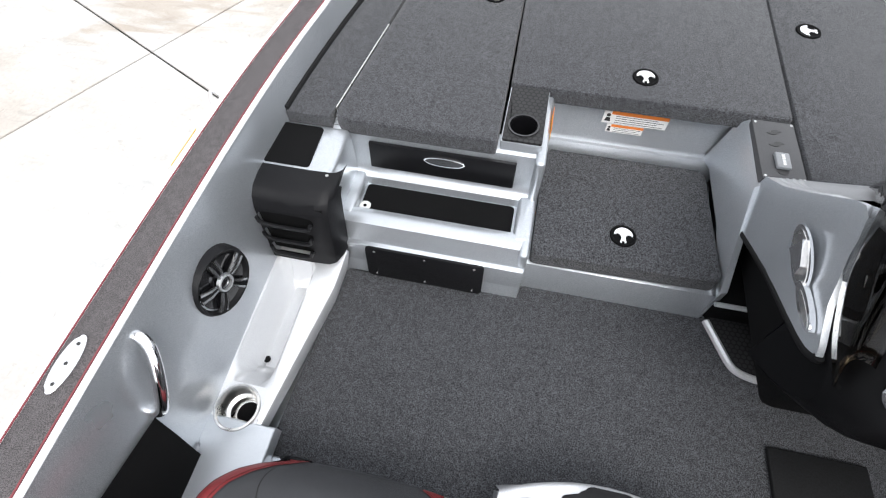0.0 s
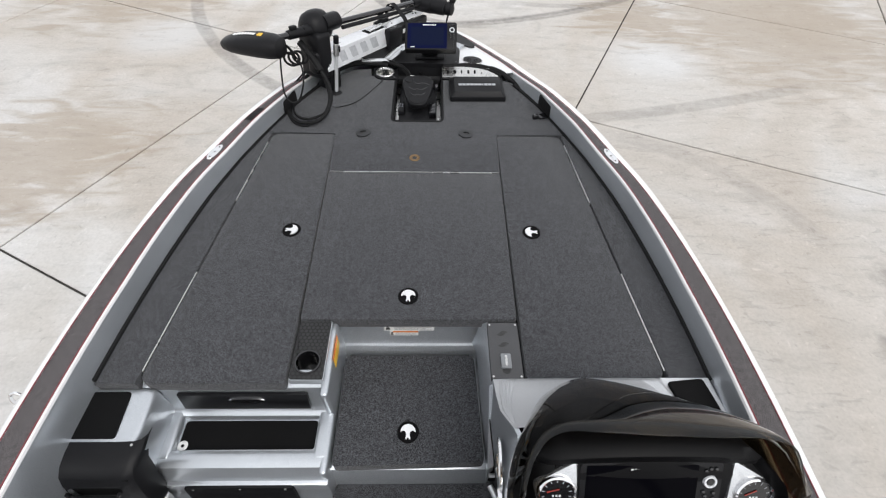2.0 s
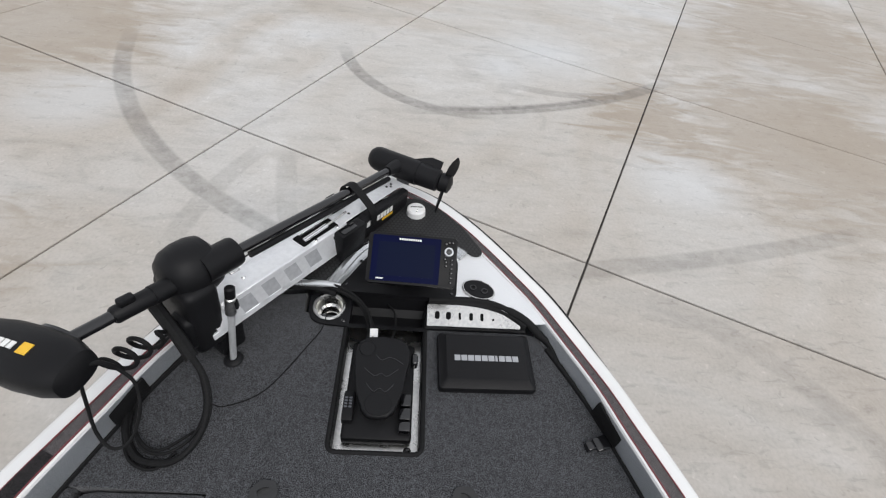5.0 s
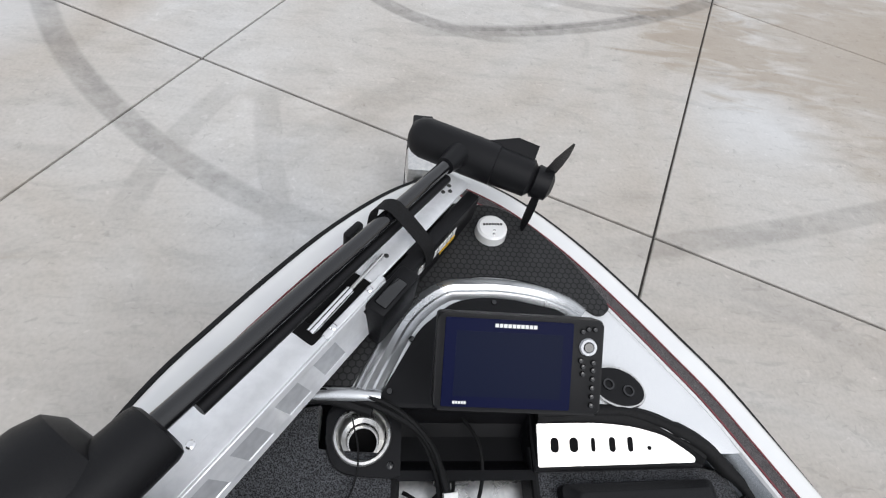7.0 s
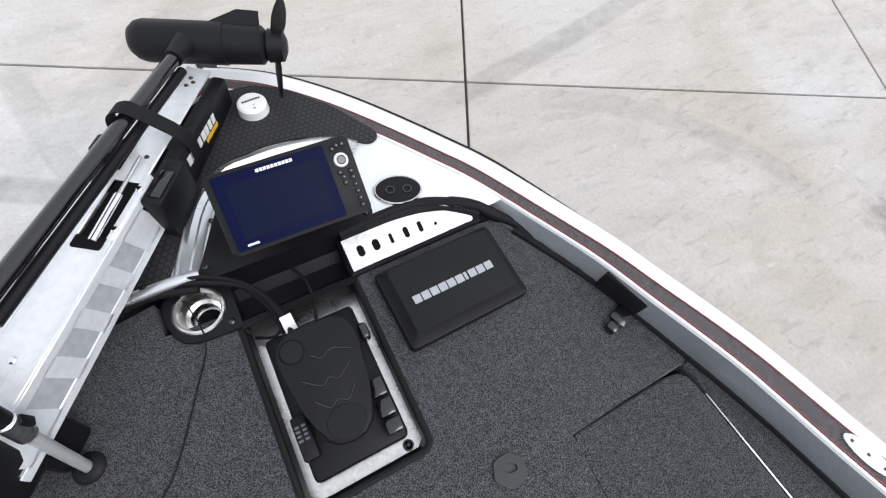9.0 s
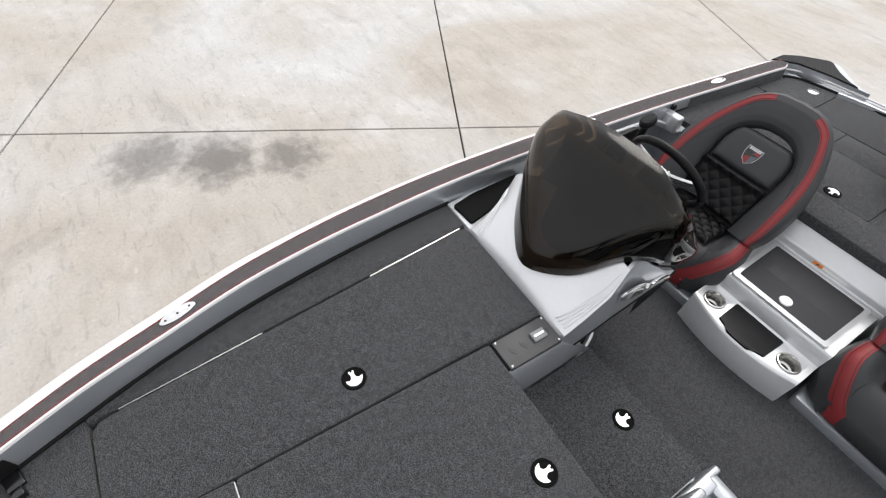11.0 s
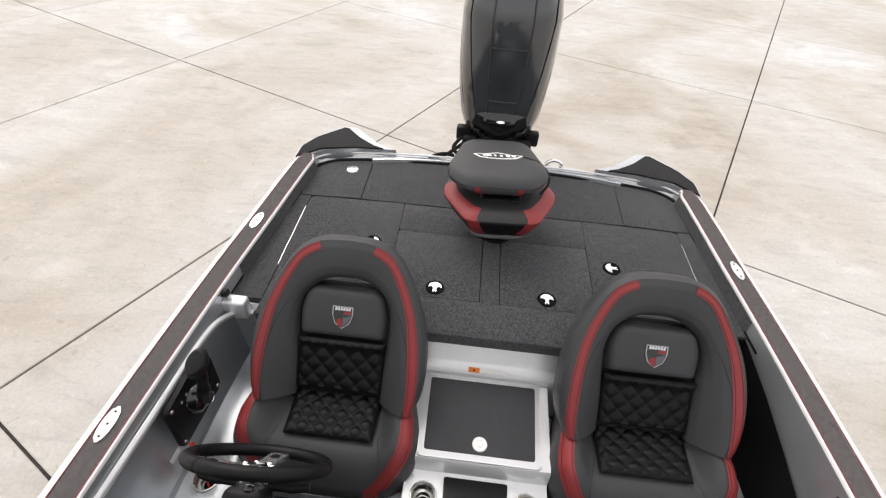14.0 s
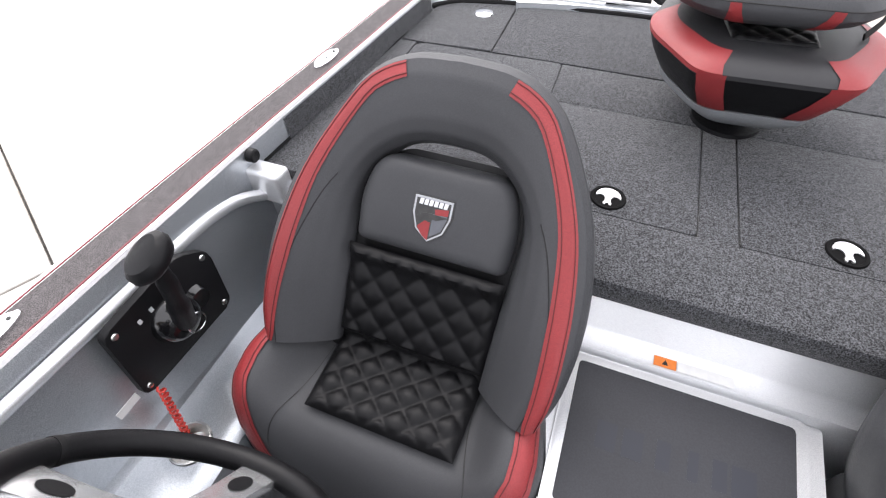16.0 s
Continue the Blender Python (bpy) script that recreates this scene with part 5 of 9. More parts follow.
part("bow_mat", bm, HEXMAT, boat, "black hexagon-pattern bow mat")
# round white cap with brand bars
cap = thing("bow_light_cap", "round white plastic cap on the bow mat", "cap")
bm = BM()
revolve(bm, [(0, 0.032), (0.034, 0.031), (0.040, 0.026), (0.043, 0.0)], 30, pose(0.092, 2.722, BOW + 0.006))
part("cap_body", bm, WHITE, cap)
bm = BM()
for k in range(7):
    rbox(bm, (-0.024 + 0.0075 * k, 0.004, 0), (-0.0185 + 0.0075 * k, 0.010, 0.0012), 0, 1, pose(0.092, 2.722, BOW + 0.0375, 0, 0, 4))
part("print", bm, LABEL_BLACK, cap, "small dark print bars")
for x, y in ((0.095, -0.012), (0.093, -0.024)):
    bm = BM()
    revolve(bm, [(0, 0.0015), (0.003, 0.001), (0.004, 0)], 10, pose(0.092 + x - 0.095 + 0.004, 2.722 + y, BOW + 0.0375))
    part("screw", bm, STEEL, cap)
# oval outlet plate
outlet = thing("outlet_plate", "oval black outlet plate with two sockets", "outlet plate")
om = pose(0.352, 2.318, BOW + 0.003, 0, 0, -18)
bm = BM()
prism(bm, disc(0, 0, 0.066, 0.046), 0, 0.005, 0.002, 1, om)
part("rim", bm, STEEL, outlet)
bm = BM()
prism(bm, disc(0, 0, 0.061, 0.041), 0.003, 0.0065, 0.001, 1, om)
part("plate", bm, BLACK, outlet)
for sx in (-0.022, 0.024):
    bm = BM()
    revolve(bm, [(0.0, 0.004), (0.008, 0.004), (0.009, 0.010), (0.013, 0.010), (0.014, 0.006)], 20, om @ pose(sx, -0.003, 0))
    part("socket", bm, BLACK_GLOSS, outlet)
# tool plate with slots
tp = thing("tool_holder", "brushed aluminium tool holder plate with slots", "tool holder")
tm = axes((0.155, 2.158, 1.386), (1, 0.012, 0.0), (0, 1, 0.30))
bm = BM()
prism(bm, corners([(0, 0), (0.352, 0.004), (0.355, 0.014), (0.30, 0.056), (0.22, 0.078), (0.14, 0.086), (0, 0.086)], [0.004, 0.004, 0.004, 0.03, 0.03, 0.03, 0.004], 3), 0, 0.004, 0.001, 1, tm)
part("plate", bm, STEEL, tp)
for k, (x, w, h) in enumerate(((0.038, 0.009, 0.015), (0.080, 0.0095, 0.015), (0.123, 0.0045, 0.014), (0.166, 0.007, 0.015), (0.207, 0.006, 0.015), (0.250, 0.0045, 0.0045))):
    bm = BM()
    prism(bm, [(x + w * math.cos(a), 0.043 - 0.008 * (k == 5) + (h - w) * (1 if math.sin(a) > 0 else -1) + w * math.sin(a)) for a in [2 * math.pi * (i + 0.5) / 18 for i in range(18)]], 0.0035, 0.0052, 0, 1, tm)
    part("slot", bm, BLACK_MATT, tp, "dark slot")
bm = BM()
prism(bm, [(0.148, 2.150), (0.53, 2.158), (0.53, 2.19), (0.45, 2.25), (0.30, 2.28), (0.148, 2.28)], 1.33, 1.386, 0.004, 1)
part("tool_base", bm, BLACK, boat, "black moulded bow surround")
bm = BM()
tube(bm, spline([(0.16, 2.262, 1.408), (0.30, 2.268, 1.412), (0.383, 2.262, 1.412), (0.469, 2.230, 1.410), (0.535, 2.194, 1.400), (0.572, 2.158, 1.386), (0.618, 2.113, 1.376), (CX + half_width(2.05, 0.012), 2.05, DECK + 0.001)], 5), [0.013] * 15 + [0.017] * 12 + [0.014] * 9, 10)
part("deck_bead", bm, RUBBER, boat, "black rubber bead round the bow deck")
bm = BM()
rows = []
for x, y, z in spline([(0.165, 2.262, 1.410), (0.30, 2.268, 1.412), (0.40, 2.258, 1.412), (0.478, 2.226, 1.408), (0.535, 2.190, 1.398)], 5):
    rows.append([(x + 0.004, y + 0.012, z + 0.006), (x, y, z + 0.008), (x - 0.006, y - 0.020, z + 0.002), (x - 0.008, y - 0.030, z - 0.012)])
loft(bm, rows)
part("tool_fairing", bm, RUBBER, boat, "black moulded lip behind the tool plate")
bm = BM()
tube(bm, spline([(CX - half_width(2.05, 0.012), 2.05, DECK + 0.001), (-0.600, 2.11, 1.376), (-0.55, 2.17, 1.386), (-0.44, 2.265, 1.400), (-0.30, 2.290, 1.404), (-0.19, 2.265, 1.402)], 5), 0.013, 8)
part("deck_bead", bm, RUBBER, boat, "black rubber bead round the bow deck")
# cup holder in a black base
bm = BM()
prism(bm, corners([(-0.278, 2.148), (-0.128, 2.14), (-0.128, 2.28), (-0.285, 2.285)], [0.065, 0.004, 0.004, 0.03], 5), 1.30, 1.380, 0.004, 2)
cb = part("cup_base", bm, BLACK, boat, "black moulded cup holder base")
punch(cb, disc(-0.208, 2.222, 0.052, 0.052, 24), Matrix(), 1.2, 1.5)
cup_holder((-0.208, 2.222, 1.381), 0.054, "stainless steel drop-in cup holder at the bow")
bm = BM()
revolve(bm, [(0, 0.003), (0.006, 0.002), (0.008, 0)], 12, pose(-0.149, 2.164, 1.381))
part("screw", bm, BLACK_GLOSS, boat)

# ---- pedal recess ----
bm = BM()
x0, x1, y0, y1 = -0.134, 0.148, 1.708, 2.30
loft(bm, [[(x0, y1, 1.362), (x0, y0 + 0.02, 1.362), (x0 + 0.02, y0, 1.362), (x1 - 0.02, y0, 1.362), (x1, y0 + 0.02, 1.362), (x1, y1, 1.362)], [(x0 + 0.006, y1, 1.30), (x0 + 0.006, y0 + 0.026, 1.30), (x0 + 0.026, y0 + 0.008, 1.30), (x1 - 0.026, y0 + 0.008, 1.30), (x1 - 0.006, y0 + 0.026, 1.30), (x1 - 0.006, y1, 1.30)]])
part("recess_wall", bm, BLACK, boat, "black wall of the pedal recess")
bm = BM()
prism(bm, [(x0, y0), (x1, y0), (x1, y1), (x0, y1)], 1.27, 1.297)
part("recess_floor", bm, STEEL, boat, "brushed metal floor of the pedal recess")
bm = BM()
rr = 0.012
loop = corners([(x0 - 0.004, y1 - 0.1), (x0 - 0.004, y0 - 0.004), (x1 + 0.004, y0 - 0.004), (x1 + 0.004, y1 - 0.1)], [0, 0.03, 0.03, 0], 6)
tube(bm, [V((x, y, 1.366)) for x, y in loop], 0.009, 8)
part("recess_rim", bm, RUBBER, boat, "black rubber rim of the pedal recess")
bm = BM()
loft(bm, [[(x, 2.135, 1.380), (x, 2.155, 1.376), (x, 2.165, 1.35), (x, 2.18, 1.325), (x, 2.23, 1.32), (x, 2.255, 1.34), (x, 2.268, 1.40), (x, 2.28, 1.408)] for x in (-0.134, 0.15)])
part("bow_trough", bm, BLACK, boat, "black moulded trough at the bow")
bm = BM()
revolve(bm, [(0, 0.02), (0.004, 0.02), (0.010, 0.008), (0.013, 0.008), (0.014, 0)], 18, pose(0.108, 1.735, 1.297))
part("drain", bm, BLACK_GLOSS, boat, "black drain fitting")

pedal = thing("foot_pedal", "black plastic trolling motor foot pedal in its recess", "foot pedal")
bm = BM()
rbox(bm, (-0.105, 1.752, 1.297), (0.118, 2.10, 1.345), 0.012, 2)
part("base", bm, BLACK, pedal)
shape = [(0, 1.792), (0.030, 1.797), (0.052, 1.815), (0.060, 1.845), (0.064, 1.885), (0.080, 1.930), (0.092, 1.975), (0.092, 2.015), (0.080, 2.045), (0.055, 2.062), (0, 2.068)]
shape = shape + [(-x, y) for x, y in shape[-2:0:-1]]
bm = BM()
shape_c = [(x, y - 1.92) for x, y in shape]
pm = pose(0.006, 1.92, 1.402, 6)
prism(bm, shape_c, 0, 0.036, 0.009, 3, pm, True)
top = part("footplate", bm, BLACK, pedal, "contoured black foot plate")
for pts in ([(-0.045, -0.02), (-0.02, -0.045), (0.0, -0.035), (0.02, -0.045), (0.045, -0.02)], [(-0.055, 0.03), (-0.02, 0.005), (0.0, 0.015), (0.02, 0.005), (0.055, 0.03)], [(-0.02, 0.075), (0.0, 0.06), (0.03, 0.07), (0.07, 0.05)]):
    bm = BM()
    tube(bm, spline([pm @ V((x, y, 0.0362)) for x, y in pts], 5), 0.0022, 6)
    part("ridge", bm, BLACK_GLOSS, top)
bm = BM()
revolve(bm, [(0, 0.006), (0.024, 0.005), (0.028, 0)], 24, pm @ pose(-0.052, 0.098, 0.036))
part("button", bm, BLACK, top, "round momentary button")
bm = BM()
prism(bm, disc(0, -0.085, 0.042, 0.036), 0.036, 0.039, 0.001, 1, pm)
part("toe_pad", bm, BLACK, top)
bm = BM()
rbox(bm, (0.102, 1.978, 1.385), (0.126, 2.020, 1.428), 0.010, 3)
part("speed_knob", bm, BLACK_GLOSS, pedal, "black speed knob")
bm = BM()
rbox(bm, (-0.108, 1.80, 1.335), (-0.072, 1.90, 1.372), 0.006)
key = part("key_block", bm, BLACK, pedal, "black push-button block")
for k in range(4):
    bm = BM()
    rbox(bm, (-0.104, 1.842 + 0.010 * k, 1.371), (-0.094, 1.848 + 0.010 * k, 1.3735), 0.001, 1)
    rbox(bm, (-0.089, 1.842 + 0.010 * k, 1.371), (-0.079, 1.848 + 0.010 * k, 1.3735), 0.001, 1)
    part("key_mark", bm, GREY_PRINT, key)
for k, (ya, yb) in enumerate(((1.768, 1.80), (1.808, 1.848), (1.856, 1.90))):
    bm = BM()
    rbox(bm, (0.074, ya, 1.33), (0.112, yb, 1.385 - 0.008 * k), 0.006)
    part("side_block", bm, BLACK_GLOSS, pedal)

# ---- fish finder at the bow ----


def display_unit(name, label, m, w, h, glass, inner):
    """A chart plotter: case, screen and key column; m puts its face's middle, x along its width, z out of the face."""
    u = thing(name, label, "fish finder")
    bm = BM()
    prism(bm, corners([(-w / 2, -h / 2), (w / 2, -h / 2), (w / 2, h / 2), (-w / 2, h / 2)], 0.010, 4), -0.045, 0.0, 0.006, 2, m)
    case = part("case", bm, BLACK, u)
    bm = BM()
    prism(bm, corners([(-w / 2 + 0.014, -h / 2 + 0.008), (w / 2 - 0.060, -h / 2 + 0.008), (w / 2 - 0.060, h / 2 - 0.008), (-w / 2 + 0.014, h / 2 - 0.008)], 0.004, 3), -0.001, 0.0018, 0.0006, 1, m)
    part("screen", bm, glass, u, "dark glass screen, switched off")
    bm = BM()
    sx0, sx1, sy0, sy1 = -w / 2 + 0.036, w / 2 - 0.080, -h / 2 + 0.028, h / 2 - 0.032
    prism(bm, [(sx0, sy0), (sx1, sy0), (sx1, sy1), (sx0, sy1)], 0.0015, 0.0022, 0, 1, m)
    part("display", bm, inner, u)
    cx = (sx0 + sx1) / 2 + 0.01
    for k in range(10):
        bm = BM()
        rbox(bm, (cx - 0.040 + 0.0082 * k, h / 2 - 0.023, 0.0018), (cx - 0.0335 + 0.0082 * k, h / 2 - 0.016, 0.0026), 0, 1, m)
        part("brand_bar", bm, LABEL_WHITE, u, "white brand bar")
    for k in range(5):
        bm = BM()
        rbox(bm, (-w / 2 + 0.036 + 0.0052 * k, -h / 2 + 0.014, 0.0018), (-w / 2 + 0.0402 + 0.0052 * k, -h / 2 + 0.019, 0.0026), 0, 1, m)
        part("model_bar", bm, LABEL_WHITE, u)
    bm = BM()
    revolve(bm, [(0.0, 0.006), (0.0085, 0.006), (0.010, 0.004)], 24, m @ pose(w / 2 - 0.030, h / 2 - 0.052, 0))
    part("dial", bm, BLACK_GLOSS, u, "round cursor key")
    bm = BM()
    revolve(bm, [(0.0095, 0.002), (0.011, 0.006), (0.0155, 0.006), (0.017, 0.0)], 28, m @ pose(w / 2 - 0.030, h / 2 - 0.052, 0))
    part("dial_ring", bm, LETTER, u, "pale ring round the cursor key")
    for kx, ky in ((-0.042, -0.022), (-0.031, -0.017), (-0.018, -0.017), (-0.043, -0.075), (-0.018, -0.078), (-0.038, -0.086), (-0.018, -0.092), (-0.038, -0.099), (-0.018, -0.108), (-0.018, -0.124), (-0.018, -0.140), (-0.018, -0.156)):
        bm = BM()
        revolve(bm, [(0, 0.005), (0.0042, 0.004), (0.006, 0)], 12, m @ pose(w / 2 + kx, h / 2 + ky * h / 0.175, 0))
        part("key", bm, BLACK_GLOSS, u)
    return u


HM = axes((0.082, 2.308, 1.578), (1, -0.03, 0.02), (0.02, 0.84, 0.545))
bow_unit = display_unit("fish_finder", "black fish finder with dark blue screen on the bow panel", HM, 0.320, 0.182, SCREEN, SCREEN_IN)
bm = BM()
rbox(bm, (-0.10, -0.035, -0.075), (0.10, 0.04, -0.045), 0.01, 2, HM)
rbox(bm, (-0.12, -0.05, -0.10), (-0.10, 0.05, -0.02), 0.006, 2, HM)
rbox(bm, (0.10, -0.05, -0.10), (0.12, 0.05, -0.02), 0.006, 2, HM)
part("yoke", bm, BLACK, bow_unit, "black mounting yoke")
bm = BM()
rbox(bm, (-0.02, 2.315, BOW + 0.005), (0.17, 2.44, BOW + 0.02), 0.006, 2)
rbox(bm, (0.02, 2.34, BOW + 0.015), (0.13, 2.42, 1.56), 0.015, 2)
part("foot", bm, BLACK, bow_unit, "black mount foot")

# screen cover lying on the deck
cover = thing("screen_cover", "black plastic screen cover lying on the bow deck", "screen cover", (0.362, 2.02, DECK))
cm = pose(0.365, 2.022, DECK, 0, 0, 1.5)
bm = BM()
lo = corners([(-0.168, -0.108), (0.168, -0.108), (0.168, 0.108), (-0.168, 0.108)], 0.014, 4)
hi = corners([(-0.145, -0.085), (0.145, -0.085), (0.145, 0.092), (-0.145, 0.092)], 0.012, 4)
loft(bm, [[(x, y, 0.0) for x, y in lo], [(x, y, 0.022) for x, y in lo], [(x * 0.985, y * 0.985, 0.028) for x, y in lo], [(x * 0.95, y * 0.95, 0.030) for x, y in lo], [(x, y, 0.048) for x, y in hi], [(x * 0.97, y * 0.96, 0.052) for x, y in hi]], True, True, cm)
o = part("shell", bm, BLACK, cover)
for k in range(10):
    w = 0.0205 if k != 6 else 0.008
    x = -0.114 + 0.0238 * k - (0.0 if k < 6 else 0.0 if k == 6 else 0.0105)
    bm = BM()
    rbox(bm, (x, -0.015, 0.0515), (x + w, 0.006, 0.0532), 0, 1, cm)
    part("brand_bar", bm, SILVER_PRINT, cover, "pale brand bar")


# tie-down buckles at both sides


def buckle(at, side):
    b = thing("strap_buckle", "black webbing strap buckle at the gunwale wall", "strap buckle", at, "rod strap buckles")
    bm = BM()
    rot = pose(CX + side * half_width(at[1] + 0.040, 0.019), at[1] + 0.040, at[2] + 0.050, 0, 0, side * 22)
    rbox(bm, (-0.006, -0.064, -0.040), (0.006, 0.064, 0.034), 0.004, 2, rot)
    q = [part("wall_plate", bm, RUBBER, b)]
    for lo, hi in (((-0.03, -0.022, 0.0), (0.035, 0.022, 0.014)), ((-0.065, -0.014, 0.0), (-0.035, 0.014, 0.026))):
        bm = BM()
        rbox(bm, lo, hi, 0.005, 2, pose(at[0] + side * 0.02, at[1] - 0.004, at[2], 0, 0, 180 if side < 0 else 0) @ pose(0, 0, 0, 0, 0, 18))
        q.append(part("buckle", bm, BLACK_GLOSS, b))
    bm = BM()
    rbox(bm, (-0.035, -0.012, 0.006), (0.09, 0.012, 0.009), 0.001, 1, pose(at[0] + side * 0.02, at[1] - 0.004, at[2], 0, 0, 180 if side < 0 else 0) @ pose(0, 0, 0, 0, 0, 18))
    q.append(part("strap", bm, RUBBER, b))


buckle((0.715, 1.765, DECK), 1)
buckle((-0.780, 1.770, DECK), -1)
# deck fittings
for x, y, a in ((-0.288, 1.585, 20), (0.280, 1.585, -20)):
    f = thing("deck_fitting", "small black strap fitting flush in the carpet", "deck fitting", (0, 0, 0), "strap fittings in the deck")
    bm = BM()
    outer = corners([(-0.038, -0.020), (-0.006, -0.038), (0.006, -0.038), (0.038, -0.020), (0.036, 0.020), (0.004, 0.034), (-0.004, 0.034), (-0.036, 0.020)], 0.010, 3)
    ring_plate(bm, outer, [(px * 0.45, py * 0.28 + 0.004) for px, py in outer], -0.002, 0.008)
    part("plate", bm, FITTING_GREY, f)
    bm = BM()
    prism(bm, [(px * 0.5, py * 0.35 + 0.004) for px, py in outer], -0.003, 0.001)
    part("hole", bm, LABEL_BLACK, f)
    f.matrix_world = pose(x, y, DECK, 0, 0, a)
f = thing("seat_socket", "brass-lined round pedestal socket in the carpet", "pedestal socket")
bm = BM()
revolve(bm, [(0.010, -0.02), (0.012, 0.001), (0.018, 0.004), (0.026, 0.003), (0.028, 0)], 24)
part("ring", bm, BRASS, f)
bm = BM()
revolve(bm, [(0, -0.01), (0.013, -0.01)], 18)
part("hole", bm, LABEL_BLACK, f)
f.location = (0.001, 1.376, DECK)

# ---- trolling motor, stowed over the bow ----
tmot = thing("trolling_motor", "black electric trolling motor stowed on a white aluminium bracket", "trolling motor")
L = axes((-0.50, 2.10, 1.602), (0.565, 0.822, -0.105), (-0.822, 0.565, 0))


def lbox(bm, lo, hi, r=0.004, seg=2, m=L):
    return rbox(bm, lo, hi, r, seg, m)


# bracket: top skin, two webs with windows
bm = BM()
lbox(bm, (-0.10, -0.040, -0.006), (0.335, 0.050, 0.0), 0.002, 1)
lbox(bm, (0.335, -0.040, -0.006), (0.515, -0.024, 0.0), 0.002, 1)
lbox(bm, (0.335, 0.032, -0.006), (0.515, 0.050, 0.0), 0.002, 1)
bracket = part("bracket", bm, ALU, tmot, "white aluminium channel bracket")
for y0, lean, out in ((-0.040, -0.020, -1), (0.050, 0.0, 1)):
    # z runs down the web, from the skin's edge outward
    W = L @ axes((0, y0, 0), (1, 0, 0), (0, lean, -0.100))
    lo, hi = (0.0, 0.005) if out > 0 else (-0.005, 0.0)
    bm = BM()
    rbox(bm, (-0.10, 0.0, lo), (0.51, 0.020, hi), 0.0015, 1, W)
    rbox(bm, (-0.10, 0.082, lo), (0.46, 0.104, hi), 0.0015, 1, W)
    for s0, s1 in ((-0.10, 0.00), (0.055, 0.095), (0.15, 0.19), (0.245, 0.285), (0.345, 0.43)):
        prism(bm, [(s0, 0.015), (s1, 0.015), (s1 + 0.022, 0.090), (s0 + 0.022, 0.090)], lo, hi, 0, 1, W)
    part("web", bm, ALU, bracket, "bracket side with window cut-outs")
    bm = BM()
    rbox(bm, (-0.095, 0.016, lo - 0.004 * out), (0.42, 0.088, lo - 0.002 * out), 0.0005, 1, W)
    part("recess_panel", bm, PAN_PALE, bracket, "pale recessed panel")
for k in range(8):
    bm = BM()
    lbox(bm, (-0.10, -0.034 + 0.0042 * k, -0.0004), (0.10, -0.0334 + 0.0042 * k, 0.0005), 0, 1)
    part("groove", bm, ALU, bracket)
for s, y in ((0.0735, 0.004), (0.47, -0.032), (0.36, -0.032)):
    bm = BM()
    revolve(bm, [(0, 0.005), (0.005, 0.005), (0.0075, 0.003), (0.008, 0)], 14, L @ pose(s, y, 0))
    part("screw", bm, CHROME, bracket)
# recess with gas spring
bm = BM()
lbox(bm, (0.300, -0.027, -0.06), (0.515, 0.032, -0.008), 0.004)
lbox(bm, (0.306, -0.028, -0.012), (0.338, 0.034, 0.005), 0.006)
part("spring_well", bm, BLACK_MATT, tmot, "black well under the spring")
bm = BM()
tube(bm, [L @ V((0.322, -0.008, 0.007)), L @ V((0.44, -0.006, 0.010))], 0.009, 12)
sp1 = part("gas_spring", bm, CHROME, tmot, "chrome gas spring")
bm = BM()
tube(bm, [L @ V((0.44, -0.006, 0.010)), L @ V((0.55, -0.004, 0.014))], 0.004, 10)
part("rod", bm, STEEL, sp1)
# black arms along the fore half and the white fore plate
bm = BM()
lbox(bm, (0.490, -0.030, -0.010), (0.895, 0.036, -0.004), 0.002, 1)
part("fore_plate", bm, ALU, tmot, "white fore plate")
for s, y in ((0.850, 0.008), (0.835, -0.004), (0.820, 0.008), (0.565, -0.004)):
    bm = BM()
    revolve(bm, [(0, 0.004), (0.004, 0.003), (0.006, 0)], 12, L @ pose(s, y, -0.004))
    part("screw", bm, LABEL_BLACK, tmot)
bm = BM()
lbox(bm, (0.47, -0.072, -0.115), (0.88, -0.034, -0.008), 0.008, 2)
arm = part("fore_arm", bm, BLACK, tmot, "black fore arm")
bm = BM()
lbox(bm, (0.50, 0.038, -0.09), (0.87, 0.062, -0.002), 0.008, 2)
part("fore_arm", bm, BLACK, tmot, "black fore arm")
TXT = axes(L @ V((0.600, -0.0725, -0.058)), L.to_3x3() @ V((1, 0, 0)), L.to_3x3() @ V((0, 0, 1)))
for k in range(8):
    bm = BM()
    rbox(bm, (0.0215 * k, 0.0, -0.001), (0.0215 * k + (0.015 if k % 4 else 0.018), 0.026, 0.0012), 0, 1, TXT)
    part("brand_bar", bm, LABEL_WHITE, arm, "white brand bar")
for k in range(6):
    bm = BM()
    rbox(bm, (0.10 + 0.012 * k, -0.018, -0.001), (0.110 + 0.012 * k, -0.006, 0.0012), 0, 1, TXT)
    part("model_bar", bm, LABEL_YELLOW, arm, "yellow model bar")
bm = BM()
lbox(bm, (0.436, -0.094, -0.125), (0.570, -0.044, 0.002), 0.009, 2)
pivot = part("pivot_block", bm, BLACK, tmot, "black pivot block")
bm = BM()
lbox(bm, (0.452, -0.086, 0.001), (0.530, -0.056, 0.006), 0.004, 2)
part("pivot_lever", bm, BLACK_GLOSS, pivot, "black release lever")
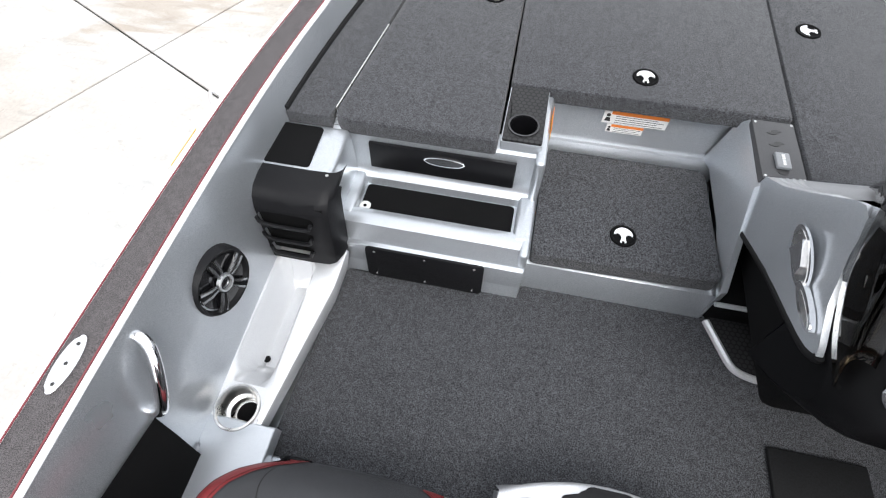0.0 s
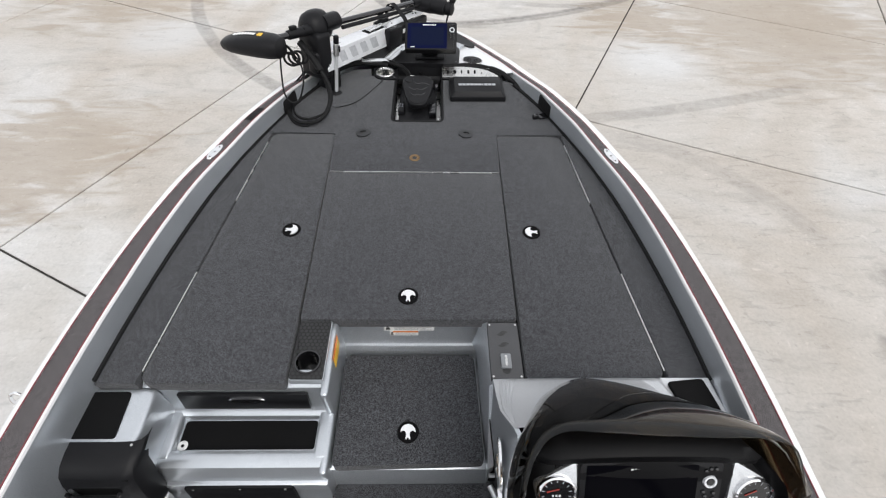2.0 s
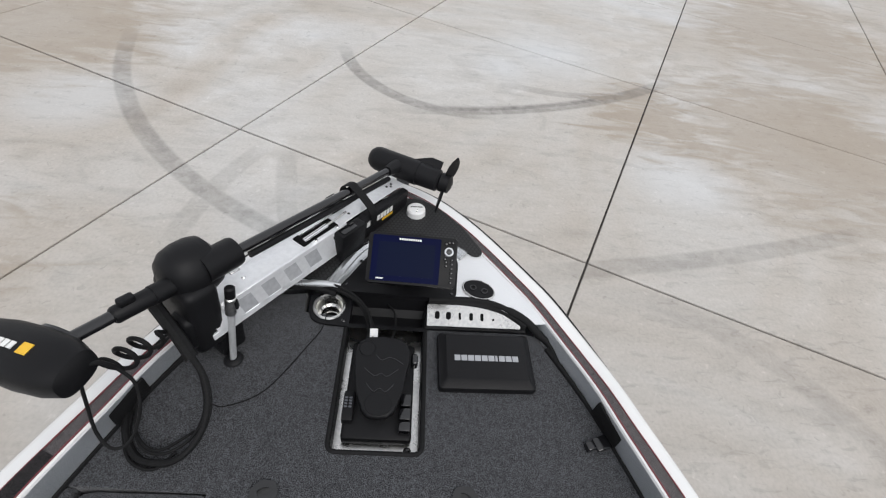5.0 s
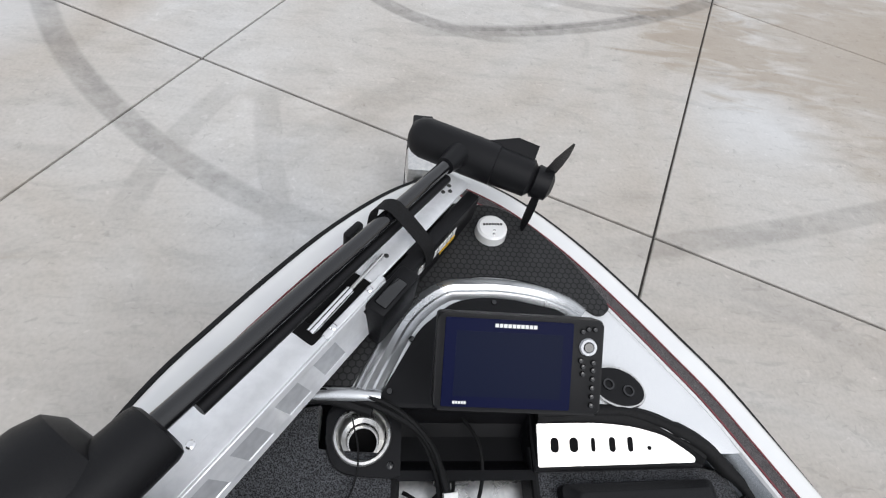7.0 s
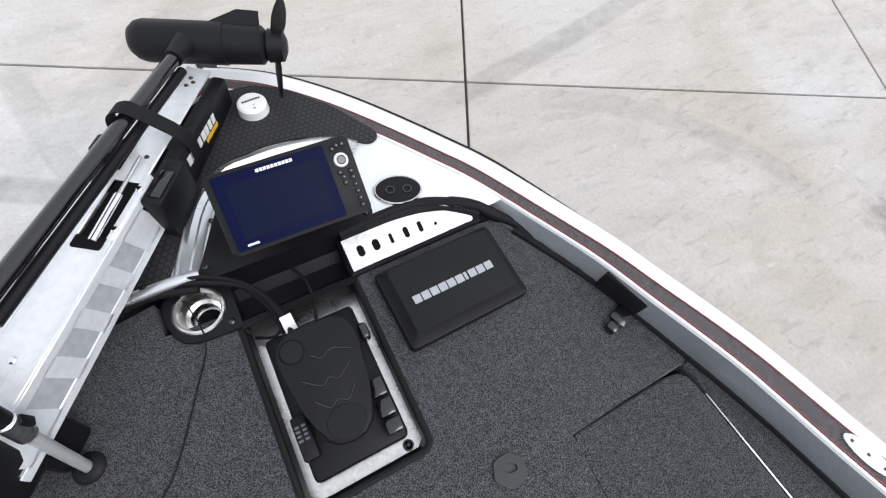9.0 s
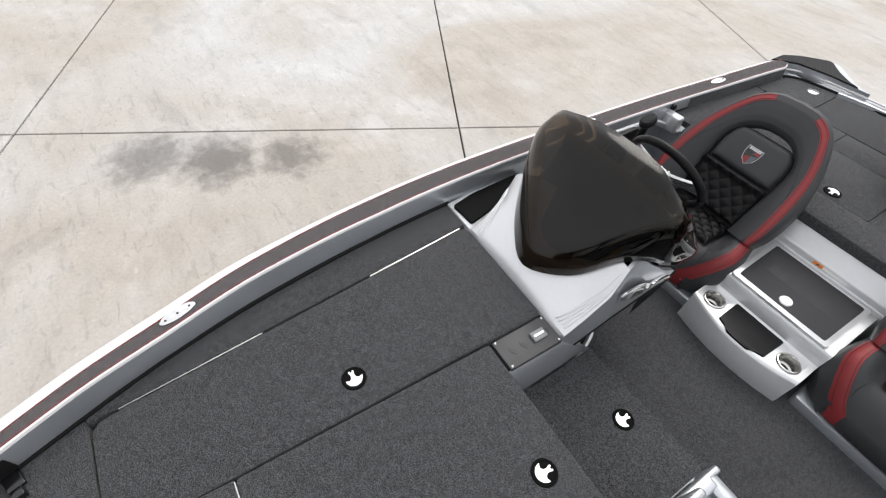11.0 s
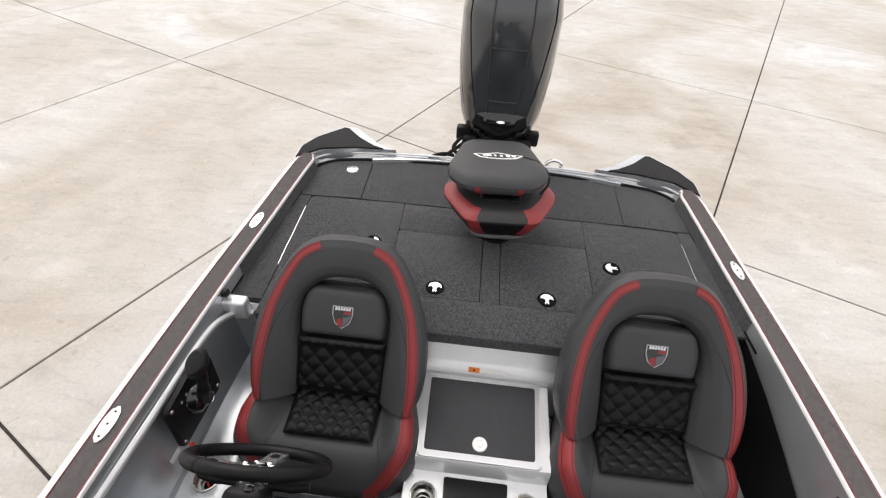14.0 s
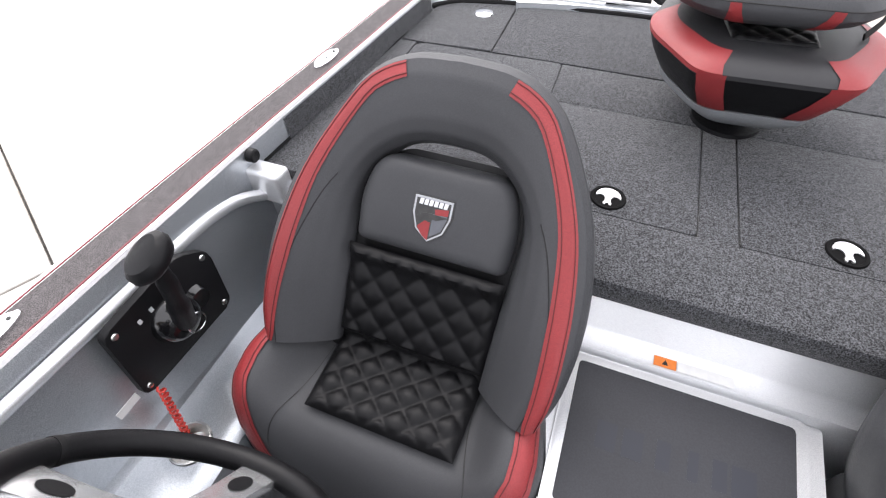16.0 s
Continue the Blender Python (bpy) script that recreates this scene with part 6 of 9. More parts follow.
# shaft
C0, M0 = V((-0.728, 1.786, 1.787)), V((-0.030, 2.834, 1.566))
bm = BM()
tube(bm, [C0, C0.lerp(M0, 0.5), M0], 0.0165, 16)
shaft = part("shaft", bm, BLACK_GLOSS, tmot, "long black composite shaft")
bm = BM()
tube(bm, [C0.lerp(M0, 0.40) + V((0.012, -0.008, -0.028)), C0.lerp(M0, 0.97) + V((0.012, -0.008, -0.030))], 0.012, 12)
part("guide_rail", bm, BLACK, tmot)
# strap and stop by the shaft
bm = BM()
q = C0.lerp(M0, 0.795)
R3 = L.to_3x3()
rows = []
for c in spline([V((-0.01, 0.040, -0.070)), V((-0.01, 0.036, -0.010)), V((-0.008, 0.024, 0.018)), V((0, 0.0, 0.026)), V((0.004, -0.022, 0.014)), V((0.012, -0.050, -0.012)), V((0.022, -0.085, -0.050)), V((0.028, -0.100, -0.085)), V((0.030, -0.102, -0.130))], 4):
    base = q + R3 @ c
    rows.append([base + R3 @ V((-0.019, 0, 0)), base + R3 @ V((-0.019, 0.0, 0.003)), base + R3 @ V((0.019, 0.0, 0.003)), base + R3 @ V((0.019, 0, 0))])
loft(bm, rows, True, True)
part("strap", bm, RUBBER, tmot, "black hold-down strap")
bm = BM()
lbox(bm, (0.515, 0.060, -0.02), (0.565, 0.078, 0.055), 0.006)
lbox(bm, (0.46, 0.042, -0.03), (0.60, 0.070, 0.012), 0.010)
part("catch", bm, BLACK, tmot, "black catch lever")
# steering housing
bm = BM()
prof = [(0.0, -0.100), (0.030, -0.098), (0.060, -0.086), (0.079, -0.062), (0.087, -0.025), (0.086, 0.015), (0.078, 0.042), (0.055, 0.056), (0.0, 0.060)]
HQ = axes(L @ V((-0.052, 0.042, 0.118)), R3 @ V((0, 1, 0)), R3 @ V((0, 0, 1)))
revolve(bm, prof, 32, HQ)
part("housing", bm, BLACK, tmot, "rounded black steering housing")
bm = BM()
lbox(bm, (-0.150, -0.058, -0.150), (-0.045, 0.110, 0.115), 0.026, 3)
part("housing_body", bm, BLACK, tmot)
bm = BM()
lbox(bm, (-0.170, -0.050, -0.11), (-0.120, 0.03, 0.02), 0.020, 3)
part("housing_lug", bm, BLACK, tmot)
bm = BM()
tube(bm, [L @ V((-0.06, -0.004, 0.140)), L @ V((0.046, -0.004, 0.138)), L @ V((0.056, -0.004, 0.138)), L @ V((0.060, -0.004, 0.138))], [0.047, 0.047, 0.044, 0.036], 26)
part("motor_can", bm, BLACK, tmot, "black steering motor cylinder")
bm = BM()
rbox(bm, (0.03, -0.03, -0.006), (0.065, 0.03, 0.0), 0.002, 1, L @ pose(0, 0.03, 0.05))
part("shaft_clamp", bm, STEEL, tmot, "bright shaft clamp")
bm = BM()
tube(bm, [C0.lerp(M0, 0.085), C0.lerp(M0, 0.09), C0.lerp(M0, 0.165), C0.lerp(M0, 0.17)], [0.020, 0.024, 0.026, 0.020], 18)
part("collar", bm, BLACK, tmot, "depth collar")
bm = BM()
cc = C0.lerp(M0, 0.115)
rbox(bm, (-0.020, -0.012, 0.018), (0.022, 0.012, 0.042), 0.006, 2, axes(cc, M0 - C0, (-0.82, 0.56, 0)))
part("collar_knob", bm, BLACK, tmot)
bm = BM()
tube(bm, [C0.lerp(M0, 0.165), C0.lerp(M0, 0.235)], 0.028, 18)
part("sleeve", bm, BLACK, tmot)
# control head
bm = BM()
H0, H1 = V((-0.672, 1.715, 1.782)), V((-0.995, 1.808, 1.764))
hx = (H1 - H0).normalized()
hm = axes(H0, hx, (0, 0, 1))
rings = []
for s, a, b, o in ((-0.016, 0.036, 0.026, -0.004), (-0.006, 0.054, 0.040, -0.002), (0.03, 0.068, 0.047, 0.002), (0.09, 0.074, 0.048, 0.005), (0.17, 0.070, 0.043, 0.004), (0.23, 0.060, 0.036, 0.0), (0.275, 0.042, 0.024, -0.004), (0.295, 0.020, 0.012, -0.008)):
    rings.append([(s * 1.12, o + 1.12 * b * math.copysign(abs(math.sin(t)) ** 0.75, math.sin(t)), a * math.copysign(abs(math.cos(t)) ** 0.75, math.cos(t))) for t in [2 * math.pi * i / 24 for i in range(24)]])
loft(bm, rings, True, True, hm)
head = part("control_head", bm, BLACK, tmot, "black wedge-shaped control head")
for k in range(8):
    bm = BM()
    rbox(bm, (0.118 + 0.016 * k, 0.0575 - 0.00025 * k * k, -0.012), (0.130 + 0.016 * k, 0.0600 - 0.00025 * k * k, 0.006), 0, 1, hm)
    part("brand_bar", bm, LABEL_WHITE, head, "white brand bar")
bm = BM()
rbox(bm, (0.078, 0.052, -0.016), (0.104, 0.0595, 0.012), 0.001, 1, hm)
part("badge", bm, LABEL_YELLOW, head, "yellow badge")
bm = BM()
prism(bm, disc(0.10, 0.006, 0.055, 0.030), 0.066, 0.0735, 0.003, 2, hm)
part("head_panel", bm, BLACK_GLOSS, head, "gloss black panel")
# lower unit with propeller
A0, A1 = V((-0.112, 2.944, 1.540)), V((0.178, 2.822, 1.536))
bm = BM()
d = (A1 - A0).normalized()
tube(bm, [A0 - d * 0.022, A0 - d * 0.016, A0, A0 + d * 0.02, A0.lerp(A1, 0.5), A0.lerp(A1, 0.70), A0.lerp(A1, 0.705), A1, A1 + d * 0.012], [0.014, 0.034, 0.048, 0.054, 0.055, 0.055, 0.052, 0.050, 0.036], 32)
lower = part("lower_unit", bm, BLACK, tmot, "black torpedo-shaped motor")
bm = BM()
tube(bm, [M0 - (M0 - C0).normalized() * 0.03, M0 + (M0 - C0).normalized() * 0.04], [0.022, 0.032], 18)
part("neck", bm, BLACK, lower)
bm = BM()
tube(bm, [A1 + d * 0.010, A1 + d * 0.016, A1 + d * 0.055, A1 + d * 0.064], [0.036, 0.044, 0.040, 0.020], 24)
prop = part("propeller_hub", bm, BLACK, tmot, "black propeller hub")
bm = BM()
revolve(bm, [(0, 0.004), (0.008, 0.004), (0.010, 0.0)], 14, axes(A1 + d * 0.064, (0, 0, 1), d.cross(V((0, 0, 1))) * -1))
part("nut", bm, STEEL, prop)
hubc = A1 + d * 0.036
for tip, slim in ((V((0.259, 2.841, 1.660)), 0.80), (V((0.168, 2.715, 1.425)), 0.50)):
    bm = BM()
    w = (tip - hubc)
    ln = w.length
    w.normalize()
    sd = w.cross(d).normalized()
    ring = []
    for f, c0, tw, sw in ((0.15, 0.020, 0.9, 0.0), (0.4, 0.032, 0.75, 0.006), (0.65, 0.036, 0.6, 0.018), (0.85, 0.027, 0.5, 0.034), (1.0, 0.008, 0.45, 0.050)):
        cdir = (sd * math.cos(tw) + d * math.sin(tw))
        nd = cdir.cross(w).normalized()
        base = hubc + w * (ln * f) - sd * sw * 0.6
        ring.append([base + cdir * c0 * slim, base + nd * 0.003, base - cdir * c0 * slim, base - nd * 0.003])
    loft(bm, ring, True, True)
    part("blade", bm, BLACK, prop, "curved black blade")
bm = BM()
loft(bm, [[A0.lerp(A1, 0.55) + V((0.01, 0.02, 0.046)), A0.lerp(A1, 0.98) + V((0.01, 0.02, 0.042))], [A0.lerp(A1, 0.80) + V((0.025, 0.055, 0.062)), A0.lerp(A1, 0.98) + V((0.025, 0.055, 0.060))], [A0.lerp(A1, 0.55) + V((0.014, 0.026, 0.040)), A0.lerp(A1, 0.98) + V((0.014, 0.026, 0.038))]])
part("skeg", bm, BLACK, lower)
# bracket feet on the bow mat
for s, hw in ((0.62, 0.05),):
    bm = BM()
    p = L @ V((s, -0.01, 0))
    rbox(bm, (-0.03, -hw, 0), (0.03, hw, p.z - BOW - 0.012), 0.006, 2, axes((p.x, p.y, BOW + 0.004), R3 @ V((1, 0, 0)), R3 @ V((0, 1, 0))))
    part("foot", bm, BLACK, tmot, "black mounting foot")
bm = BM()
rbox(bm, (-0.07, -0.05, 0), (0.02, 0.06, 0.14), 0.012, 2, axes(V((L @ V((-0.03, 0, 0))).to_tuple()[:2] + (DECK - 0.002,)), R3 @ V((1, 0, 0)), R3 @ V((0, 1, 0))))
part("foot", bm, BLACK, tmot)

# coiled cord from the head, cable bundle and loops


def cord(parent, name, pts, r, mat=RUBBER, label="", n=6, k=6):
    bm = BM()
    tube(bm, spline([V(p) for p in pts], n), r, k + 2)
    return part(name, bm, mat, parent, label)


helix = []
for i in range(60):
    t = i / 59
    c = V((-0.660, 1.770, 1.690)).lerp(V((-0.622, 1.900, 1.640)), t)
    a = 2 * math.pi * 3.2 * t
    helix.append(c + V((0.034 * math.cos(a), 0.0, 0.036 * math.sin(a))))
cord(tmot, "coiled_cord", [(-0.668, 1.722, 1.790), (-0.645, 1.745, 1.775), (-0.625, 1.760, 1.73)] + helix[::2] + [(-0.60, 1.93, 1.62), (-0.585, 1.97, 1.61)], 0.0065, label="coiled black cord", n=3)
cord(tmot, "head_wire", [(-0.680, 1.720, 1.745), (-0.690, 1.700, 1.66), (-0.690, 1.665, 1.56), (-0.655, 1.640, 1.52), (-0.615, 1.66, 1.53), (-0.590, 1.71, 1.60), (-0.595, 1.75, 1.67), (-0.625, 1.76, 1.73)], 0.0045, label="thin black wire")
cord(tmot, "boot", [(-0.645, 1.985, 1.680), (-0.610, 1.955, 1.650), (-0.565, 1.915, 1.610), (-0.530, 1.880, 1.570)], 0.019, label="black cable boot")
bundle = thing("cable_bundle", "looped black cable bundle lying on the bow deck", "cable", (-0.6, 1.85, DECK))
cord(bundle, "sleeve", [(-0.530, 1.880, 1.570), (-0.500, 1.850, 1.53), (-0.476, 1.785, 1.48), (-0.490, 1.71, 1.43), (-0.545, 1.655, 1.395), (-0.635, 1.655, 1.384), (-0.695, 1.705, 1.384), (-0.735, 1.80, 1.386), (-0.735, 1.90, 1.40), (-0.69, 2.00, 1.43), (-0.63, 2.06, 1.47)], 0.0095, label="braided black sleeve")
cord(bundle, "wire", [(-0.550, 1.68, 1.39), (-0.60, 1.635, 1.378), (-0.67, 1.655, 1.378), (-0.715, 1.72, 1.379), (-0.755, 1.82, 1.385), (-0.745, 1.93, 1.42), (-0.66, 2.02, 1.49)], 0.005)
cord(bundle, "wire", [(-0.52, 1.74, 1.39), (-0.60, 1.68, 1.395), (-0.68, 1.73, 1.39), (-0.715, 1.84, 1.40), (-0.70, 1.95, 1.44), (-0.64, 2.03, 1.50)], 0.0045)
cord(bundle, "wire", [(-0.525, 1.875, 1.565), (-0.488, 1.84, 1.52), (-0.470, 1.77, 1.465), (-0.500, 1.69, 1.41), (-0.570, 1.645, 1.384), (-0.650, 1.668, 1.379), (-0.705, 1.735, 1.379), (-0.725, 1.84, 1.388)], 0.0055)
cord(bundle, "wire", [(-0.535, 1.885, 1.560), (-0.510, 1.85, 1.51), (-0.490, 1.78, 1.455), (-0.515, 1.715, 1.41), (-0.580, 1.672, 1.396), (-0.650, 1.690, 1.392), (-0.695, 1.76, 1.392), (-0.712, 1.86, 1.402)], 0.0048)
cord(bundle, "tail", [(-0.505, 1.826, 1.388), (-0.461, 1.826, 1.376), (-0.357, 1.886, 1.3745), (-0.256, 2.055, 1.3745), (-0.218, 2.13, 1.378), (-0.214, 2.19, 1.392), (-0.23, 2.25, 1.40)], 0.0018, label="thin pull cord")
cord(bundle, "cable", [(-0.60, 2.12, 1.42), (-0.52, 2.20, 1.40), (-0.44, 2.262, 1.412), (-0.35, 2.295, 1.416), (-0.24, 2.288, 1.418), (-0.16, 2.262, 1.416), (-0.085, 2.215, 1.41), (-0.045, 2.14, 1.405), (-0.035, 2.08, 1.41), (-0.03, 2.05, 1.425)], 0.008, label="sleeved pedal cable")
cord(bundle, "wire", [(-0.58, 2.13, 1.41), (-0.50, 2.215, 1.395), (-0.43, 2.275, 1.405), (-0.34, 2.308, 1.418), (-0.25, 2.300, 1.420), (-0.17, 2.272, 1.410), (-0.10, 2.228, 1.40), (-0.058, 2.15, 1.39), (-0.05, 2.08, 1.40)], 0.006)
cord(bundle, "wire", [(-0.30, 2.30, 1.425), (-0.20, 2.287, 1.428), (-0.12, 2.25, 1.42), (-0.065, 2.19, 1.415), (-0.04, 2.11, 1.42)], 0.0055)
cord(bundle, "wire", [(0.0, 2.27, 1.36), (0.035, 2.21, 1.375), (0.04, 2.14, 1.37), (0.02, 2.07, 1.36)], 0.004)
cord(bundle, "wire", [(-0.12, 2.12, 1.33), (-0.07, 2.10, 1.345), (-0.02, 2.14, 1.36), (-0.03, 2.08, 1.37)], 0.004)
bm = BM()
rbox(bm, (-0.014, -0.025, 0.010), (0.014, 0.025, 0.014), 0.001, 1, pose(-0.032, 2.088, 1.405, 12, 0, 4))
part("tag", bm, LABEL_WHITE, bundle, "white cable tag")
# stabiliser post
post = thing("stabilizer_post", "grey metal stabilizer post standing in the bow carpet", "post", (-0.484, 1.978, DECK))
P0, P1 = V((-0.488, 1.990, DECK)), V((-0.452, 2.050, 1.690))
bm = BM()
tube(bm, [P0, P0.lerp(P1, 0.70)], 0.0108, 18)
part("rod", bm, ALUM_PALE, post, "pale aluminium rod")
bm = BM()
tube(bm, [P0.lerp(P1, 0.66), P0.lerp(P1, 0.67), P0.lerp(P1, 0.86), P0.lerp(P1, 0.87)], [0.013, 0.0165, 0.0165, 0.013], 20)
part("collar", bm, STEEL, post)
bm = BM()
tube(bm, [P0.lerp(P1, 0.87), P0.lerp(P1, 0.88), P0.lerp(P1, 0.985), P1], [0.013, 0.0155, 0.0155, 0.010], 20)
part("cap", bm, BLACK, post, "black end cap")
bm = BM()
rbox(bm, (0.008, -0.006, -0.018), (0.022, 0.012, 0.018), 0.004, 2, Matrix.Translation(P0.lerp(P1, 0.78)))
part("knob", bm, BLACK, post)
bm = BM()
revolve(bm, [(0.011, 0.012), (0.022, 0.010), (0.030, 0.004), (0.032, 0)], 22, pose(-0.488, 1.990, DECK))
part("base", bm, BLACK, post, "black base ring")

# ---- center box between the seats ----
cbox = thing("center_box", "silver moulded cooler box with two cup holders between the seats", "cooler box", (0, -0.95, FLOOR))
bm = BM()
sec = [(-0.712, 0.90), (-0.728, 1.075), (-0.734, 1.090), (-0.745, 1.097), (-0.850, 1.100), (-0.862, 1.108), (-0.868, 1.175), (-0.876, 1.186), (-0.890, 1.190), (-1.195, 1.222), (-1.205, 1.215), (-1.205, 0.90)]
loft(bm, [[(x, y, z) for y, z in sec] for x in (-0.262, -0.252, 0.0, 0.252, 0.262)])
for x in (-0.262, 0.262):
    bm.faces.new([bm.verts.new((x, y, z)) for y, z in sec])
bmesh.ops.remove_doubles(bm, verts=bm.verts, dist=0.0001)
box_body = part("body", bm, FLAKE_LIGHT, cbox)
for x in (-0.186, 0.190):
    punch(box_body, disc(x, -0.778, 0.044, 0.044, 24), Matrix(), 1.05, 1.15)
# front lip, bowed forward
bm = BM()
rows = []
for i in range(13):
    x = -0.26 + 0.52 * i / 12
    f = 0.058 * (1 - (x / 0.26) ** 2)
    rows.append([(x, -0.785, 1.0985), (x, -0.742 + f, 1.0975), (x, -0.730 + f, 1.093), (x, -0.723 + f, 1.082), (x, -0.704 + f * 0.6, 0.945)])
loft(bm, rows)
front = part("front", bm, FLAKE_LIGHT, cbox, "silver bowed front")
for x in (-0.186, 0.190):
    punch(front, disc(x, -0.778, 0.044, 0.044, 24), Matrix(), 1.05, 1.15)
lm = axes((0, -1.035, 1.2065), (1, 0, 0), (0, 1, -0.105))
bm = BM()
prism(bm, corners([(-0.232, -0.165), (0.232, -0.165), (0.226, 0.160), (-0.226, 0.160)], 0.014, 4), 0.0, 0.012, 0.005, 2, lm)
lid = part("lid", bm, FLAKE_LIGHT, cbox, "silver framed lid")
bm = BM()
prism(bm, corners([(-0.208, -0.146), (0.208, -0.146), (0.203, 0.136), (-0.203, 0.136)], 0.010, 4), 0.010, 0.0145, 0.001, 1, lm)
pad = part("pad", bm, PAD, lid, "dark grey foam pad")
for k, w in enumerate((0.05, 0.03, 0.022, 0.03, 0.045, 0.045)):
    x0 = -0.14 + 0.050 * k
    bm = BM()
    rbox(bm, (x0, -0.035, 0.0142), (x0 + w * 0.85, 0.02, 0.0148), 0, 1, lm)
    part("brand_shape", bm, FAINT_PRINT, pad, "faint grey brand shape")
bm = BM()
revolve(bm, [(0.0, 0.003), (0.014, 0.003), (0.016, 0.005), (0.025, 0.005), (0.028, 0.001)], 28, lm @ pose(0, 0.098, 0.0145))
part("latch", bm, WHITE, lid, "round white latch")
bm = BM()
revolve(bm, [(0.0, 0.0045), (0.011, 0.004), (0.012, 0.001)], 18, lm @ pose(0, 0.098, 0.0160))
part("latch_hole", bm, STEEL, lid)
bm = BM()
prism(bm, corners([(-0.118, -0.850), (-0.113, -0.706), (-0.065, -0.692), (-0.05, -0.674), (0.05, -0.674), (0.065, -0.692), (0.113, -0.706), (0.118, -0.850)], 0.010, 3), 1.096, 1.106, 0.003, 2)
part("tray_lid", bm, BLACK, cbox, "black tray lid")
cup_holder((-0.186, -0.778, 1.101), 0.045, "stainless steel cup holder in the center box")
cup_holder((0.186, -0.778, 1.101), 0.045, "stainless steel cup holder in the center box")
# caution label on the ledge
bm = BM()
prism(bm, [(0, 0), (0.045, 0), (0.045, 0.022), (0, 0.022)], 0, 0.0015, 0, 1, axes((0.062, -1.218, 1.2422), (-1, 0, 0), (0, -1, 0.08)))
lab = part("warning_label", bm, LABEL_ORANGE, boat, "small orange warning label")
bm = BM()
prism(bm, [(0.016, 0.005), (0.029, 0.005), (0.0225, 0.017)], 0.0014, 0.0022, 0, 1, axes((0.062, -1.218, 1.2422), (-1, 0, 0), (0, -1, 0.08)))
part("triangle", bm, LABEL_BLACK, lab)
bm = BM()
prism(bm, [(0, 0), (0.11, 0), (0.11, 0.022), (0, 0.022)], 0, 0.0015, 0, 1, axes((0.015, -1.218, 1.2422), (-1, 0, 0), (0, -1, 0.08)))
part("warning_label", bm, LABEL_WHITE, boat, "pale printed label")


# ---- bucket seats ----
SU, SF = V((0, -0.590, 0.807)), V((0, 0.807, 0.590))
SO = V((0, -1.040, 1.240))


def back_at(x, h, f):
    return V((x, 0, 0)) + SO + SU * h + SF * f


def quilt(bm, place, w, h, nx, ny, depth, m=9):
    """A padded panel with stitched diamonds; place(u, v, lift) gives its points."""
    g = []
    cu, cv = nx * m, ny * m
    for i in range(cu + 1):
        row = []
        for j in range(cv + 1):
            u, v = i / cu, j / cv
            a, b = u * nx + v * ny, u * nx - v * ny
            da, db = abs(a - round(a)), abs(b - round(b))
            bulge = abs(math.sin(math.pi * a) * math.sin(math.pi * b)) ** 0.55
            edge = min(1.0, min(u, 1 - u) * 16, min(v, 1 - v) * 16)
            row.append(bm.verts.new(place((u - 0.5) * w, (v - 0.5) * h, depth * bulge * edge + 0.012 * (edge ** 0.5) - 0.012)))
        g.append(row)
    for i in range(cu):
        for j in range(cv):
            bm.faces.new((g[i][j], g[i + 1][j], g[i + 1][j + 1], g[i][j + 1]))


def lerp_list(pts, n):
    q = spline([V((*p, 0)) for p in pts], 12)
    out = []
    for k in range(n + 1):
        f = k / n * (len(q) - 1)
        i = min(int(f), len(q) - 2)
        out.append(q[i].lerp(q[i + 1], f - i))
    return out


ARCH_N = 30
ARCH_OUT = lerp_list([(0.300, 0.000), (0.322, 0.07), (0.330, 0.16), (0.324, 0.26), (0.298, 0.37), (0.250, 0.478), (0.188, 0.572), (0.106, 0.620), (0.0, 0.630)], ARCH_N)
ARCH_IN = lerp_list([(0.164, 0.000), (0.165, 0.07), (0.167, 0.16), (0.170, 0.25), (0.169, 0.335), (0.146, 0.398), (0.102, 0.440), (0.054, 0.459), (0.0, 0.463)], ARCH_N)
ROUND = [(0.32, -0.098), (0.11, -0.074), (0.03, -0.036), (0.03, 0.004), (0.12, 0.030), (0.28, 0.038), (0.50, 0.036), (0.72, 0.030), (0.88, 0.018), (0.98, -0.006), (1.0, -0.035), (0.96, -0.075)]
SLOPE = [(0.10, -0.085), (0.01, -0.05), (0.0, 0.030), (0.03, 0.068), (0.11, 0.094), (0.22, 0.104), (0.38, 0.100), (0.55, 0.082), (0.72, 0.058), (0.88, 0.034), (1.0, 0.010), (1.0, -0.040)]


def arch_point(k, s, sg, lift=0.0):
    """A point of the bolster: k along it from the foot to the crown, s across its profile."""
    o, i = ARCH_OUT[k], ARCH_IN[k]
    low = min(1.0, max(0.0, 1.12 - ((o.y + 0.045) / 0.60)))
    low = low * low * (3 - 2 * low)
    n = len(ROUND) - 1
    j = min(int(s * n), n - 1)
    f = s * n - j
    r = [ROUND[j][c] * (1 - f) + ROUND[j + 1][c] * f for c in (0, 1)]
    p = [SLOPE[j][c] * (1 - f) + SLOPE[j + 1][c] * f for c in (0, 1)]
    u, d = r[0] * (1 - low) + p[0] * low, r[1] * (1 - low) + p[1] * low
    q = o.lerp(i, u - lift * 4 * max(0.0, 0.3 - u) / 0.3)
    return back_at(sg * q.x, q.y, d + lift)


CUSHION_W = [(-1.16, 0.285), (-1.08, 0.302), (-1.0, 0.322), (-0.93, 0.334), (-0.885, 0.334), (-0.848, 0.322), (-0.818, 0.300), (-0.792, 0.264), (-0.772, 0.212)]


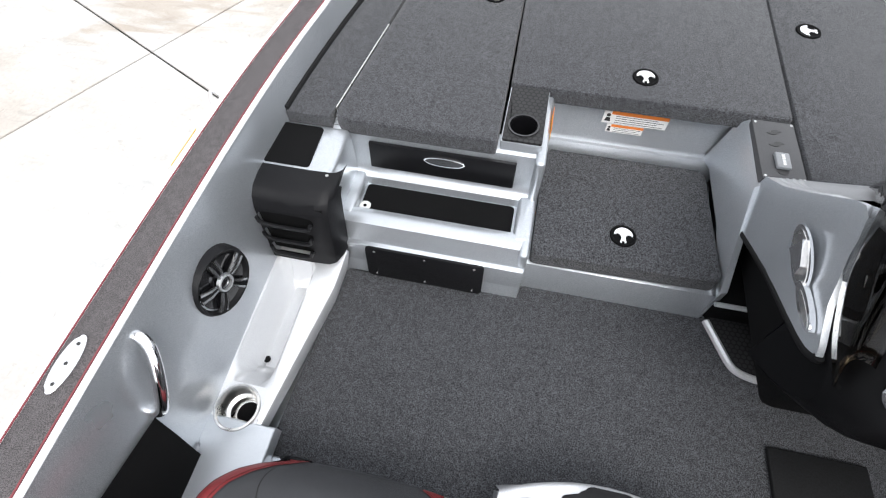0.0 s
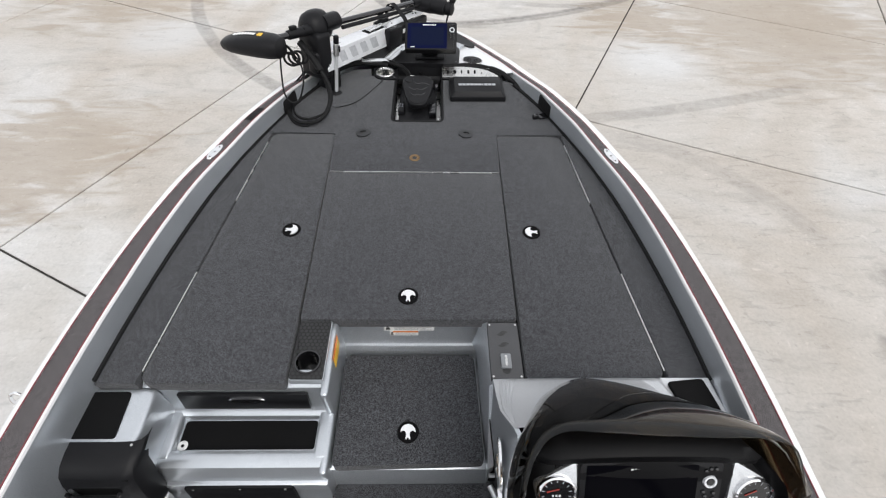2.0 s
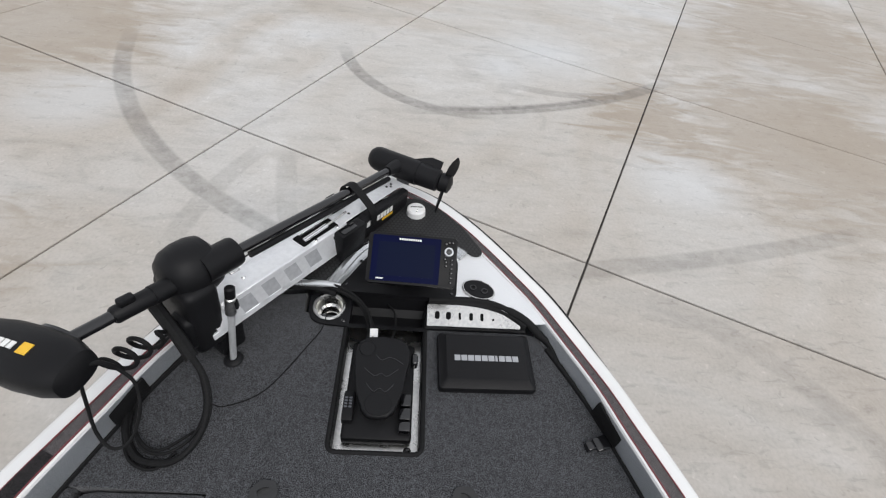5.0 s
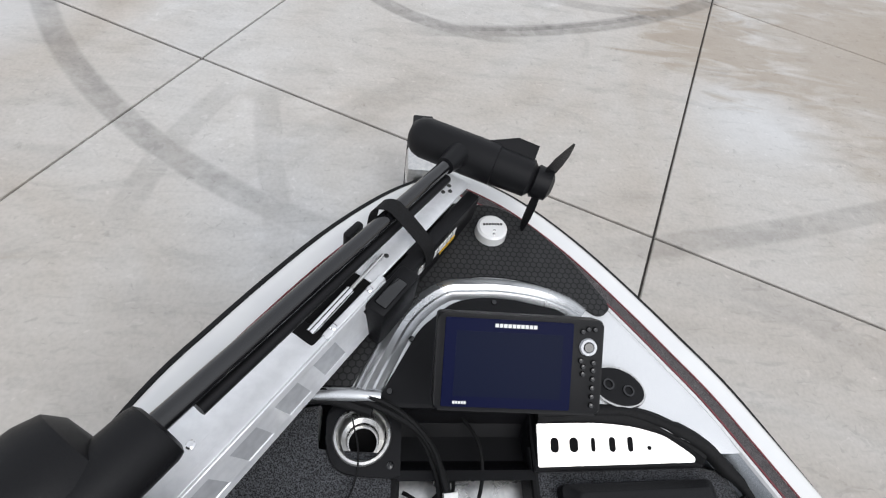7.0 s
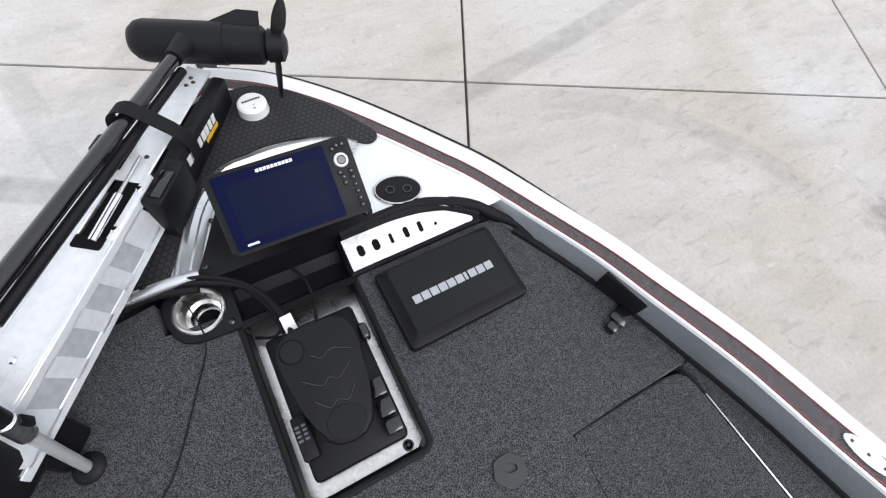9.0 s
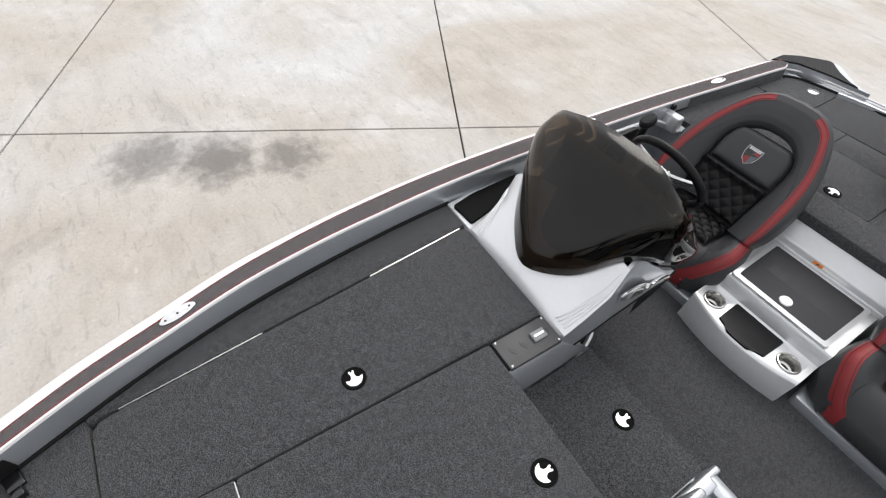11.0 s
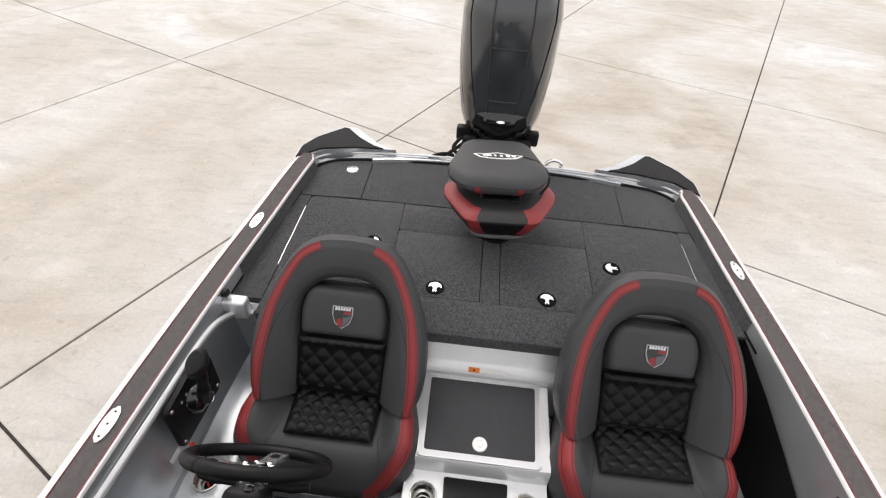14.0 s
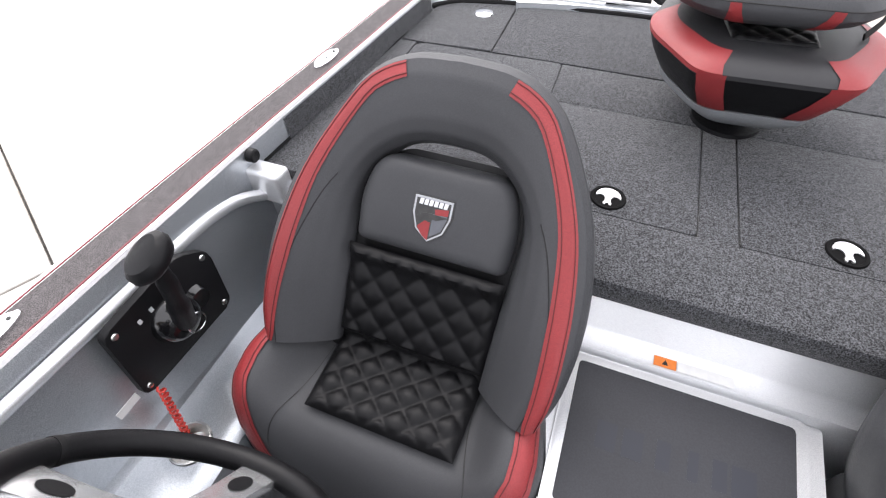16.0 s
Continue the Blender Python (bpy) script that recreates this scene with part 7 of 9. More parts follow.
def cushion_w(y):
    """Half the cushion's width at y."""
    for (ya, wa), (yb, wb) in zip(CUSHION_W, CUSHION_W[1:]):
        if y <= yb:
            t = max(0.0, (y - ya) / (yb - ya))
            return wa + (wb - wa) * t
    return CUSHION_W[-1][1]


def cushion_z(u, y):
    """The cushion's top at u, from 0 in the middle to 1 at its side."""
    au = abs(u)
    side = smooth((au - 0.52) / 0.26)
    back = min(1.0, max(0.0, (-0.785 - y) / 0.17))
    top = 1.212 + 0.078 * side * (back ** 0.7)
    top -= 0.095 * min(1.0, max(0.0, (au - 0.80) / 0.20)) ** 2.4
    top -= 0.120 * min(1.0, max(0.0, (y + 0.890) / 0.118)) ** 2.2
    return top


def bucket_seat(cx, flare, lean, label):
    s = thing("bucket_seat", label, "boat seat", (0, 0, 0), "bucket seats")
    # cushion
    bm = BM()
    us = [-1 + 2 * i / 44 for i in range(45)]
    ys = [-0.772, -0.774, -0.778, -0.785, -0.794, -0.806, -0.820, -0.836, -0.855, -0.875, -0.90, -0.93, -0.97, -1.02, -1.06, -1.10, -1.14]

    def on_cushion(u, y, lift=0.0):
        return V((u * cushion_w(y) * (flare if u > 0 else 1.0), y + 0.012 * (1 - u * u), cushion_z(u, y) + lift))

    loft(bm, [[on_cushion(u, y) for u in us] for y in ys])
    for sg in (1, -1):
        top = [on_cushion(sg, y) for y in ys]
        loft(bm, [top, [V((q.x * 0.985, q.y, 1.09)) for q in top], [V((q.x * 0.96, q.y, 1.02)) for q in top], [V((q.x * 0.915, q.y - 0.012, 0.992)) for q in top]])
    edge = [on_cushion(u, -0.772) for u in us]
    loft(bm, [edge, [V((q.x * 0.99, q.y + 0.004, 1.06)) for q in edge], [V((q.x * 0.96, q.y - 0.002, 1.01)) for q in edge], [V((q.x * 0.915, q.y - 0.016, 0.992)) for q in edge]])
    bmesh.ops.remove_doubles(bm, verts=bm.verts, dist=0.0005)
    part("seat", bm, VINYL, s, "dark grey vinyl seat cushion")
    bm = BM()
    quilt(bm, lambda u, v, z: V((u * (1.03 - 0.20 * v), -1.000 + v, 1.226 + z + 0.012)), 0.325, 0.235, 5, 4, 0.0085, 14)
    part("seat_insert", bm, VINYL_BLACK, s, "black diamond-quilted insert")
    for sg in (1, -1):
        bm = BM()
        rows = []
        for t in range(33):
            y = -0.7725 - 0.36 * t / 32
            mid = 0.86 - 0.03 * smooth((y + 0.88) / 0.10)
            w = (0.052 - 0.010 * (t / 32)) / cushion_w(y)
            rows.append([on_cushion(sg * (mid - w / 2 + w * j / 6), y, 0.0022) + V((0, 0.001, 0)) for j in range(7)])
        foot = [[V((q.x * f, q.y + d, z)) for q in rows[0]] for d, z, f in ((-0.0150, 0.996, 0.925), (0.0000, 1.012, 0.968), (0.0048, 1.06, 0.994))]
        loft(bm, foot + rows)
        part("seat_stripe", bm, VINYL_RED, s, "dark red stripe")
        for j in (1, 5):
            bm = BM()
            tube(bm, [r[j] + V((0, 0, 0.0006)) for r in rows], 0.0011, 5)
            part("seam", bm, SEAM_RED, s)
        bm = BM()
        line = [on_cushion(sg * u, y, 0.0004) for u, y in ((0.525, -1.09), (0.52, -1.02), (0.52, -0.96), (0.535, -0.92), (0.57, -0.88), (0.62, -0.845), (0.68, -0.812), (0.74, -0.785), (0.76, -0.7725))]
        tube(bm, spline(line, 4), 0.0012, 5)
        part("seam", bm, SEAM, s)
    # backrest arch
    m = 44
    bm = BM()
    rows = [[arch_point(k, j / m, 1) for j in range(m + 1)] for k in range(ARCH_N + 1)]
    rows += [[arch_point(k, j / m, -1) for j in range(m + 1)] for k in range(ARCH_N - 1, -1, -1)]
    loft(bm, rows, True, True)
    part("backrest", bm, VINYL, s, "dark grey arched backrest bolster")
    for sg in (1, -1):
        bm = BM()
        rows, last = [], 26
        for k in range(last + 1):
            f = k / last
            a0 = 0.330 + 0.120 * math.sin(math.pi * min(1.0, f * 1.15) / 1.15) ** 0.7
            w = 0.160 - 0.065 * f
            rows.append([arch_point(k, a0 - 0.022 + w * j / 6, sg, 0.0022) for j in range(7)])
        loft(bm, rows)
        part("back_stripe", bm, VINYL_RED, s, "dark red stripe")
        for j in (1, 5):
            bm = BM()
            tube(bm, [r[j] + SF * 0.0006 for r in rows], 0.0011, 5)
            part("seam", bm, SEAM_RED, s)
        bm = BM()
        tube(bm, [arch_point(k, 0.50 + 0.12 * (k / 15) ** 2 + 0.012 * k / 15, sg, 0.0003) for k in range(0, 17)], 0.0012, 5)
        part("seam", bm, SEAM, s)
    bm = BM()
    rows = []
    for k in range(6):
        h = -0.06 + 0.46 * k / 5
        rows.append([back_at(x, h, f) for x, f in ((-0.24, -0.02), (-0.20, -0.075), (0, -0.085), (0.20, -0.075), (0.24, -0.02), (0.20, -0.012), (-0.20, -0.012))])
    loft(bm, rows, True, True)
    part("back_shell", bm, VINYL_BLACK, s)
    bm = BM()
    quilt(bm, lambda u, v, z: back_at(u * (1.0 + 0.10 * v), 0.130 + v, 0.016 + z + 0.016 * smooth((v - 0.06) / 0.03)), 0.330, 0.205, 5, 3, 0.0080, 14)
    part("back_insert", bm, VINYL_BLACK, s, "black diamond-quilted insert")
    # head pad with badge
    bm = BM()
    out = corners([(-0.164, 0.240), (0.164, 0.240), (0.169, 0.345), (0.138, 0.428), (-0.138, 0.428), (-0.169, 0.345)], [0.02, 0.02, 0.04, 0.09, 0.09, 0.04], 6)
    rings = []
    for sc, f in ((0.97, -0.07), (1.0, -0.04), (0.99, -0.010), (0.965, 0.006), (0.925, 0.018), (0.87, 0.025), (0.79, 0.029), (0.66, 0.031)):
        rings.append([back_at(x * sc, 0.33 + (y - 0.33) * sc, f) for x, y in out])
    loft(bm, rings, True, True)
    part("head_pad", bm, VINYL, s, "dark grey head pad", 85)
    bmm = axes(back_at(0, 0.330, 0.0312), (-1, 0, 0), SU)
    bm = BM()
    bmm = bmm @ Matrix.Scale(1.15, 4)
    sh = [(-0.036, 0.032), (0.036, 0.032), (0.036, 0.0), (0.026, -0.029), (0.0, -0.048), (-0.026, -0.029), (-0.036, 0.0)]
    prism(bm, sh, 0, 0.0012, 0, 1, bmm)
    bd = part("badge", bm, LABEL_BLACK, s, "grey and red shield badge")
    bm = BM()
    prism(bm, [(x * 0.93, y * 0.93) for x, y in sh], 0.0010, 0.0016, 0, 1, bmm)
    part("badge_rim", bm, SILVER_PRINT, bd, "pale stitched rim")
    bm = BM()
    prism(bm, [(x * 0.84, y * 0.84 - 0.001) for x, y in sh], 0.0012, 0.0017, 0, 1, bmm)
    part("badge_field", bm, LABEL_BLACK, bd, "dark field")
    bm = BM()
    prism(bm, [(0.002, 0.004), (0.027, 0.006), (0.027, -0.002), (0.020, -0.023), (0.002, -0.036)], 0.0014, 0.0020, 0, 1, bmm)
    part("badge_field", bm, GREY_PRINT, bd)
    bm = BM()
    prism(bm, [(0.028, 0.016), (0.004, 0.012), (0.006, 0.003), (0.028, 0.005)], 0.0014, 0.0022, 0, 1, bmm)
    part("badge_field", bm, VINYL_RED, bd)
    bm = BM()
    prism(bm, [(0.0, -0.012), (0.0, -0.043), (-0.012, -0.035), (-0.022, -0.022), (-0.010, -0.010)], 0.0014, 0.0022, 0, 1, bmm)
    part("badge_field", bm, VINYL_RED, bd)
    for k in range(6):
        bm = BM()
        prism(bm, [(-0.029 + 0.0100 * k, 0.017), (-0.0215 + 0.0100 * k, 0.017), (-0.0200 + 0.0100 * k, 0.028), (-0.0275 + 0.0100 * k, 0.028)], 0.0016, 0.0026, 0, 1, bmm @ Matrix.Translation((0, 0.0015, 0)) @ Matrix.Diagonal((0.86, 0.86, 1, 1)))
        part("badge_bar", bm, LETTER, bd)
    bm = BM()
    prism(bm, [(-0.030, -0.006), (-0.010, 0.004), (0.030, 0.002), (0.010, -0.006)], 0.0018, 0.0027, 0, 1, bmm)
    part("badge_mark", bm, LABEL_BLACK, bd)
    # rear lip of the slot
    bm = BM()
    prism(bm, corners([(-0.172, 0.36), (0.172, 0.36), (0.125, 0.440), (-0.125, 0.440)], 0.05, 5), 0.062, 0.085, 0.006, 2, axes(SO, (1, 0, 0), SU))
    part("slot_lip", bm, VINYL_DARK, s, "grey lip behind the slot")
    for ob in s.children_recursive:
        for v in ob.data.vertices:
            v.co.y += lean * max(0.0, v.co.z - 1.22)
    s.matrix_world = pose(cx, 0, 0)
    # moulded base under the cushion
    bm = BM()
    prism(bm, corners([(cx - 0.30, -1.2), (cx - 0.30, -0.762), (cx + 0.30, -0.762), (cx + 0.30, -1.2)], 0.02, 3), 0.93, 0.998, 0.012, 2)
    part("seat_base", bm, FLAKE, boat, "silver moulded seat base")
    return s


bucket_seat(0.555, 1.09, 0.0, "dark grey vinyl bucket seat with red stripes at the helm")
bucket_seat(-0.590, 1.0, 0.05, "dark grey vinyl bucket seat with red stripes for the passenger")
vent = thing("bilge_vent", "round black plastic vent below the passenger seat", "vent")
VM = axes((-0.800, -0.762, 0.958), (1, 0, 0), (0, -0.10, 1))
bm = BM()
revolve(bm, [(0.0, -0.012), (0.036, -0.010), (0.040, 0.006), (0.050, 0.008), (0.056, -0.004)], 28, VM)
part("bezel", bm, BLACK, vent)
for k in range(5):
    bm = BM()
    rbox(bm, (-0.034, -0.027 + 0.012 * k, -0.008), (0.034, -0.021 + 0.012 * k, 0.002), 0.001, 1, VM)
    part("slat", bm, BLACK, vent)

# ---- folded pedestal seat on the aft deck ----


def wedge(fy, fh, wy, wh, by, bh, z, r=0.05):
    """A six-cornered ring: half widths fh in front, wh at the widest and bh behind."""
    return [V((x, y, z)) for x, y in corners([(-fh, fy), (fh, fy), (wh, wy), (bh, by), (-bh, by), (-wh, wy)], [r * 0.8, r * 0.8, r * 1.4, r * 1.2, r * 1.2, r * 1.4], 6)]


def along(ring, sg, s0, s1, n):
    """Points of a ring by the way from the middle of its front edge towards one side."""
    k = len(ring)
    if sg > 0:
        line = [V((0, ring[6].y, ring[6].z))] + ring[7:28]
    else:
        line = [V((0, ring[6].y, ring[6].z))] + [ring[i % k] for i in range(6, -16, -1)]
    out, need, run, i = [], [s0 + (s1 - s0) * j / n for j in range(n + 1)], 0.0, 0
    for q in need:
        while i < len(line) - 2 and run + (line[i + 1] - line[i]).length < q:
            run += (line[i + 1] - line[i]).length
            i += 1
        d = (line[i + 1] - line[i]).length
        out.append(line[i].lerp(line[i + 1], min(1.0, max(0.0, (q - run) / max(d, 1e-6)))))
    return out


ps = thing("pedestal_seat", "folded grey and red pedestal seat on the aft deck", "boat seat", (0.0, -1.93, AFT))
m1 = pose(-0.004, -1.93, 0, 0, 0, 4)
LOW = [wedge(0.166, 0.105, 0.0, 0.200, -0.20, 0.17, 1.530), wedge(0.178, 0.118, 0.0, 0.216, -0.21, 0.18, 1.539), wedge(0.200, 0.140, 0.005, 0.248, -0.215, 0.19, 1.585), wedge(0.216, 0.155, 0.010, 0.268, -0.22, 0.20, 1.628)]
TOPS = [LOW[-1], wedge(0.216, 0.155, 0.010, 0.269, -0.22, 0.20, 1.638), wedge(0.200, 0.146, 0.008, 0.256, -0.21, 0.19, 1.651), wedge(0.150, 0.118, 0.002, 0.215, -0.18, 0.16, 1.661), wedge(0.110, 0.095, 0.0, 0.170, -0.15, 0.13, 1.662), wedge(0.06, 0.06, 0.0, 0.10, -0.10, 0.09, 1.660)]
bm = BM()
loft(bm, LOW, True, True, m1)
part("cushion_band", bm, VINYL_BLACK, ps, "black vinyl lower band of the cushion")
bm = BM()
g = loft(bm, TOPS, True, False, m1)
bm.faces.new(g[-1])
part("cushion", bm, VINYL_DARK, ps, "charcoal vinyl cushion top")
bm = BM()
quilt(bm, lambda u, v, z: m1 @ V((u * (1.0 - 0.8 * v), 0.01 + v, 1.6655 + z)), 0.20, 0.17, 4, 3, 0.004, 10)
part("seat_insert", bm, VINYL_BLACK, ps, "black diamond-quilted insert")
for sg in (1, -1):
    bm = BM()
    rows = []
    for ring in LOW + TOPS[1:2]:
        fh = max(abs(q.x) for q in ring if q.y > max(p.y for p in ring) - 0.001)
        rows.append([q + V((0, 0.0016, 0)) + V((q.x, q.y, 0)).normalized() * 0.0012 for q in along(ring, sg, fh - 0.030, fh + 0.030, 6)])
    loft(bm, rows, False, False, m1)
    part("side_panel", bm, VINYL_RED, ps, "dark red front panel")
    bm = BM()
    rows = []
    for i, ring in enumerate(TOPS[:4]):
        fh = max(abs(q.x) for q in ring if q.y > max(p.y for p in ring) - 0.001)
        rows.append([q + V((0, 0, 0.0016)) + V((q.x, q.y, 0)).normalized() * 0.0012 for q in along(ring, sg, fh - 0.030 + 0.010 * i, fh + 0.33 - 0.02 * i, 18)])
    loft(bm, rows, False, False, m1)
    part("side_panel", bm, VINYL_RED, ps, "dark red side panel")
m2 = pose(0.016, -1.93, 0.014, 0, 0, 4)
BACK = [wedge(0.092, 0.10, 0.02, 0.185, -0.24, 0.11, 1.682, 0.06), wedge(0.108, 0.12, 0.02, 0.218, -0.262, 0.135, 1.694, 0.06), wedge(0.118, 0.145, 0.018, 0.238, -0.275, 0.150, 1.714, 0.06), wedge(0.116, 0.150, 0.016, 0.240, -0.278, 0.152, 1.732, 0.06), wedge(0.100, 0.142, 0.010, 0.228, -0.268, 0.146, 1.752, 0.06), wedge(0.070, 0.120, 0.0, 0.195, -0.240, 0.126, 1.764, 0.06), wedge(0.03, 0.08, -0.02, 0.12, -0.19, 0.08, 1.770, 0.04)]
bm = BM()
loft(bm, BACK, True, True, m2)
part("folded_back", bm, VINYL, ps, "grey vinyl backrest folded down")
bm = BM()
tube(bm, [m2 @ (q + V((q.x, q.y, 0)).normalized() * 0.0006) for q in BACK[3]], 0.0014, 5, True)
part("seam", bm, SEAM, ps)
for sg in (1, -1):
    bm = BM()
    rows = [[q + V((0, 0.0014, 0)) for q in along(ring, sg, s0, s1, 3)] for ring, s0, s1 in ((BACK[0], 0.060, 0.100), (BACK[1], 0.068, 0.104), (BACK[2], 0.080, 0.106), (BACK[3], 0.086, 0.108))]
    loft(bm, rows, False, False, m2)
    part("tab", bm, VINYL_RED, ps, "dark red tab")
b2 = m2 @ pose(0, -0.085, 1.7680)
bm = BM()
prism(bm, corners([(-0.118, -0.016), (-0.085, 0.014), (-0.03, 0.022), (0.03, 0.022), (0.085, 0.014), (0.118, -0.016), (0.06, -0.018), (0, -0.034), (-0.06, -0.018)], 0.010, 4), 0.0, 0.0035, 0.001, 1, b2)
bd = part("badge_plate", bm, LABEL_WHITE, ps, "oval pale badge plate")
bm = BM()
prism(bm, corners([(-0.102, -0.012), (-0.078, 0.008), (-0.028, 0.015), (0.028, 0.015), (0.078, 0.008), (0.102, -0.012), (0.055, -0.011), (0, -0.025), (-0.055, -0.011)], 0.008, 3), 0.003, 0.0045, 0, 1, b2)
part("badge_field", bm, LABEL_BLACK, bd)
bm = BM()
for k, w in enumerate((0.030, 0.016, 0.010, 0.014, 0.022, 0.022)):
    x0 = 0.072 - 0.0265 * k
    prism(bm, [(x0 - w * 0.85, -0.010), (x0, -0.010), (x0 - 0.003, 0.005), (x0 - w * 0.85 - 0.003, 0.005)], 0.0043, 0.0055, 0, 1, b2)
part("badge_shape", bm, LABEL_WHITE, bd, "white brand shape")
bm = BM()
tube(bm, spline([m2 @ V((-0.115, -0.095, 1.768)), m2 @ V((-0.185, -0.075, 1.758)), m2 @ V((-0.232, -0.045, 1.722)), m2 @ V((-0.240, -0.02, 1.68)), m2 @ V((-0.20, 0.03, 1.655))], 5), 0.010, 8, flat=0.25)
part("strap", bm, RUBBER, ps, "black hold-down strap")
bm = BM()
loft(bm, [wedge(0.10, 0.06, 0.0, 0.12, -0.12, 0.10, 1.470), wedge(0.140, 0.075, 0.0, 0.165, -0.18, 0.15, 1.482), wedge(0.172, 0.110, 0.0, 0.206, -0.20, 0.175, 1.515), wedge(0.178, 0.116, 0.0, 0.212, -0.21, 0.18, 1.534)], True, True, m1)
part("seat_pan", bm, PAN_GREY, ps, "pale grey moulded seat pan")
bm = BM()
revolve(bm, [(0.09, 0.0), (0.088, 0.010), (0.045, 0.016), (0.036, 0.03), (0.036, 0.058), (0.06, 0.064)], 28, pose(-0.01, -1.93, AFT))
part("pedestal", bm, BLACK, ps, "short black pedestal")

# ---- outboard engine ----
eng = thing("outboard_engine", "large dark grey outboard engine on the transom", "outboard engine", (0, -2.9, GROUND))
COWL_SIDE = material("cowl_bronze", (0.075, 0.070, 0.066), 0.22, 0.5, (0.065, 0.060, 0.056), 600, 0.05, 3, 0, None, 0.8, rough_var=0.04)
SECT = [(1.50, 0.165, 0.17, -2.860), (1.56, 0.215, 0.215, -2.880), (1.64, 0.240, 0.245, -2.900), (1.76, 0.256, 0.275, -2.925), (1.90, 0.267, 0.300, -2.945), (2.05, 0.270, 0.318, -2.960), (2.18, 0.268, 0.318, -2.960), (2.30, 0.245, 0.295, -2.955), (2.38, 0.200, 0.245, -2.950), (2.42, 0.120, 0.15, -2.95)]


def cowl_point(k, a, grow=0.0):
    z, w, d, yc = SECT[k]
    c, s = math.cos(a), math.sin(a)
    c, s = math.copysign(abs(c) ** 0.72, c), math.copysign(abs(s) ** 0.72, s)
    return V((0.004 + (w + grow) * c, yc + (d + grow) * s, z))


bm = BM()
loft(bm, [[cowl_point(k, 2 * math.pi * i / 40) for i in range(40)] for k in range(len(SECT))], True, True)
part("cowl", bm, COWL, eng, "glossy dark blue-grey cowl")
for sg in (1, -1):
    bm = BM()
    rows = []
    for k in range(1, len(SECT) - 2):
        inner = 0.30 + 0.75 * (k / (len(SECT) - 2))
        rows.append([cowl_point(k, math.pi / 2 - sg * (inner + (2.6 - inner) * j / 12), 0.004) for j in range(13)])
    loft(bm, rows)
    sd = part("side_panel", bm, COWL_SIDE, eng, "bronze-grey side panel")
    # bars of the maker's name on the side
    for k, (row, mat) in enumerate(((0.0, LETTER), (1.0, RED_CORD))):
        for j in range(7):
            bm = BM()
            pts = []
            for da, dk in ((0, 0), (0.035, 0), (0.035, 0.42), (0, 0.42)):
                a = math.pi / 2 - sg * (1.02 + 0.05 * j + 0.10 * row + da)
                kk = 2.4 + 0.38 * j - row * 0.9 + dk
                i0 = int(kk)
                p = cowl_point(i0, a, 0.006).lerp(cowl_point(min(i0 + 1, len(SECT) - 1), a, 0.006), kk - i0)
                pts.append(bm.verts.new(p))
            bm.faces.new(pts)
            part("brand_bar", bm, GREY_PRINT if mat is LETTER else VINYL_RED, sd)
for da in (-0.30, 0.30):
    bm = BM()
    tube(bm, [cowl_point(k, math.pi / 2 + da * (0.55 + 0.45 * k / 8), 0.0) for k in range(1, len(SECT) - 1)], 0.0050, 6)
    part("seam", bm, LABEL_BLACK, eng, "dark panel seam")
for k in (3, 5):
    bm = BM()
    tube(bm, [cowl_point(k, math.pi / 2 + 0.30 * t * (0.55 + 0.45 * k / 8), 0.0) for t in (-1, -0.5, 0, 0.5, 1)], 0.0046, 6)
    part("seam", bm, LABEL_BLACK, eng)
bm = BM()
loft(bm, [[(0.004 + x * q, y - 1.3 * (x * q) ** 2, z + 0.05 * abs(x * q) / 0.15 * (q > 1)) for x in (-0.12, -0.10, -0.07, -0.035, 0, 0.035, 0.07, 0.10, 0.12)] for y, z, q in ((-2.69, 1.715, 0.45), (-2.650, 1.690, 0.72), (-2.624, 1.635, 1.20), (-2.622, 1.565, 1.35), (-2.68, 1.50, 1.10))])
part("chin", bm, BLACK_GLOSS, eng, "gloss black cowl latch housing")
bm = BM()
prism(bm, disc(0, 0, 0.024, 0.008), 0, 0.002, 0, 1, axes((0.0, -2.6265, 1.650), (-1, 0, 0), (0, -0.4, 0.9)))
part("badge", bm, CHROME, eng, "small silver badge")
for sg in (1, -1):
    bm = BM()
    rbox(bm, (0.004 + sg * 0.16 - 0.05, -2.80, 1.36), (0.004 + sg * 0.16 + 0.05, -2.66, 1.52), 0.025, 3)
    rbox(bm, (0.004 + sg * 0.21 - 0.04, -2.76, 1.47), (0.004 + sg * 0.21 + 0.04, -2.70, 1.56), 0.015, 2)
    part("cowl_bracket", bm, BLACK, eng, "black lower bracket")
bm = BM()
rbox(bm, (-0.12, -2.85, 1.0), (0.12, -2.56, 1.40), 0.03, 3)
rbox(bm, (-0.12, -2.85, 1.30), (0.12, -2.655, 1.50), 0.03, 3)
rbox(bm, (-0.09, -3.05, 0.45), (0.09, -2.80, 1.50), 0.04, 3)
rbox(bm, (-0.05, -3.12, 0.30), (0.05, -2.80, 0.50), 0.02, 2)
tube(bm, [V((0, -3.2, 0.40)), V((0, -2.75, 0.40)), V((0, -2.68, 0.40))], [0.04, 0.055, 0.01], 18)
part("midsection", bm, BLACK, eng, "black midsection and mount")
for pts in ([(0.20, -2.56, 1.44), (0.26, -2.60, 1.47), (0.22, -2.68, 1.50), (0.16, -2.74, 1.50)], [(0.34, -2.54, 1.43), (0.28, -2.58, 1.45), (0.20, -2.66, 1.48)], [(0.40, -2.53, 1.43), (0.32, -2.56, 1.45), (0.25, -2.57, 1.44)]):
    cord(eng, "hose", pts, 0.011, RUBBER, "black rigging hose")
bm = BM()
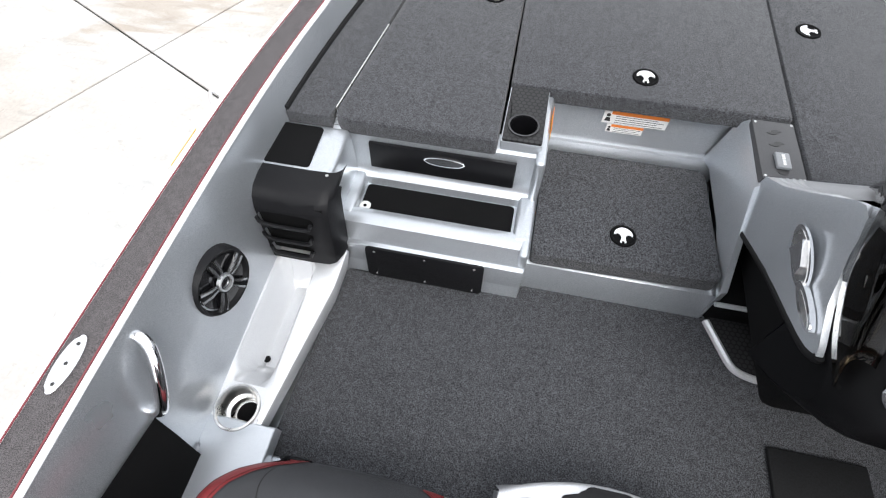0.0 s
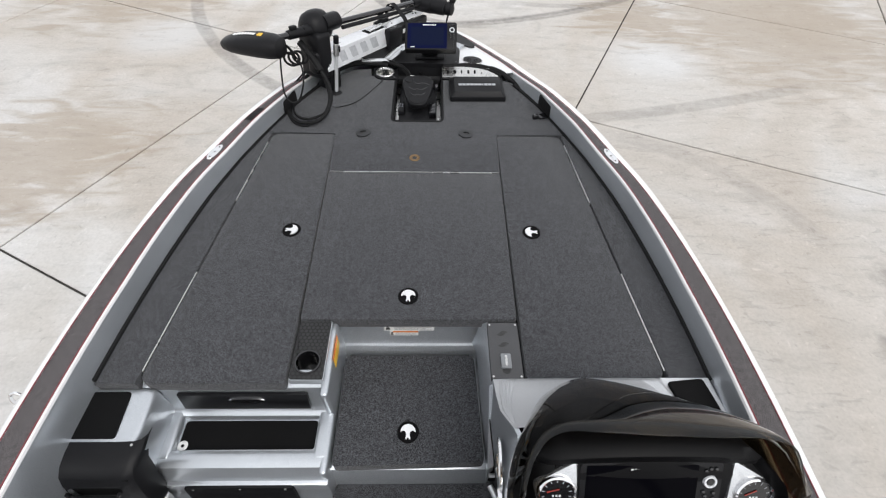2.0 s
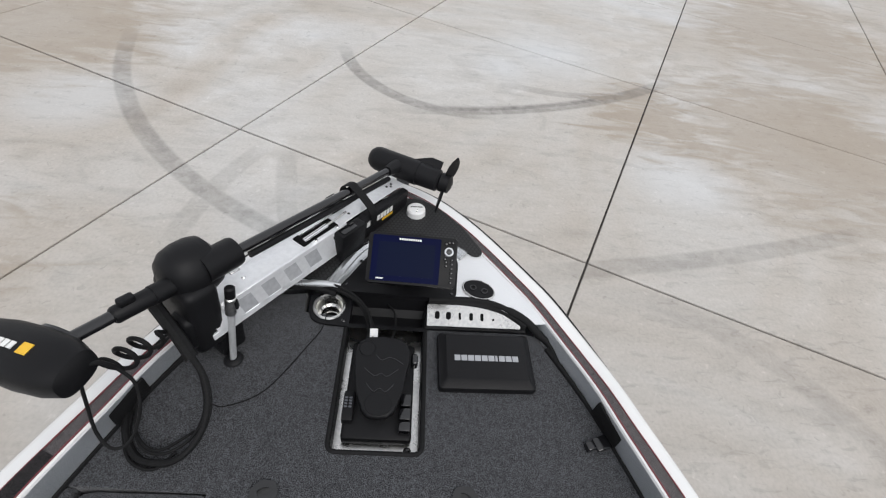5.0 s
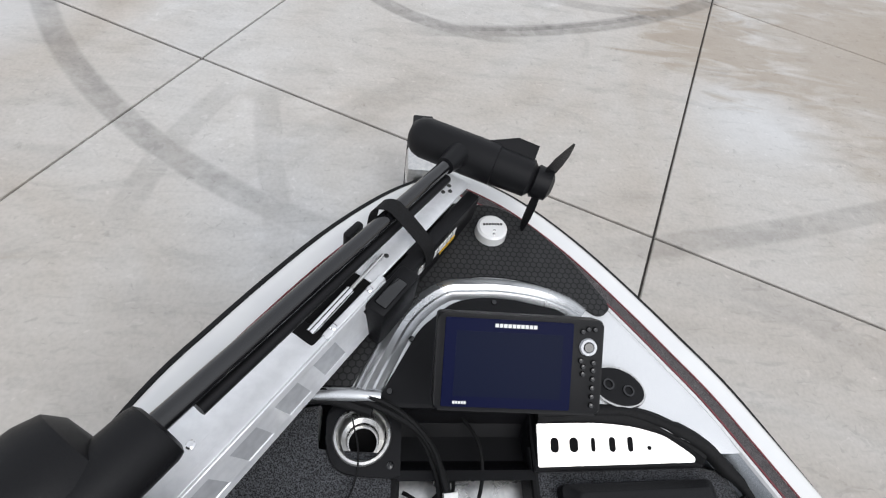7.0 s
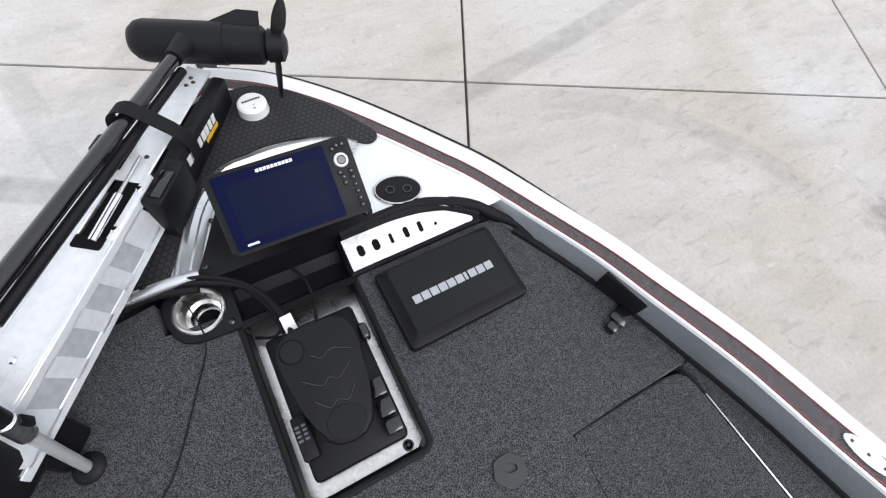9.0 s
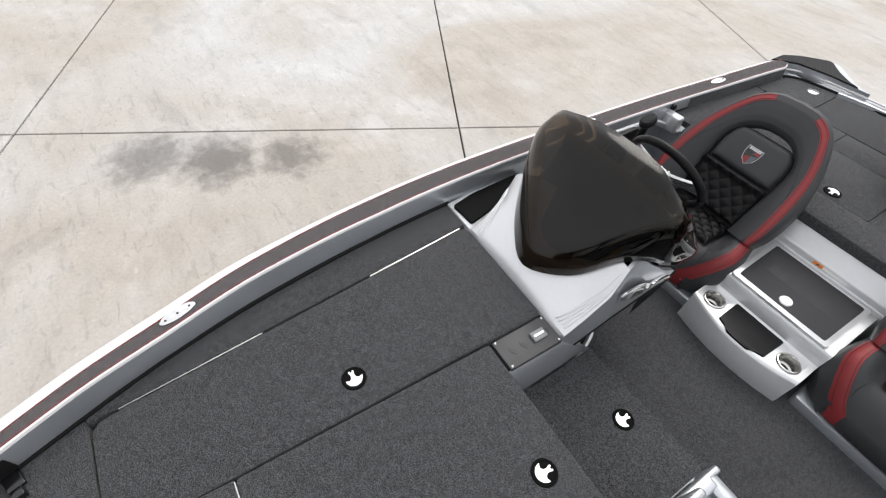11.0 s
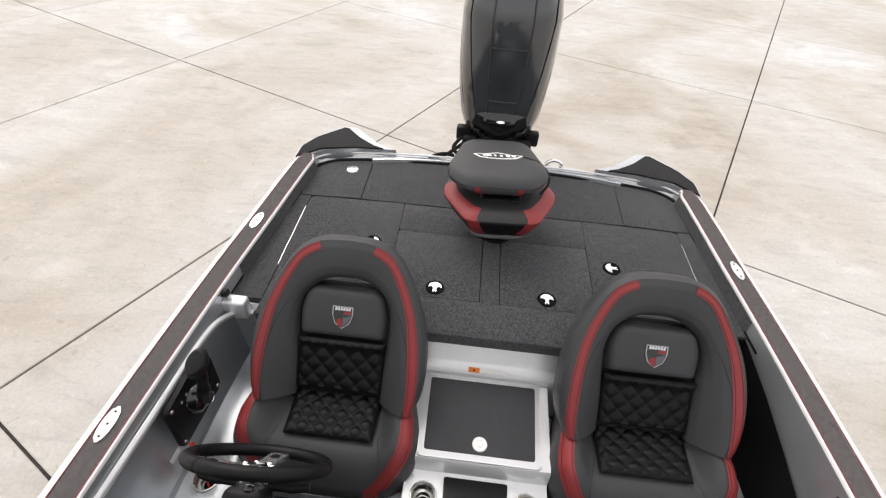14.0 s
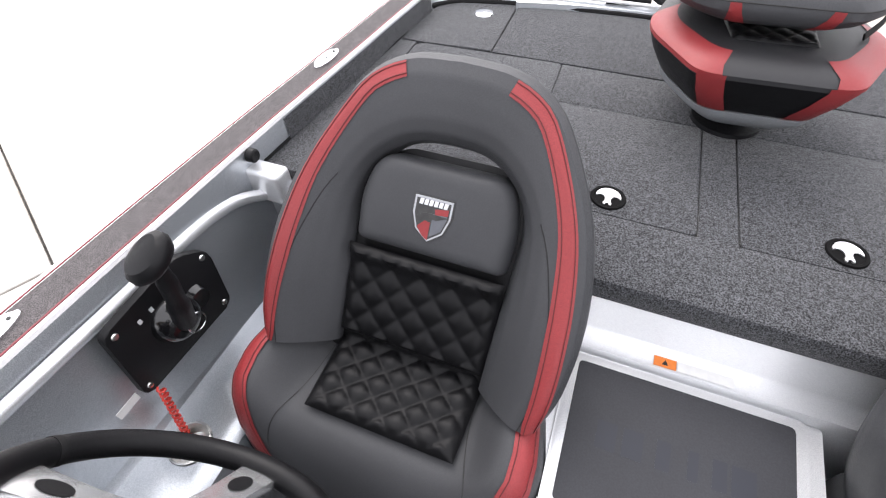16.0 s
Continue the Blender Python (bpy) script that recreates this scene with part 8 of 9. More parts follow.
tube(bm, spline([(-0.30, -2.54, AFT + 0.02), (-0.30, -2.545, AFT + 0.055), (-0.34, -2.55, AFT + 0.072), (-0.38, -2.55, AFT + 0.055), (-0.385, -2.545, AFT + 0.015)], 5), 0.011, 10)
part("stern_eye", bm, CHROME, boat, "bent chrome stern handle")
bm = BM()
tube(bm, spline([(-0.30, -2.53, AFT + 0.015), (-0.26, -2.53, AFT + 0.03), (-0.22, -2.53, AFT + 0.03)], 5), 0.008, 10)
part("stern_eye", bm, CHROME, boat)

# ---- helm console ----
con = thing("helm_console", "silver helm console with black dash and smoked windshield", "console", (0.65, -0.2, FLOOR))
# pale top moulding
bm = BM()
TOPX = (0.0, 0.10, 0.22, 0.36, 0.5, 0.64, 0.78, 0.88, 0.95, 1.0)


def top_row(y, x0, x1, zs):
    return [(x0 + (x1 - x0) * t, y, z) for t, z in zip(TOPX, zs)]


rows = [
    top_row(0.150, 0.312, 0.915, [1.352] * 10),
    top_row(0.144, 0.312, 0.912, [1.376, 1.380, 1.382, 1.384, 1.386, 1.386, 1.386, 1.384, 1.382, 1.376]),
    top_row(0.120, 0.311, 0.912, [1.392, 1.402, 1.410, 1.418, 1.422, 1.420, 1.412, 1.404, 1.398, 1.385]),
    top_row(0.060, 0.309, 0.920, [1.435, 1.446, 1.460, 1.470, 1.476, 1.474, 1.460, 1.446, 1.434, 1.405]),
    top_row(-0.020, 0.306, 0.945, [1.510, 1.512, 1.530, 1.545, 1.555, 1.552, 1.530, 1.505, 1.480, 1.42]),
    top_row(-0.100, 0.328, 0.985, [1.590, 1.600, 1.610, 1.635, 1.650, 1.648, 1.620, 1.585, 1.545, 1.44]),
]
loft(bm, rows)
part("top_moulding", bm, FLAKE_LIGHT, con, "pale silver console moulding")


def on_top(u, v):
    i = min(int(v), len(rows) - 2)
    j = max(k for k in range(9) if TOPX[k] <= u)
    f = (u - TOPX[j]) / (TOPX[j + 1] - TOPX[j])
    a = V(rows[i][j]).lerp(V(rows[i][j + 1]), f)
    return a.lerp(V(rows[i + 1][j]).lerp(V(rows[i + 1][j + 1]), f), v - i)


# swept ridges moulded along both shoulders
for end in (0, 1):
    for k in range(1, 5):
        bm = BM()
        path = []
        for t in range(11):
            v = 1.4 + 3.5 * t / 10
            u = 0.012 + 0.040 * k * (1 - v / 5.0)
            path.append(on_top(1 - u if end else u, v) - V((0, 0, 0.0015)))
        tube(bm, path, [0.0005] + [0.0055] * 9 + [0.0005], 8)
        part("ridge", bm, FLAKE_LIGHT, con)
# port side panel
bm = BM()
side = [(0.150, 1.355), (0.147, 1.23), (0.135, 1.202), (0.115, 1.203), (-0.115, 1.311), (-0.33, 1.393), (-0.385, 1.428), (-0.390, 1.442), (-0.375, 1.455), (-0.30, 1.500), (-0.215, 1.562), (-0.165, 1.603), (-0.125, 1.606), (-0.10, 1.590), (-0.02, 1.510), (0.06, 1.435), (0.12, 1.392), (0.144, 1.376)]


def side_x(y, z):
    return 0.312 - 0.035 * max(0, 0.15 - y) + 0.35 * max(0.0, z - 1.52)


outer = [V((side_x(y, z) + 0.0, y, z)) for y, z in side]
inner = [V((side_x(y, z) + 0.014, y, z)) for y, z in side]
loft(bm, [outer, inner], True, True)
side_panel = part("side_panel", bm, FLAKE, con, "silver side panel")
bm = BM()
tube(bm, spline([V((side_x(y, z) + 0.007, y, z)) for y, z in side[1:8]], 3), 0.011, 10)
part("edge_bead", bm, RUBBER, con, "black edge bead")
# oval recessed pull and chrome lever on the side panel
SM = axes((side_x(-0.150, 0) - 0.001, -0.163, 1.457), (-0.035, -1.0, -0.15), (0, 0.15, 1))
flip = 1 if (SM.to_3x3() @ V((0, 0, 1))).x < 0 else -1
bm = BM()
prism(bm, disc(0, 0, 0.080, 0.034), 0, 0.006 * flip, 0, 1, SM)
lv = part("pull_rim", bm, CHROME, con, "oval chrome pull")
bm = BM()
prism(bm, disc(0, 0, 0.070, 0.026), 0.0055 * flip, 0.0072 * flip, 0, 1, SM)
part("pull_cup", bm, STEEL, lv)
bm = BM()
prism(bm, [(-0.03, -0.024), (0.04, -0.010), (0.03, 0.010), (-0.03, 0.024)], 0.007 * flip, 0.014 * flip, 0, 1, SM)
part("pull_flap", bm, CHROME, lv)
SM2 = axes((side_x(-0.275, 0) - 0.002, -0.283, 1.449), (-0.035, -1.0, 0.02), (0, 0.15, 1))
bm = BM()
prism(bm, disc(0, 0, 0.062, 0.017), 0, 0.012 * flip, 0, 1, SM2)
part("lever", bm, CHROME, con, "chrome lever")
bm = BM()
prism(bm, disc(0.006, 0, 0.046, 0.008), 0.0118 * flip, 0.0125 * flip, 0, 1, SM2)
part("lever_inlay", bm, STEEL, con)
# foot well below
bm = BM()
prism(bm, corners([(0.335, -0.10), (0.40, -0.24), (0.46, -0.255), (0.98, -0.255), (1.0, 0.10), (0.33, 0.10)], [0.01, 0.06, 0.03, 0.0, 0, 0], 4), 0.93, 0.957, 0.002, 1)
part("foot_mat", bm, HEXMAT, boat, "black hexagon-pattern foot mat")
bm = BM()
rim = corners([(0.325, -0.10), (0.392, -0.252), (0.46, -0.268), (0.98, -0.268)], [0, 0.07, 0.03, 0], 5)
tube(bm, [V((x, y, 0.955)) for x, y in rim], 0.012, 8)
part("foot_rim", bm, FLAKE_LIGHT, boat, "pale silver rim of the foot well")
bm = BM()
rbox(bm, (0.33, 0.09, 0.93), (1.05, 0.13, 1.36), 0.004)
part("foot_wall", bm, BLACK_MATT, boat, "black wall of the foot well")
bm = BM()
rbox(bm, (0.315, -0.085, 0.95), (0.50, 0.10, 1.05), 0.006)
part("foot_block", bm, BLACK_MATT, boat, "black carpeted block in the foot well")
bm = BM()
tube(bm, [V((0.500, -0.085, 1.052)), V((0.50, 0.09, 1.052))], 0.008, 8)
tube(bm, [V((0.31, -0.088, 1.052)), V((0.50, -0.088, 1.052))], 0.008, 8)
part("block_trim", bm, FLAKE_LIGHT, boat, "pale silver trim")
# flat black slab stands for the dark shade under the wheel
bm = BM()
rbox(bm, (0.46, -0.63, FLOOR - 0.004), (0.72, -0.45, FLOOR + 0.016), 0.01, 2)
part("floor_shade", bm, RUBBER, boat, "black slab standing for shade on the floor")
# black dash body
bm = BM()
DASH = [(-0.135, 1.765), (-0.175, 1.800), (-0.215, 1.806), (-0.238, 1.795), (-0.243, 1.775), (-0.240, 1.760), (-0.262, 1.735), (-0.345, 1.590), (-0.362, 1.575), (-0.420, 1.560), (-0.505, 1.520), (-0.540, 1.490), (-0.550, 1.450), (-0.530, 1.400), (-0.470, 1.33), (-0.38, 1.26)]
rows = []
for i in range(29):
    t = i / 28
    x = 0.310 + 0.690 * t
    e = min(t, 1 - t) / 0.13
    ins = 0.0 if e >= 1 else (1 - math.sqrt(max(0, 1 - (1 - e) ** 2))) * 0.085
    arch = 0.035 * math.sin(math.pi * min(1, max(0, t)))
    far = min(-0.245 + (x - 0.31) * 0.9, -0.325 + (1.0 - x) * 1.2)
    rows.append([V((0.31 + (x - 0.31) * (1 - 0.085 * smooth((z - 1.50) / 0.18)), min(y + ins * 1.1, far), z - ins * 0.75 + (arch - 0.035) * (1 if z > 1.74 else 0.3))) for y, z in DASH])
loft(bm, rows)
part("dash", bm, DASH_BLACK, con, "black moulded dash")
for end, dx in ((rows[0], 0.001), (rows[-1], -0.001)):
    bm = BM()
    bm.faces.new([bm.verts.new((p.x + dx, p.y, p.z)) for p in end])
    part("dash_side", bm, DASH_BLACK, con)
bm = BM()
rbox(bm, (0.36, -0.40, 1.10), (0.96, 0.08, 1.36), 0.03, 2)
part("dash_core", bm, BLACK_MATT, con)
DM = axes((0.622, -0.283, 1.672), (1, 0, 0.0), (0, 0.61, 0.79))
bm = BM()
prism(bm, corners([(-0.205, -0.110), (0.205, -0.110), (0.195, 0.105), (-0.195, 0.105)], 0.02, 3), -0.03, 0.004, 0.006, 2, DM)
part("unit_bay", bm, BLACK_GLOSS, con, "gloss black bay")
display_unit("fish_finder", "black fish finder with dark screen set in the dash", DM @ pose(0, 0, 0.018), 0.345, 0.188, SCREEN_BLACK, SCREEN_BLACK)


def gauge(u, v, r, mark):
    g = thing("gauge", "round dash gauge with chrome bezel and dark face", "gauge", (0, 0, 0), "dash gauges")
    m = DM @ pose(u, v, 0.020)
    bm = BM()
    revolve(bm, [(r * 0.86, 0.002), (r * 0.90, 0.009), (r * 0.97, 0.011), (r * 1.05, 0.008), (r * 1.08, -0.03)], 40, m)
    part("bezel", bm, CHROME, g)
    bm = BM()
    revolve(bm, [(0, 0.003), (r * 0.88, 0.003)], 32, m)
    part("face", bm, BLACK_GLOSS, g)
    for k in range(11):
        bm = BM()
        rbox(bm, (r * 0.66, -r * 0.018, 0.0032), (r * 0.80, r * 0.018, 0.0038), 0, 1, m @ pose(0, 0, 0, 0, 0, 220 - 26 * k))
        part("tick", bm, SILVER_PRINT, g)
    for k in range(3):
        bm = BM()
        rbox(bm, (-r * 0.24 + r * 0.18 * k, -r * 0.18, 0.0032), (-r * 0.14 + r * 0.18 * k, -r * 0.07, 0.0038), 0, 1, m)
        part("print_bar", bm, LETTER, g)
    bm = BM()
    rbox(bm, (-r * 0.12, -r * 0.03, 0.004), (r * 0.55, r * 0.03, 0.0052), 0, 1, m @ pose(0, r * 0.25, 0, 0, 0, mark))
    part("needle", bm, RED_MARK, g, "red needle")
    bm = BM()
    rbox(bm, (-r * 0.16, -r * 0.53, 0.0032), (r * 0.16, -r * 0.47, 0.0040), 0, 1, m @ pose(0, 0, 0, 0, 0, -10))
    part("red_mark", bm, RED_MARK, g)
    return g


gauge(-0.228, 0.014, 0.046, 195)
gauge(-0.216, -0.093, 0.029, 170)
gauge(0.253, 0.005, 0.046, 205)
gauge(0.230, -0.098, 0.029, 190)


def hull2(pts):
    """Convex outline of plane points."""
    pts = sorted(set(pts))

    def half(seq):
        h = []
        for p in seq:
            while len(h) > 1 and (h[-1][0] - h[-2][0]) * (p[1] - h[-2][1]) - (h[-1][1] - h[-2][1]) * (p[0] - h[-2][0]) <= 0:
                h.pop()
            h.append(p)
        return h[:-1]

    return half(pts) + half(pts[::-1])


for sg, (gu, gv), (lu, lv), tip in ((-1, (-0.228, 0.014), (-0.216, -0.093), (-0.180, 0.100)), (1, (0.253, 0.005), (0.230, -0.098), (0.197, 0.097))):
    pl = DM @ pose(0, 0, 0.004)
    bm = BM()
    prism(bm, hull2(disc(gu, gv, 0.050, 0.050, 28) + [tip, (tip[0], 0.085), (sg * 0.186 + (0.004 if sg > 0 else 0), -0.030)]), -0.02, 0.016, 0.005, 2, pl)
    part("accent", bm, ACCENT, con, "silver gauge pod")
    bm = BM()
    prism(bm, hull2(disc(lu, lv, 0.032, 0.032, 24) + [(lu + sg * 0.048, lv + 0.045), (lu + sg * 0.044, lv + 0.046)]), -0.03, 0.015, 0.004, 2, pl)
    part("accent", bm, ACCENT, con, "silver gauge pod")
    # oval switch plates
    om = axes((0.628 + sg * 0.218, -0.484, 1.536), (1, 0, 0), (0, 0.84, 0.50))
    bm = BM()
    prism(bm, disc(0, 0, 0.088, 0.050), 0, 0.011, 0.003, 2, om)
    pl2 = part("switch_rim", bm, CHROME, con, "oval chrome rim")
    bm = BM()
    prism(bm, disc(0, 0, 0.0865, 0.0485), 0.009, 0.0125, 0.001, 1, om)
    part("switch_plate", bm, SCREEN_BLACK, pl2)
    for k in (-0.035, 0.0, 0.035):
        bm = BM()
        revolve(bm, [(0, 0.022), (0.006, 0.021), (0.011, 0.014), (0.013, 0.013)], 14, om @ pose(k, 0.004, 0))
        part("switch_boot", bm, BLACK, pl2)
        bm = BM()
        tube(bm, [om @ V((k, 0.004, 0.020)), om @ V((k + 0.002, -0.012, 0.031))], [0.0030, 0.0052], 8)
        part("toggle", bm, CHROME, pl2, "chrome toggle")
bm = BM()
prism(bm, corners([(-0.115, -0.09), (0.115, -0.09), (0.085, 0.07), (-0.095, 0.07)], 0.01, 3), 0.0, 0.006, 0.002, 1, axes((0.62, -0.478, 1.534), (1, 0, 0), (0, 0.86, 0.45)))
part("column_bay", bm, BLACK_MATT, con, "matt black bay round the column")
bm = BM()
rbox(bm, (-0.005, 0.0, 0.0), (0.005, 0.026, 0.003), 0, 1, axes((0.580, -0.464, 1.556), (1, -0.3, 0), (-0.5, 0.86, 0.45)))
part("tag", bm, LABEL_ORANGE, con, "small orange tag")
for k in range(4):
    bm = BM()
    rbox(bm, (0.009 * k, 0.0, 0.0), (0.006 + 0.009 * k, 0.006, 0.001), 0, 1, axes((0.625, -0.492, 1.536), (1, 0, 0), (0, 0.86, 0.45)))
    part("print_bar", bm, LETTER, con)
# smoked windshield
BOT = spline([(0.300, -0.455, 1.462), (0.300, -0.365, 1.490), (0.303, -0.265, 1.545), (0.320, -0.185, 1.596), (0.374, -0.080, 1.590), (0.455, 0.035, 1.500), (0.605, 0.115, 1.445), (0.740, 0.060, 1.480), (0.865, -0.045, 1.525), (0.965, -0.160, 1.545), (1.035, -0.325, 1.560)], 4)
TOP = spline([(0.304, -0.450, 1.560), (0.305, -0.370, 1.662), (0.312, -0.290, 1.760), (0.338, -0.232, 1.826), (0.385, -0.208, 1.872), (0.460, -0.218, 1.902), (0.590, -0.226, 1.904), (0.720, -0.228, 1.896), (0.850, -0.222, 1.866), (0.940, -0.236, 1.815), (1.040, -0.290, 1.640)], 4)
bm = BM()
rows = []
for v in range(9):
    f = v / 8
    row = []
    for a, b in zip(BOT, TOP):
        p = a.lerp(b, f)
        w = math.sin(math.pi * f)
        row.append(p + V(((p.x - 0.63) * 0.06 * w, 0.020 * w, 0.030 * w)))
    rows.append(row)
loft(bm, rows)
ws = part("windshield", bm, SMOKE, con, "smoked brown acrylic windshield", 60)
sol = ws.modifiers.new("thick", "SOLIDIFY")
sol.thickness, sol.offset = 0.004, 0.0
# black hood under the screen
bm = BM()
rows = []
for v in range(7):
    f = v / 6
    row = []
    for a, b in zip(BOT, TOP):
        q = a.lerp(b, f * 0.70)
        w = math.sin(math.pi * f * 0.85)
        c = V((0.63, -0.26, q.z))
        row.append(q.lerp(c, 0.05 + 0.16 * f + 0.16 * smooth((q.x - 0.86) / 0.12)) + V((0, -0.010, -0.016 + 0.014 * w)))
    rows.append(row)
rows.append([p.lerp(V((0.63, -0.20, 1.775)), 0.5) for p in rows[-1]])
loft(bm, rows)
part("hood", bm, BLACK_PIT, con, "black hood under the windshield")
for k in (14, 18, 30, 35):
    bm = BM()
    revolve(bm, [(0, 0.008), (0.005, 0.006), (0.006, -0.004)], 12, Matrix.Translation(rows[0][k] + V((0, 0.004, 0.024))))
    part("screw", bm, BLACK_GLOSS, con)
# black pad outboard of the console
bm = BM()
pts = corners([(0.925, 0.128), (1.052, 0.140), (1.075, 0.02), (1.092, -0.25), (1.06, -0.25), (1.0, -0.12), (0.955, 0.0)], [0.012, 0.012, 0.03, 0.0, 0, 0.03, 0.03], 3)
prism(bm, pts, 1.375, 1.392, 0.002, 1)
part("block_pad", bm, BLACK_MATT, boat, "flat black pad beside the console")
bm = BM()
prism(bm, [(0.905, 0.150), (1.085, 0.150), (1.10, 0.0), (1.10, -0.40), (0.99, -0.40), (0.95, -0.05)], 1.30, 1.378, 0.006, 2)
part("side_block", bm, FLAKE_LIGHT, boat, "pale silver side moulding")
bm = BM()
rbox(bm, (0.95, -0.42, 0.94), (1.09, -0.30, 1.32), 0.01)
part("side_block", bm, FLAKE, boat)

# ---- steering wheel ----
wheel = thing("steering_wheel", "black padded steering wheel with silver spokes", "steering wheel", (0, 0, 0))
WM = axes((0.620, -0.632, 1.596), (1, 0, 0), (0, 0.52, 0.86))
bm = BM()
tube(bm, [WM @ V((0.178 * math.cos(a), 0.178 * math.sin(a), 0)) for a in [2 * math.pi * i / 48 for i in range(48)]], 0.0175, 14, True)
part("rim", bm, VINYL_BLACK, wheel)
for a, wide in ((20, 0.034), (160, 0.034), (270, 0.030)):
    bm = BM()
    m = WM @ pose(0, 0, 0, 0, 0, a)
    prism(bm, corners([(0.015, -wide), (0.080, -wide * 0.72), (0.168, -wide * 0.95), (0.172, wide * 0.95), (0.080, wide * 0.72), (0.015, wide)], [0, 0.03, 0, 0, 0.03, 0], 4), -0.030, -0.018, 0.003, 2, m @ pose(0, 0, 0, 0, -6, 0))
    part("spoke", bm, ACCENT, wheel, "brushed silver spoke")
    bm = BM()
    prism(bm, disc(0.120, 0.0, 0.020, 0.013, 18), -0.0185, -0.0165, 0, 1, m @ pose(0, 0, 0, 0, -6, 0))
    part("spoke_hole", bm, BLACK, wheel, "dark spoke opening")
for a in (60, 120, 180, 0):
    bm = BM()
    tube(bm, [WM @ V((0.178 * math.cos(b), 0.178 * math.sin(b), 0)) for b in [radians(a - 1.5), radians(a + 1.5)]], 0.0182, 14)
    part("seam", bm, RUBBER, wheel)
bm = BM()
revolve(bm, [(0, -0.010), (0.044, -0.011), (0.050, -0.016), (0.052, -0.04), (0.045, -0.06)], 36, WM)
part("hub", bm, CHROME, wheel, "silver hub")
for k in range(6):
    bm = BM()
    revolve(bm, [(0, 0.006), (0.006, 0.005), (0.009, 0.0)], 12, WM @ pose(0.036 * math.cos(k * 1.047), 0.036 * math.sin(k * 1.047), -0.011))
    part("bolt", bm, CHROME, wheel)
bm = BM()
revolve(bm, [(0, -0.007), (0.022, -0.0075), (0.025, -0.010)], 24, WM)
part("hub_cap", bm, BLACK_GLOSS, wheel, "black hub cap")
bm = BM()
prism(bm, [(-0.012, -0.009), (0.012, -0.009), (0.004, 0.010), (-0.004, 0.010)], -0.0075, -0.0062, 0, 1, WM)
part("hub_mark", bm, LETTER, wheel)
bm = BM()
tube(bm, [WM @ V((0, 0, -0.03)), WM @ V((0, 0.005, -0.07)), WM @ V((0, 0.01, -0.16)), WM @ V((0, 0.012, -0.20))], [0.040, 0.045, 0.052, 0.055], 20)
part("column", bm, BLACK, wheel, "black steering column")
bm = BM()
CM = axes((0.618, -0.520, 1.560), (1, 0, 0), (0, 0.52, 0.86))
rbox(bm, (-0.052, -0.045, -0.050), (0.052, 0.062, 0.060), 0.022, 3, CM)
shroud = part("column_shroud", bm, BLACK, wheel, "black clamshell shroud of the column")
bm = BM()
for k in range(3):
    rbox(bm, (-0.022 + 0.004 * k, 0.0615, 0.030 - 0.010 * k), (0.020 - 0.003 * k, 0.0628, 0.034 - 0.010 * k), 0, 1, CM)
part("print_bar", bm, LETTER, shroud)
bm = BM()
revolve(bm, [(0, 0.012), (0.010, 0.011), (0.013, 0.0)], 18, CM @ pose(-0.012, 0.045, 0.058))
part("tilt_button", bm, BLACK_GLOSS, shroud)
kill = thing("kill_switch", "dark red round stop switch on the dash", "switch")
KM = axes((0.725, -0.500, 1.545), (1, 0, 0), (0, 0.84, 0.50))
bm = BM()
revolve(bm, [(0.0, 0.020), (0.016, 0.018), (0.022, 0.010), (0.024, 0.0)], 24, KM)
part("knob", bm, RED_MARK, kill)
bm = BM()
revolve(bm, [(0.022, 0.006), (0.030, 0.005), (0.033, 0.0)], 24, KM)
part("collar", bm, BLACK_GLOSS, kill)
for sg in (1, -1):
    bm = BM()
    tube(bm, spline([WM @ V((sg * 0.03, 0.0, -0.06)), WM @ V((sg * 0.10, 0.008, -0.055)), WM @ V((sg * 0.15, 0.012, -0.045))], 4), [0.010] * 4 + [0.013] * 4 + [0.009], 10)
    part("column_lever", bm, BLACK, wheel, "black column lever")

# ---- throttle box on the starboard wall ----
thr = thing("throttle_control", "black throttle control with lever on the side wall", "throttle")
TM = axes((1.042, -0.918, 1.332), (0, -1, 0.02), (0.06, 0, 1))
if (TM.to_3x3() @ V((0, 0, 1))).x > 0:
    TM = axes((1.042, -0.918, 1.332), (0, 1, -0.02), (0.06, 0, 1))
bm = BM()
prism(bm, corners([(-0.143, -0.090), (0.120, -0.108), (0.145, 0.055), (0.08, 0.106), (-0.115, 0.098)], 0.02, 4), -0.005, 0.014, 0.004, 2, TM)
plate = part("plate", bm, BLACK, thr, "black mounting plate")
for x, y in ((-0.124, -0.072), (0.104, -0.088), (0.124, 0.053), (-0.098, 0.080)):
    bm = BM()
    revolve(bm, [(0, 0.004), (0.006, 0.003), (0.0075, 0)], 12, TM @ pose(x, y, 0.014))
    part("screw", bm, STEEL, plate)
bm = BM()
revolve(bm, [(0, 0.050), (0.035, 0.048), (0.046, 0.040), (0.054, 0.014)], 30, TM @ pose(0.0, 0.0, 0.0))
part("hub", bm, BLACK_GLOSS, thr, "gloss black hub")
bm = BM()
revolve(bm, [(0, 0.030), (0.022, 0.028), (0.030, 0.014)], 24, TM @ pose(0.062, -0.01, 0.0))
part("hub", bm, BLACK_GLOSS, thr)
bm = BM()
tube(bm, spline([TM @ V((0.0, 0.0, 0.045)), TM @ V((0.004, 0.07, 0.068)), TM @ V((0.008, 0.150, 0.090)), TM @ V((0.008, 0.212, 0.100))], 5), [0.022] * 6 + [0.018] * 5 + [0.016] * 5, 14)
part("lever", bm, BLACK, thr, "black throttle lever")
bm = BM()
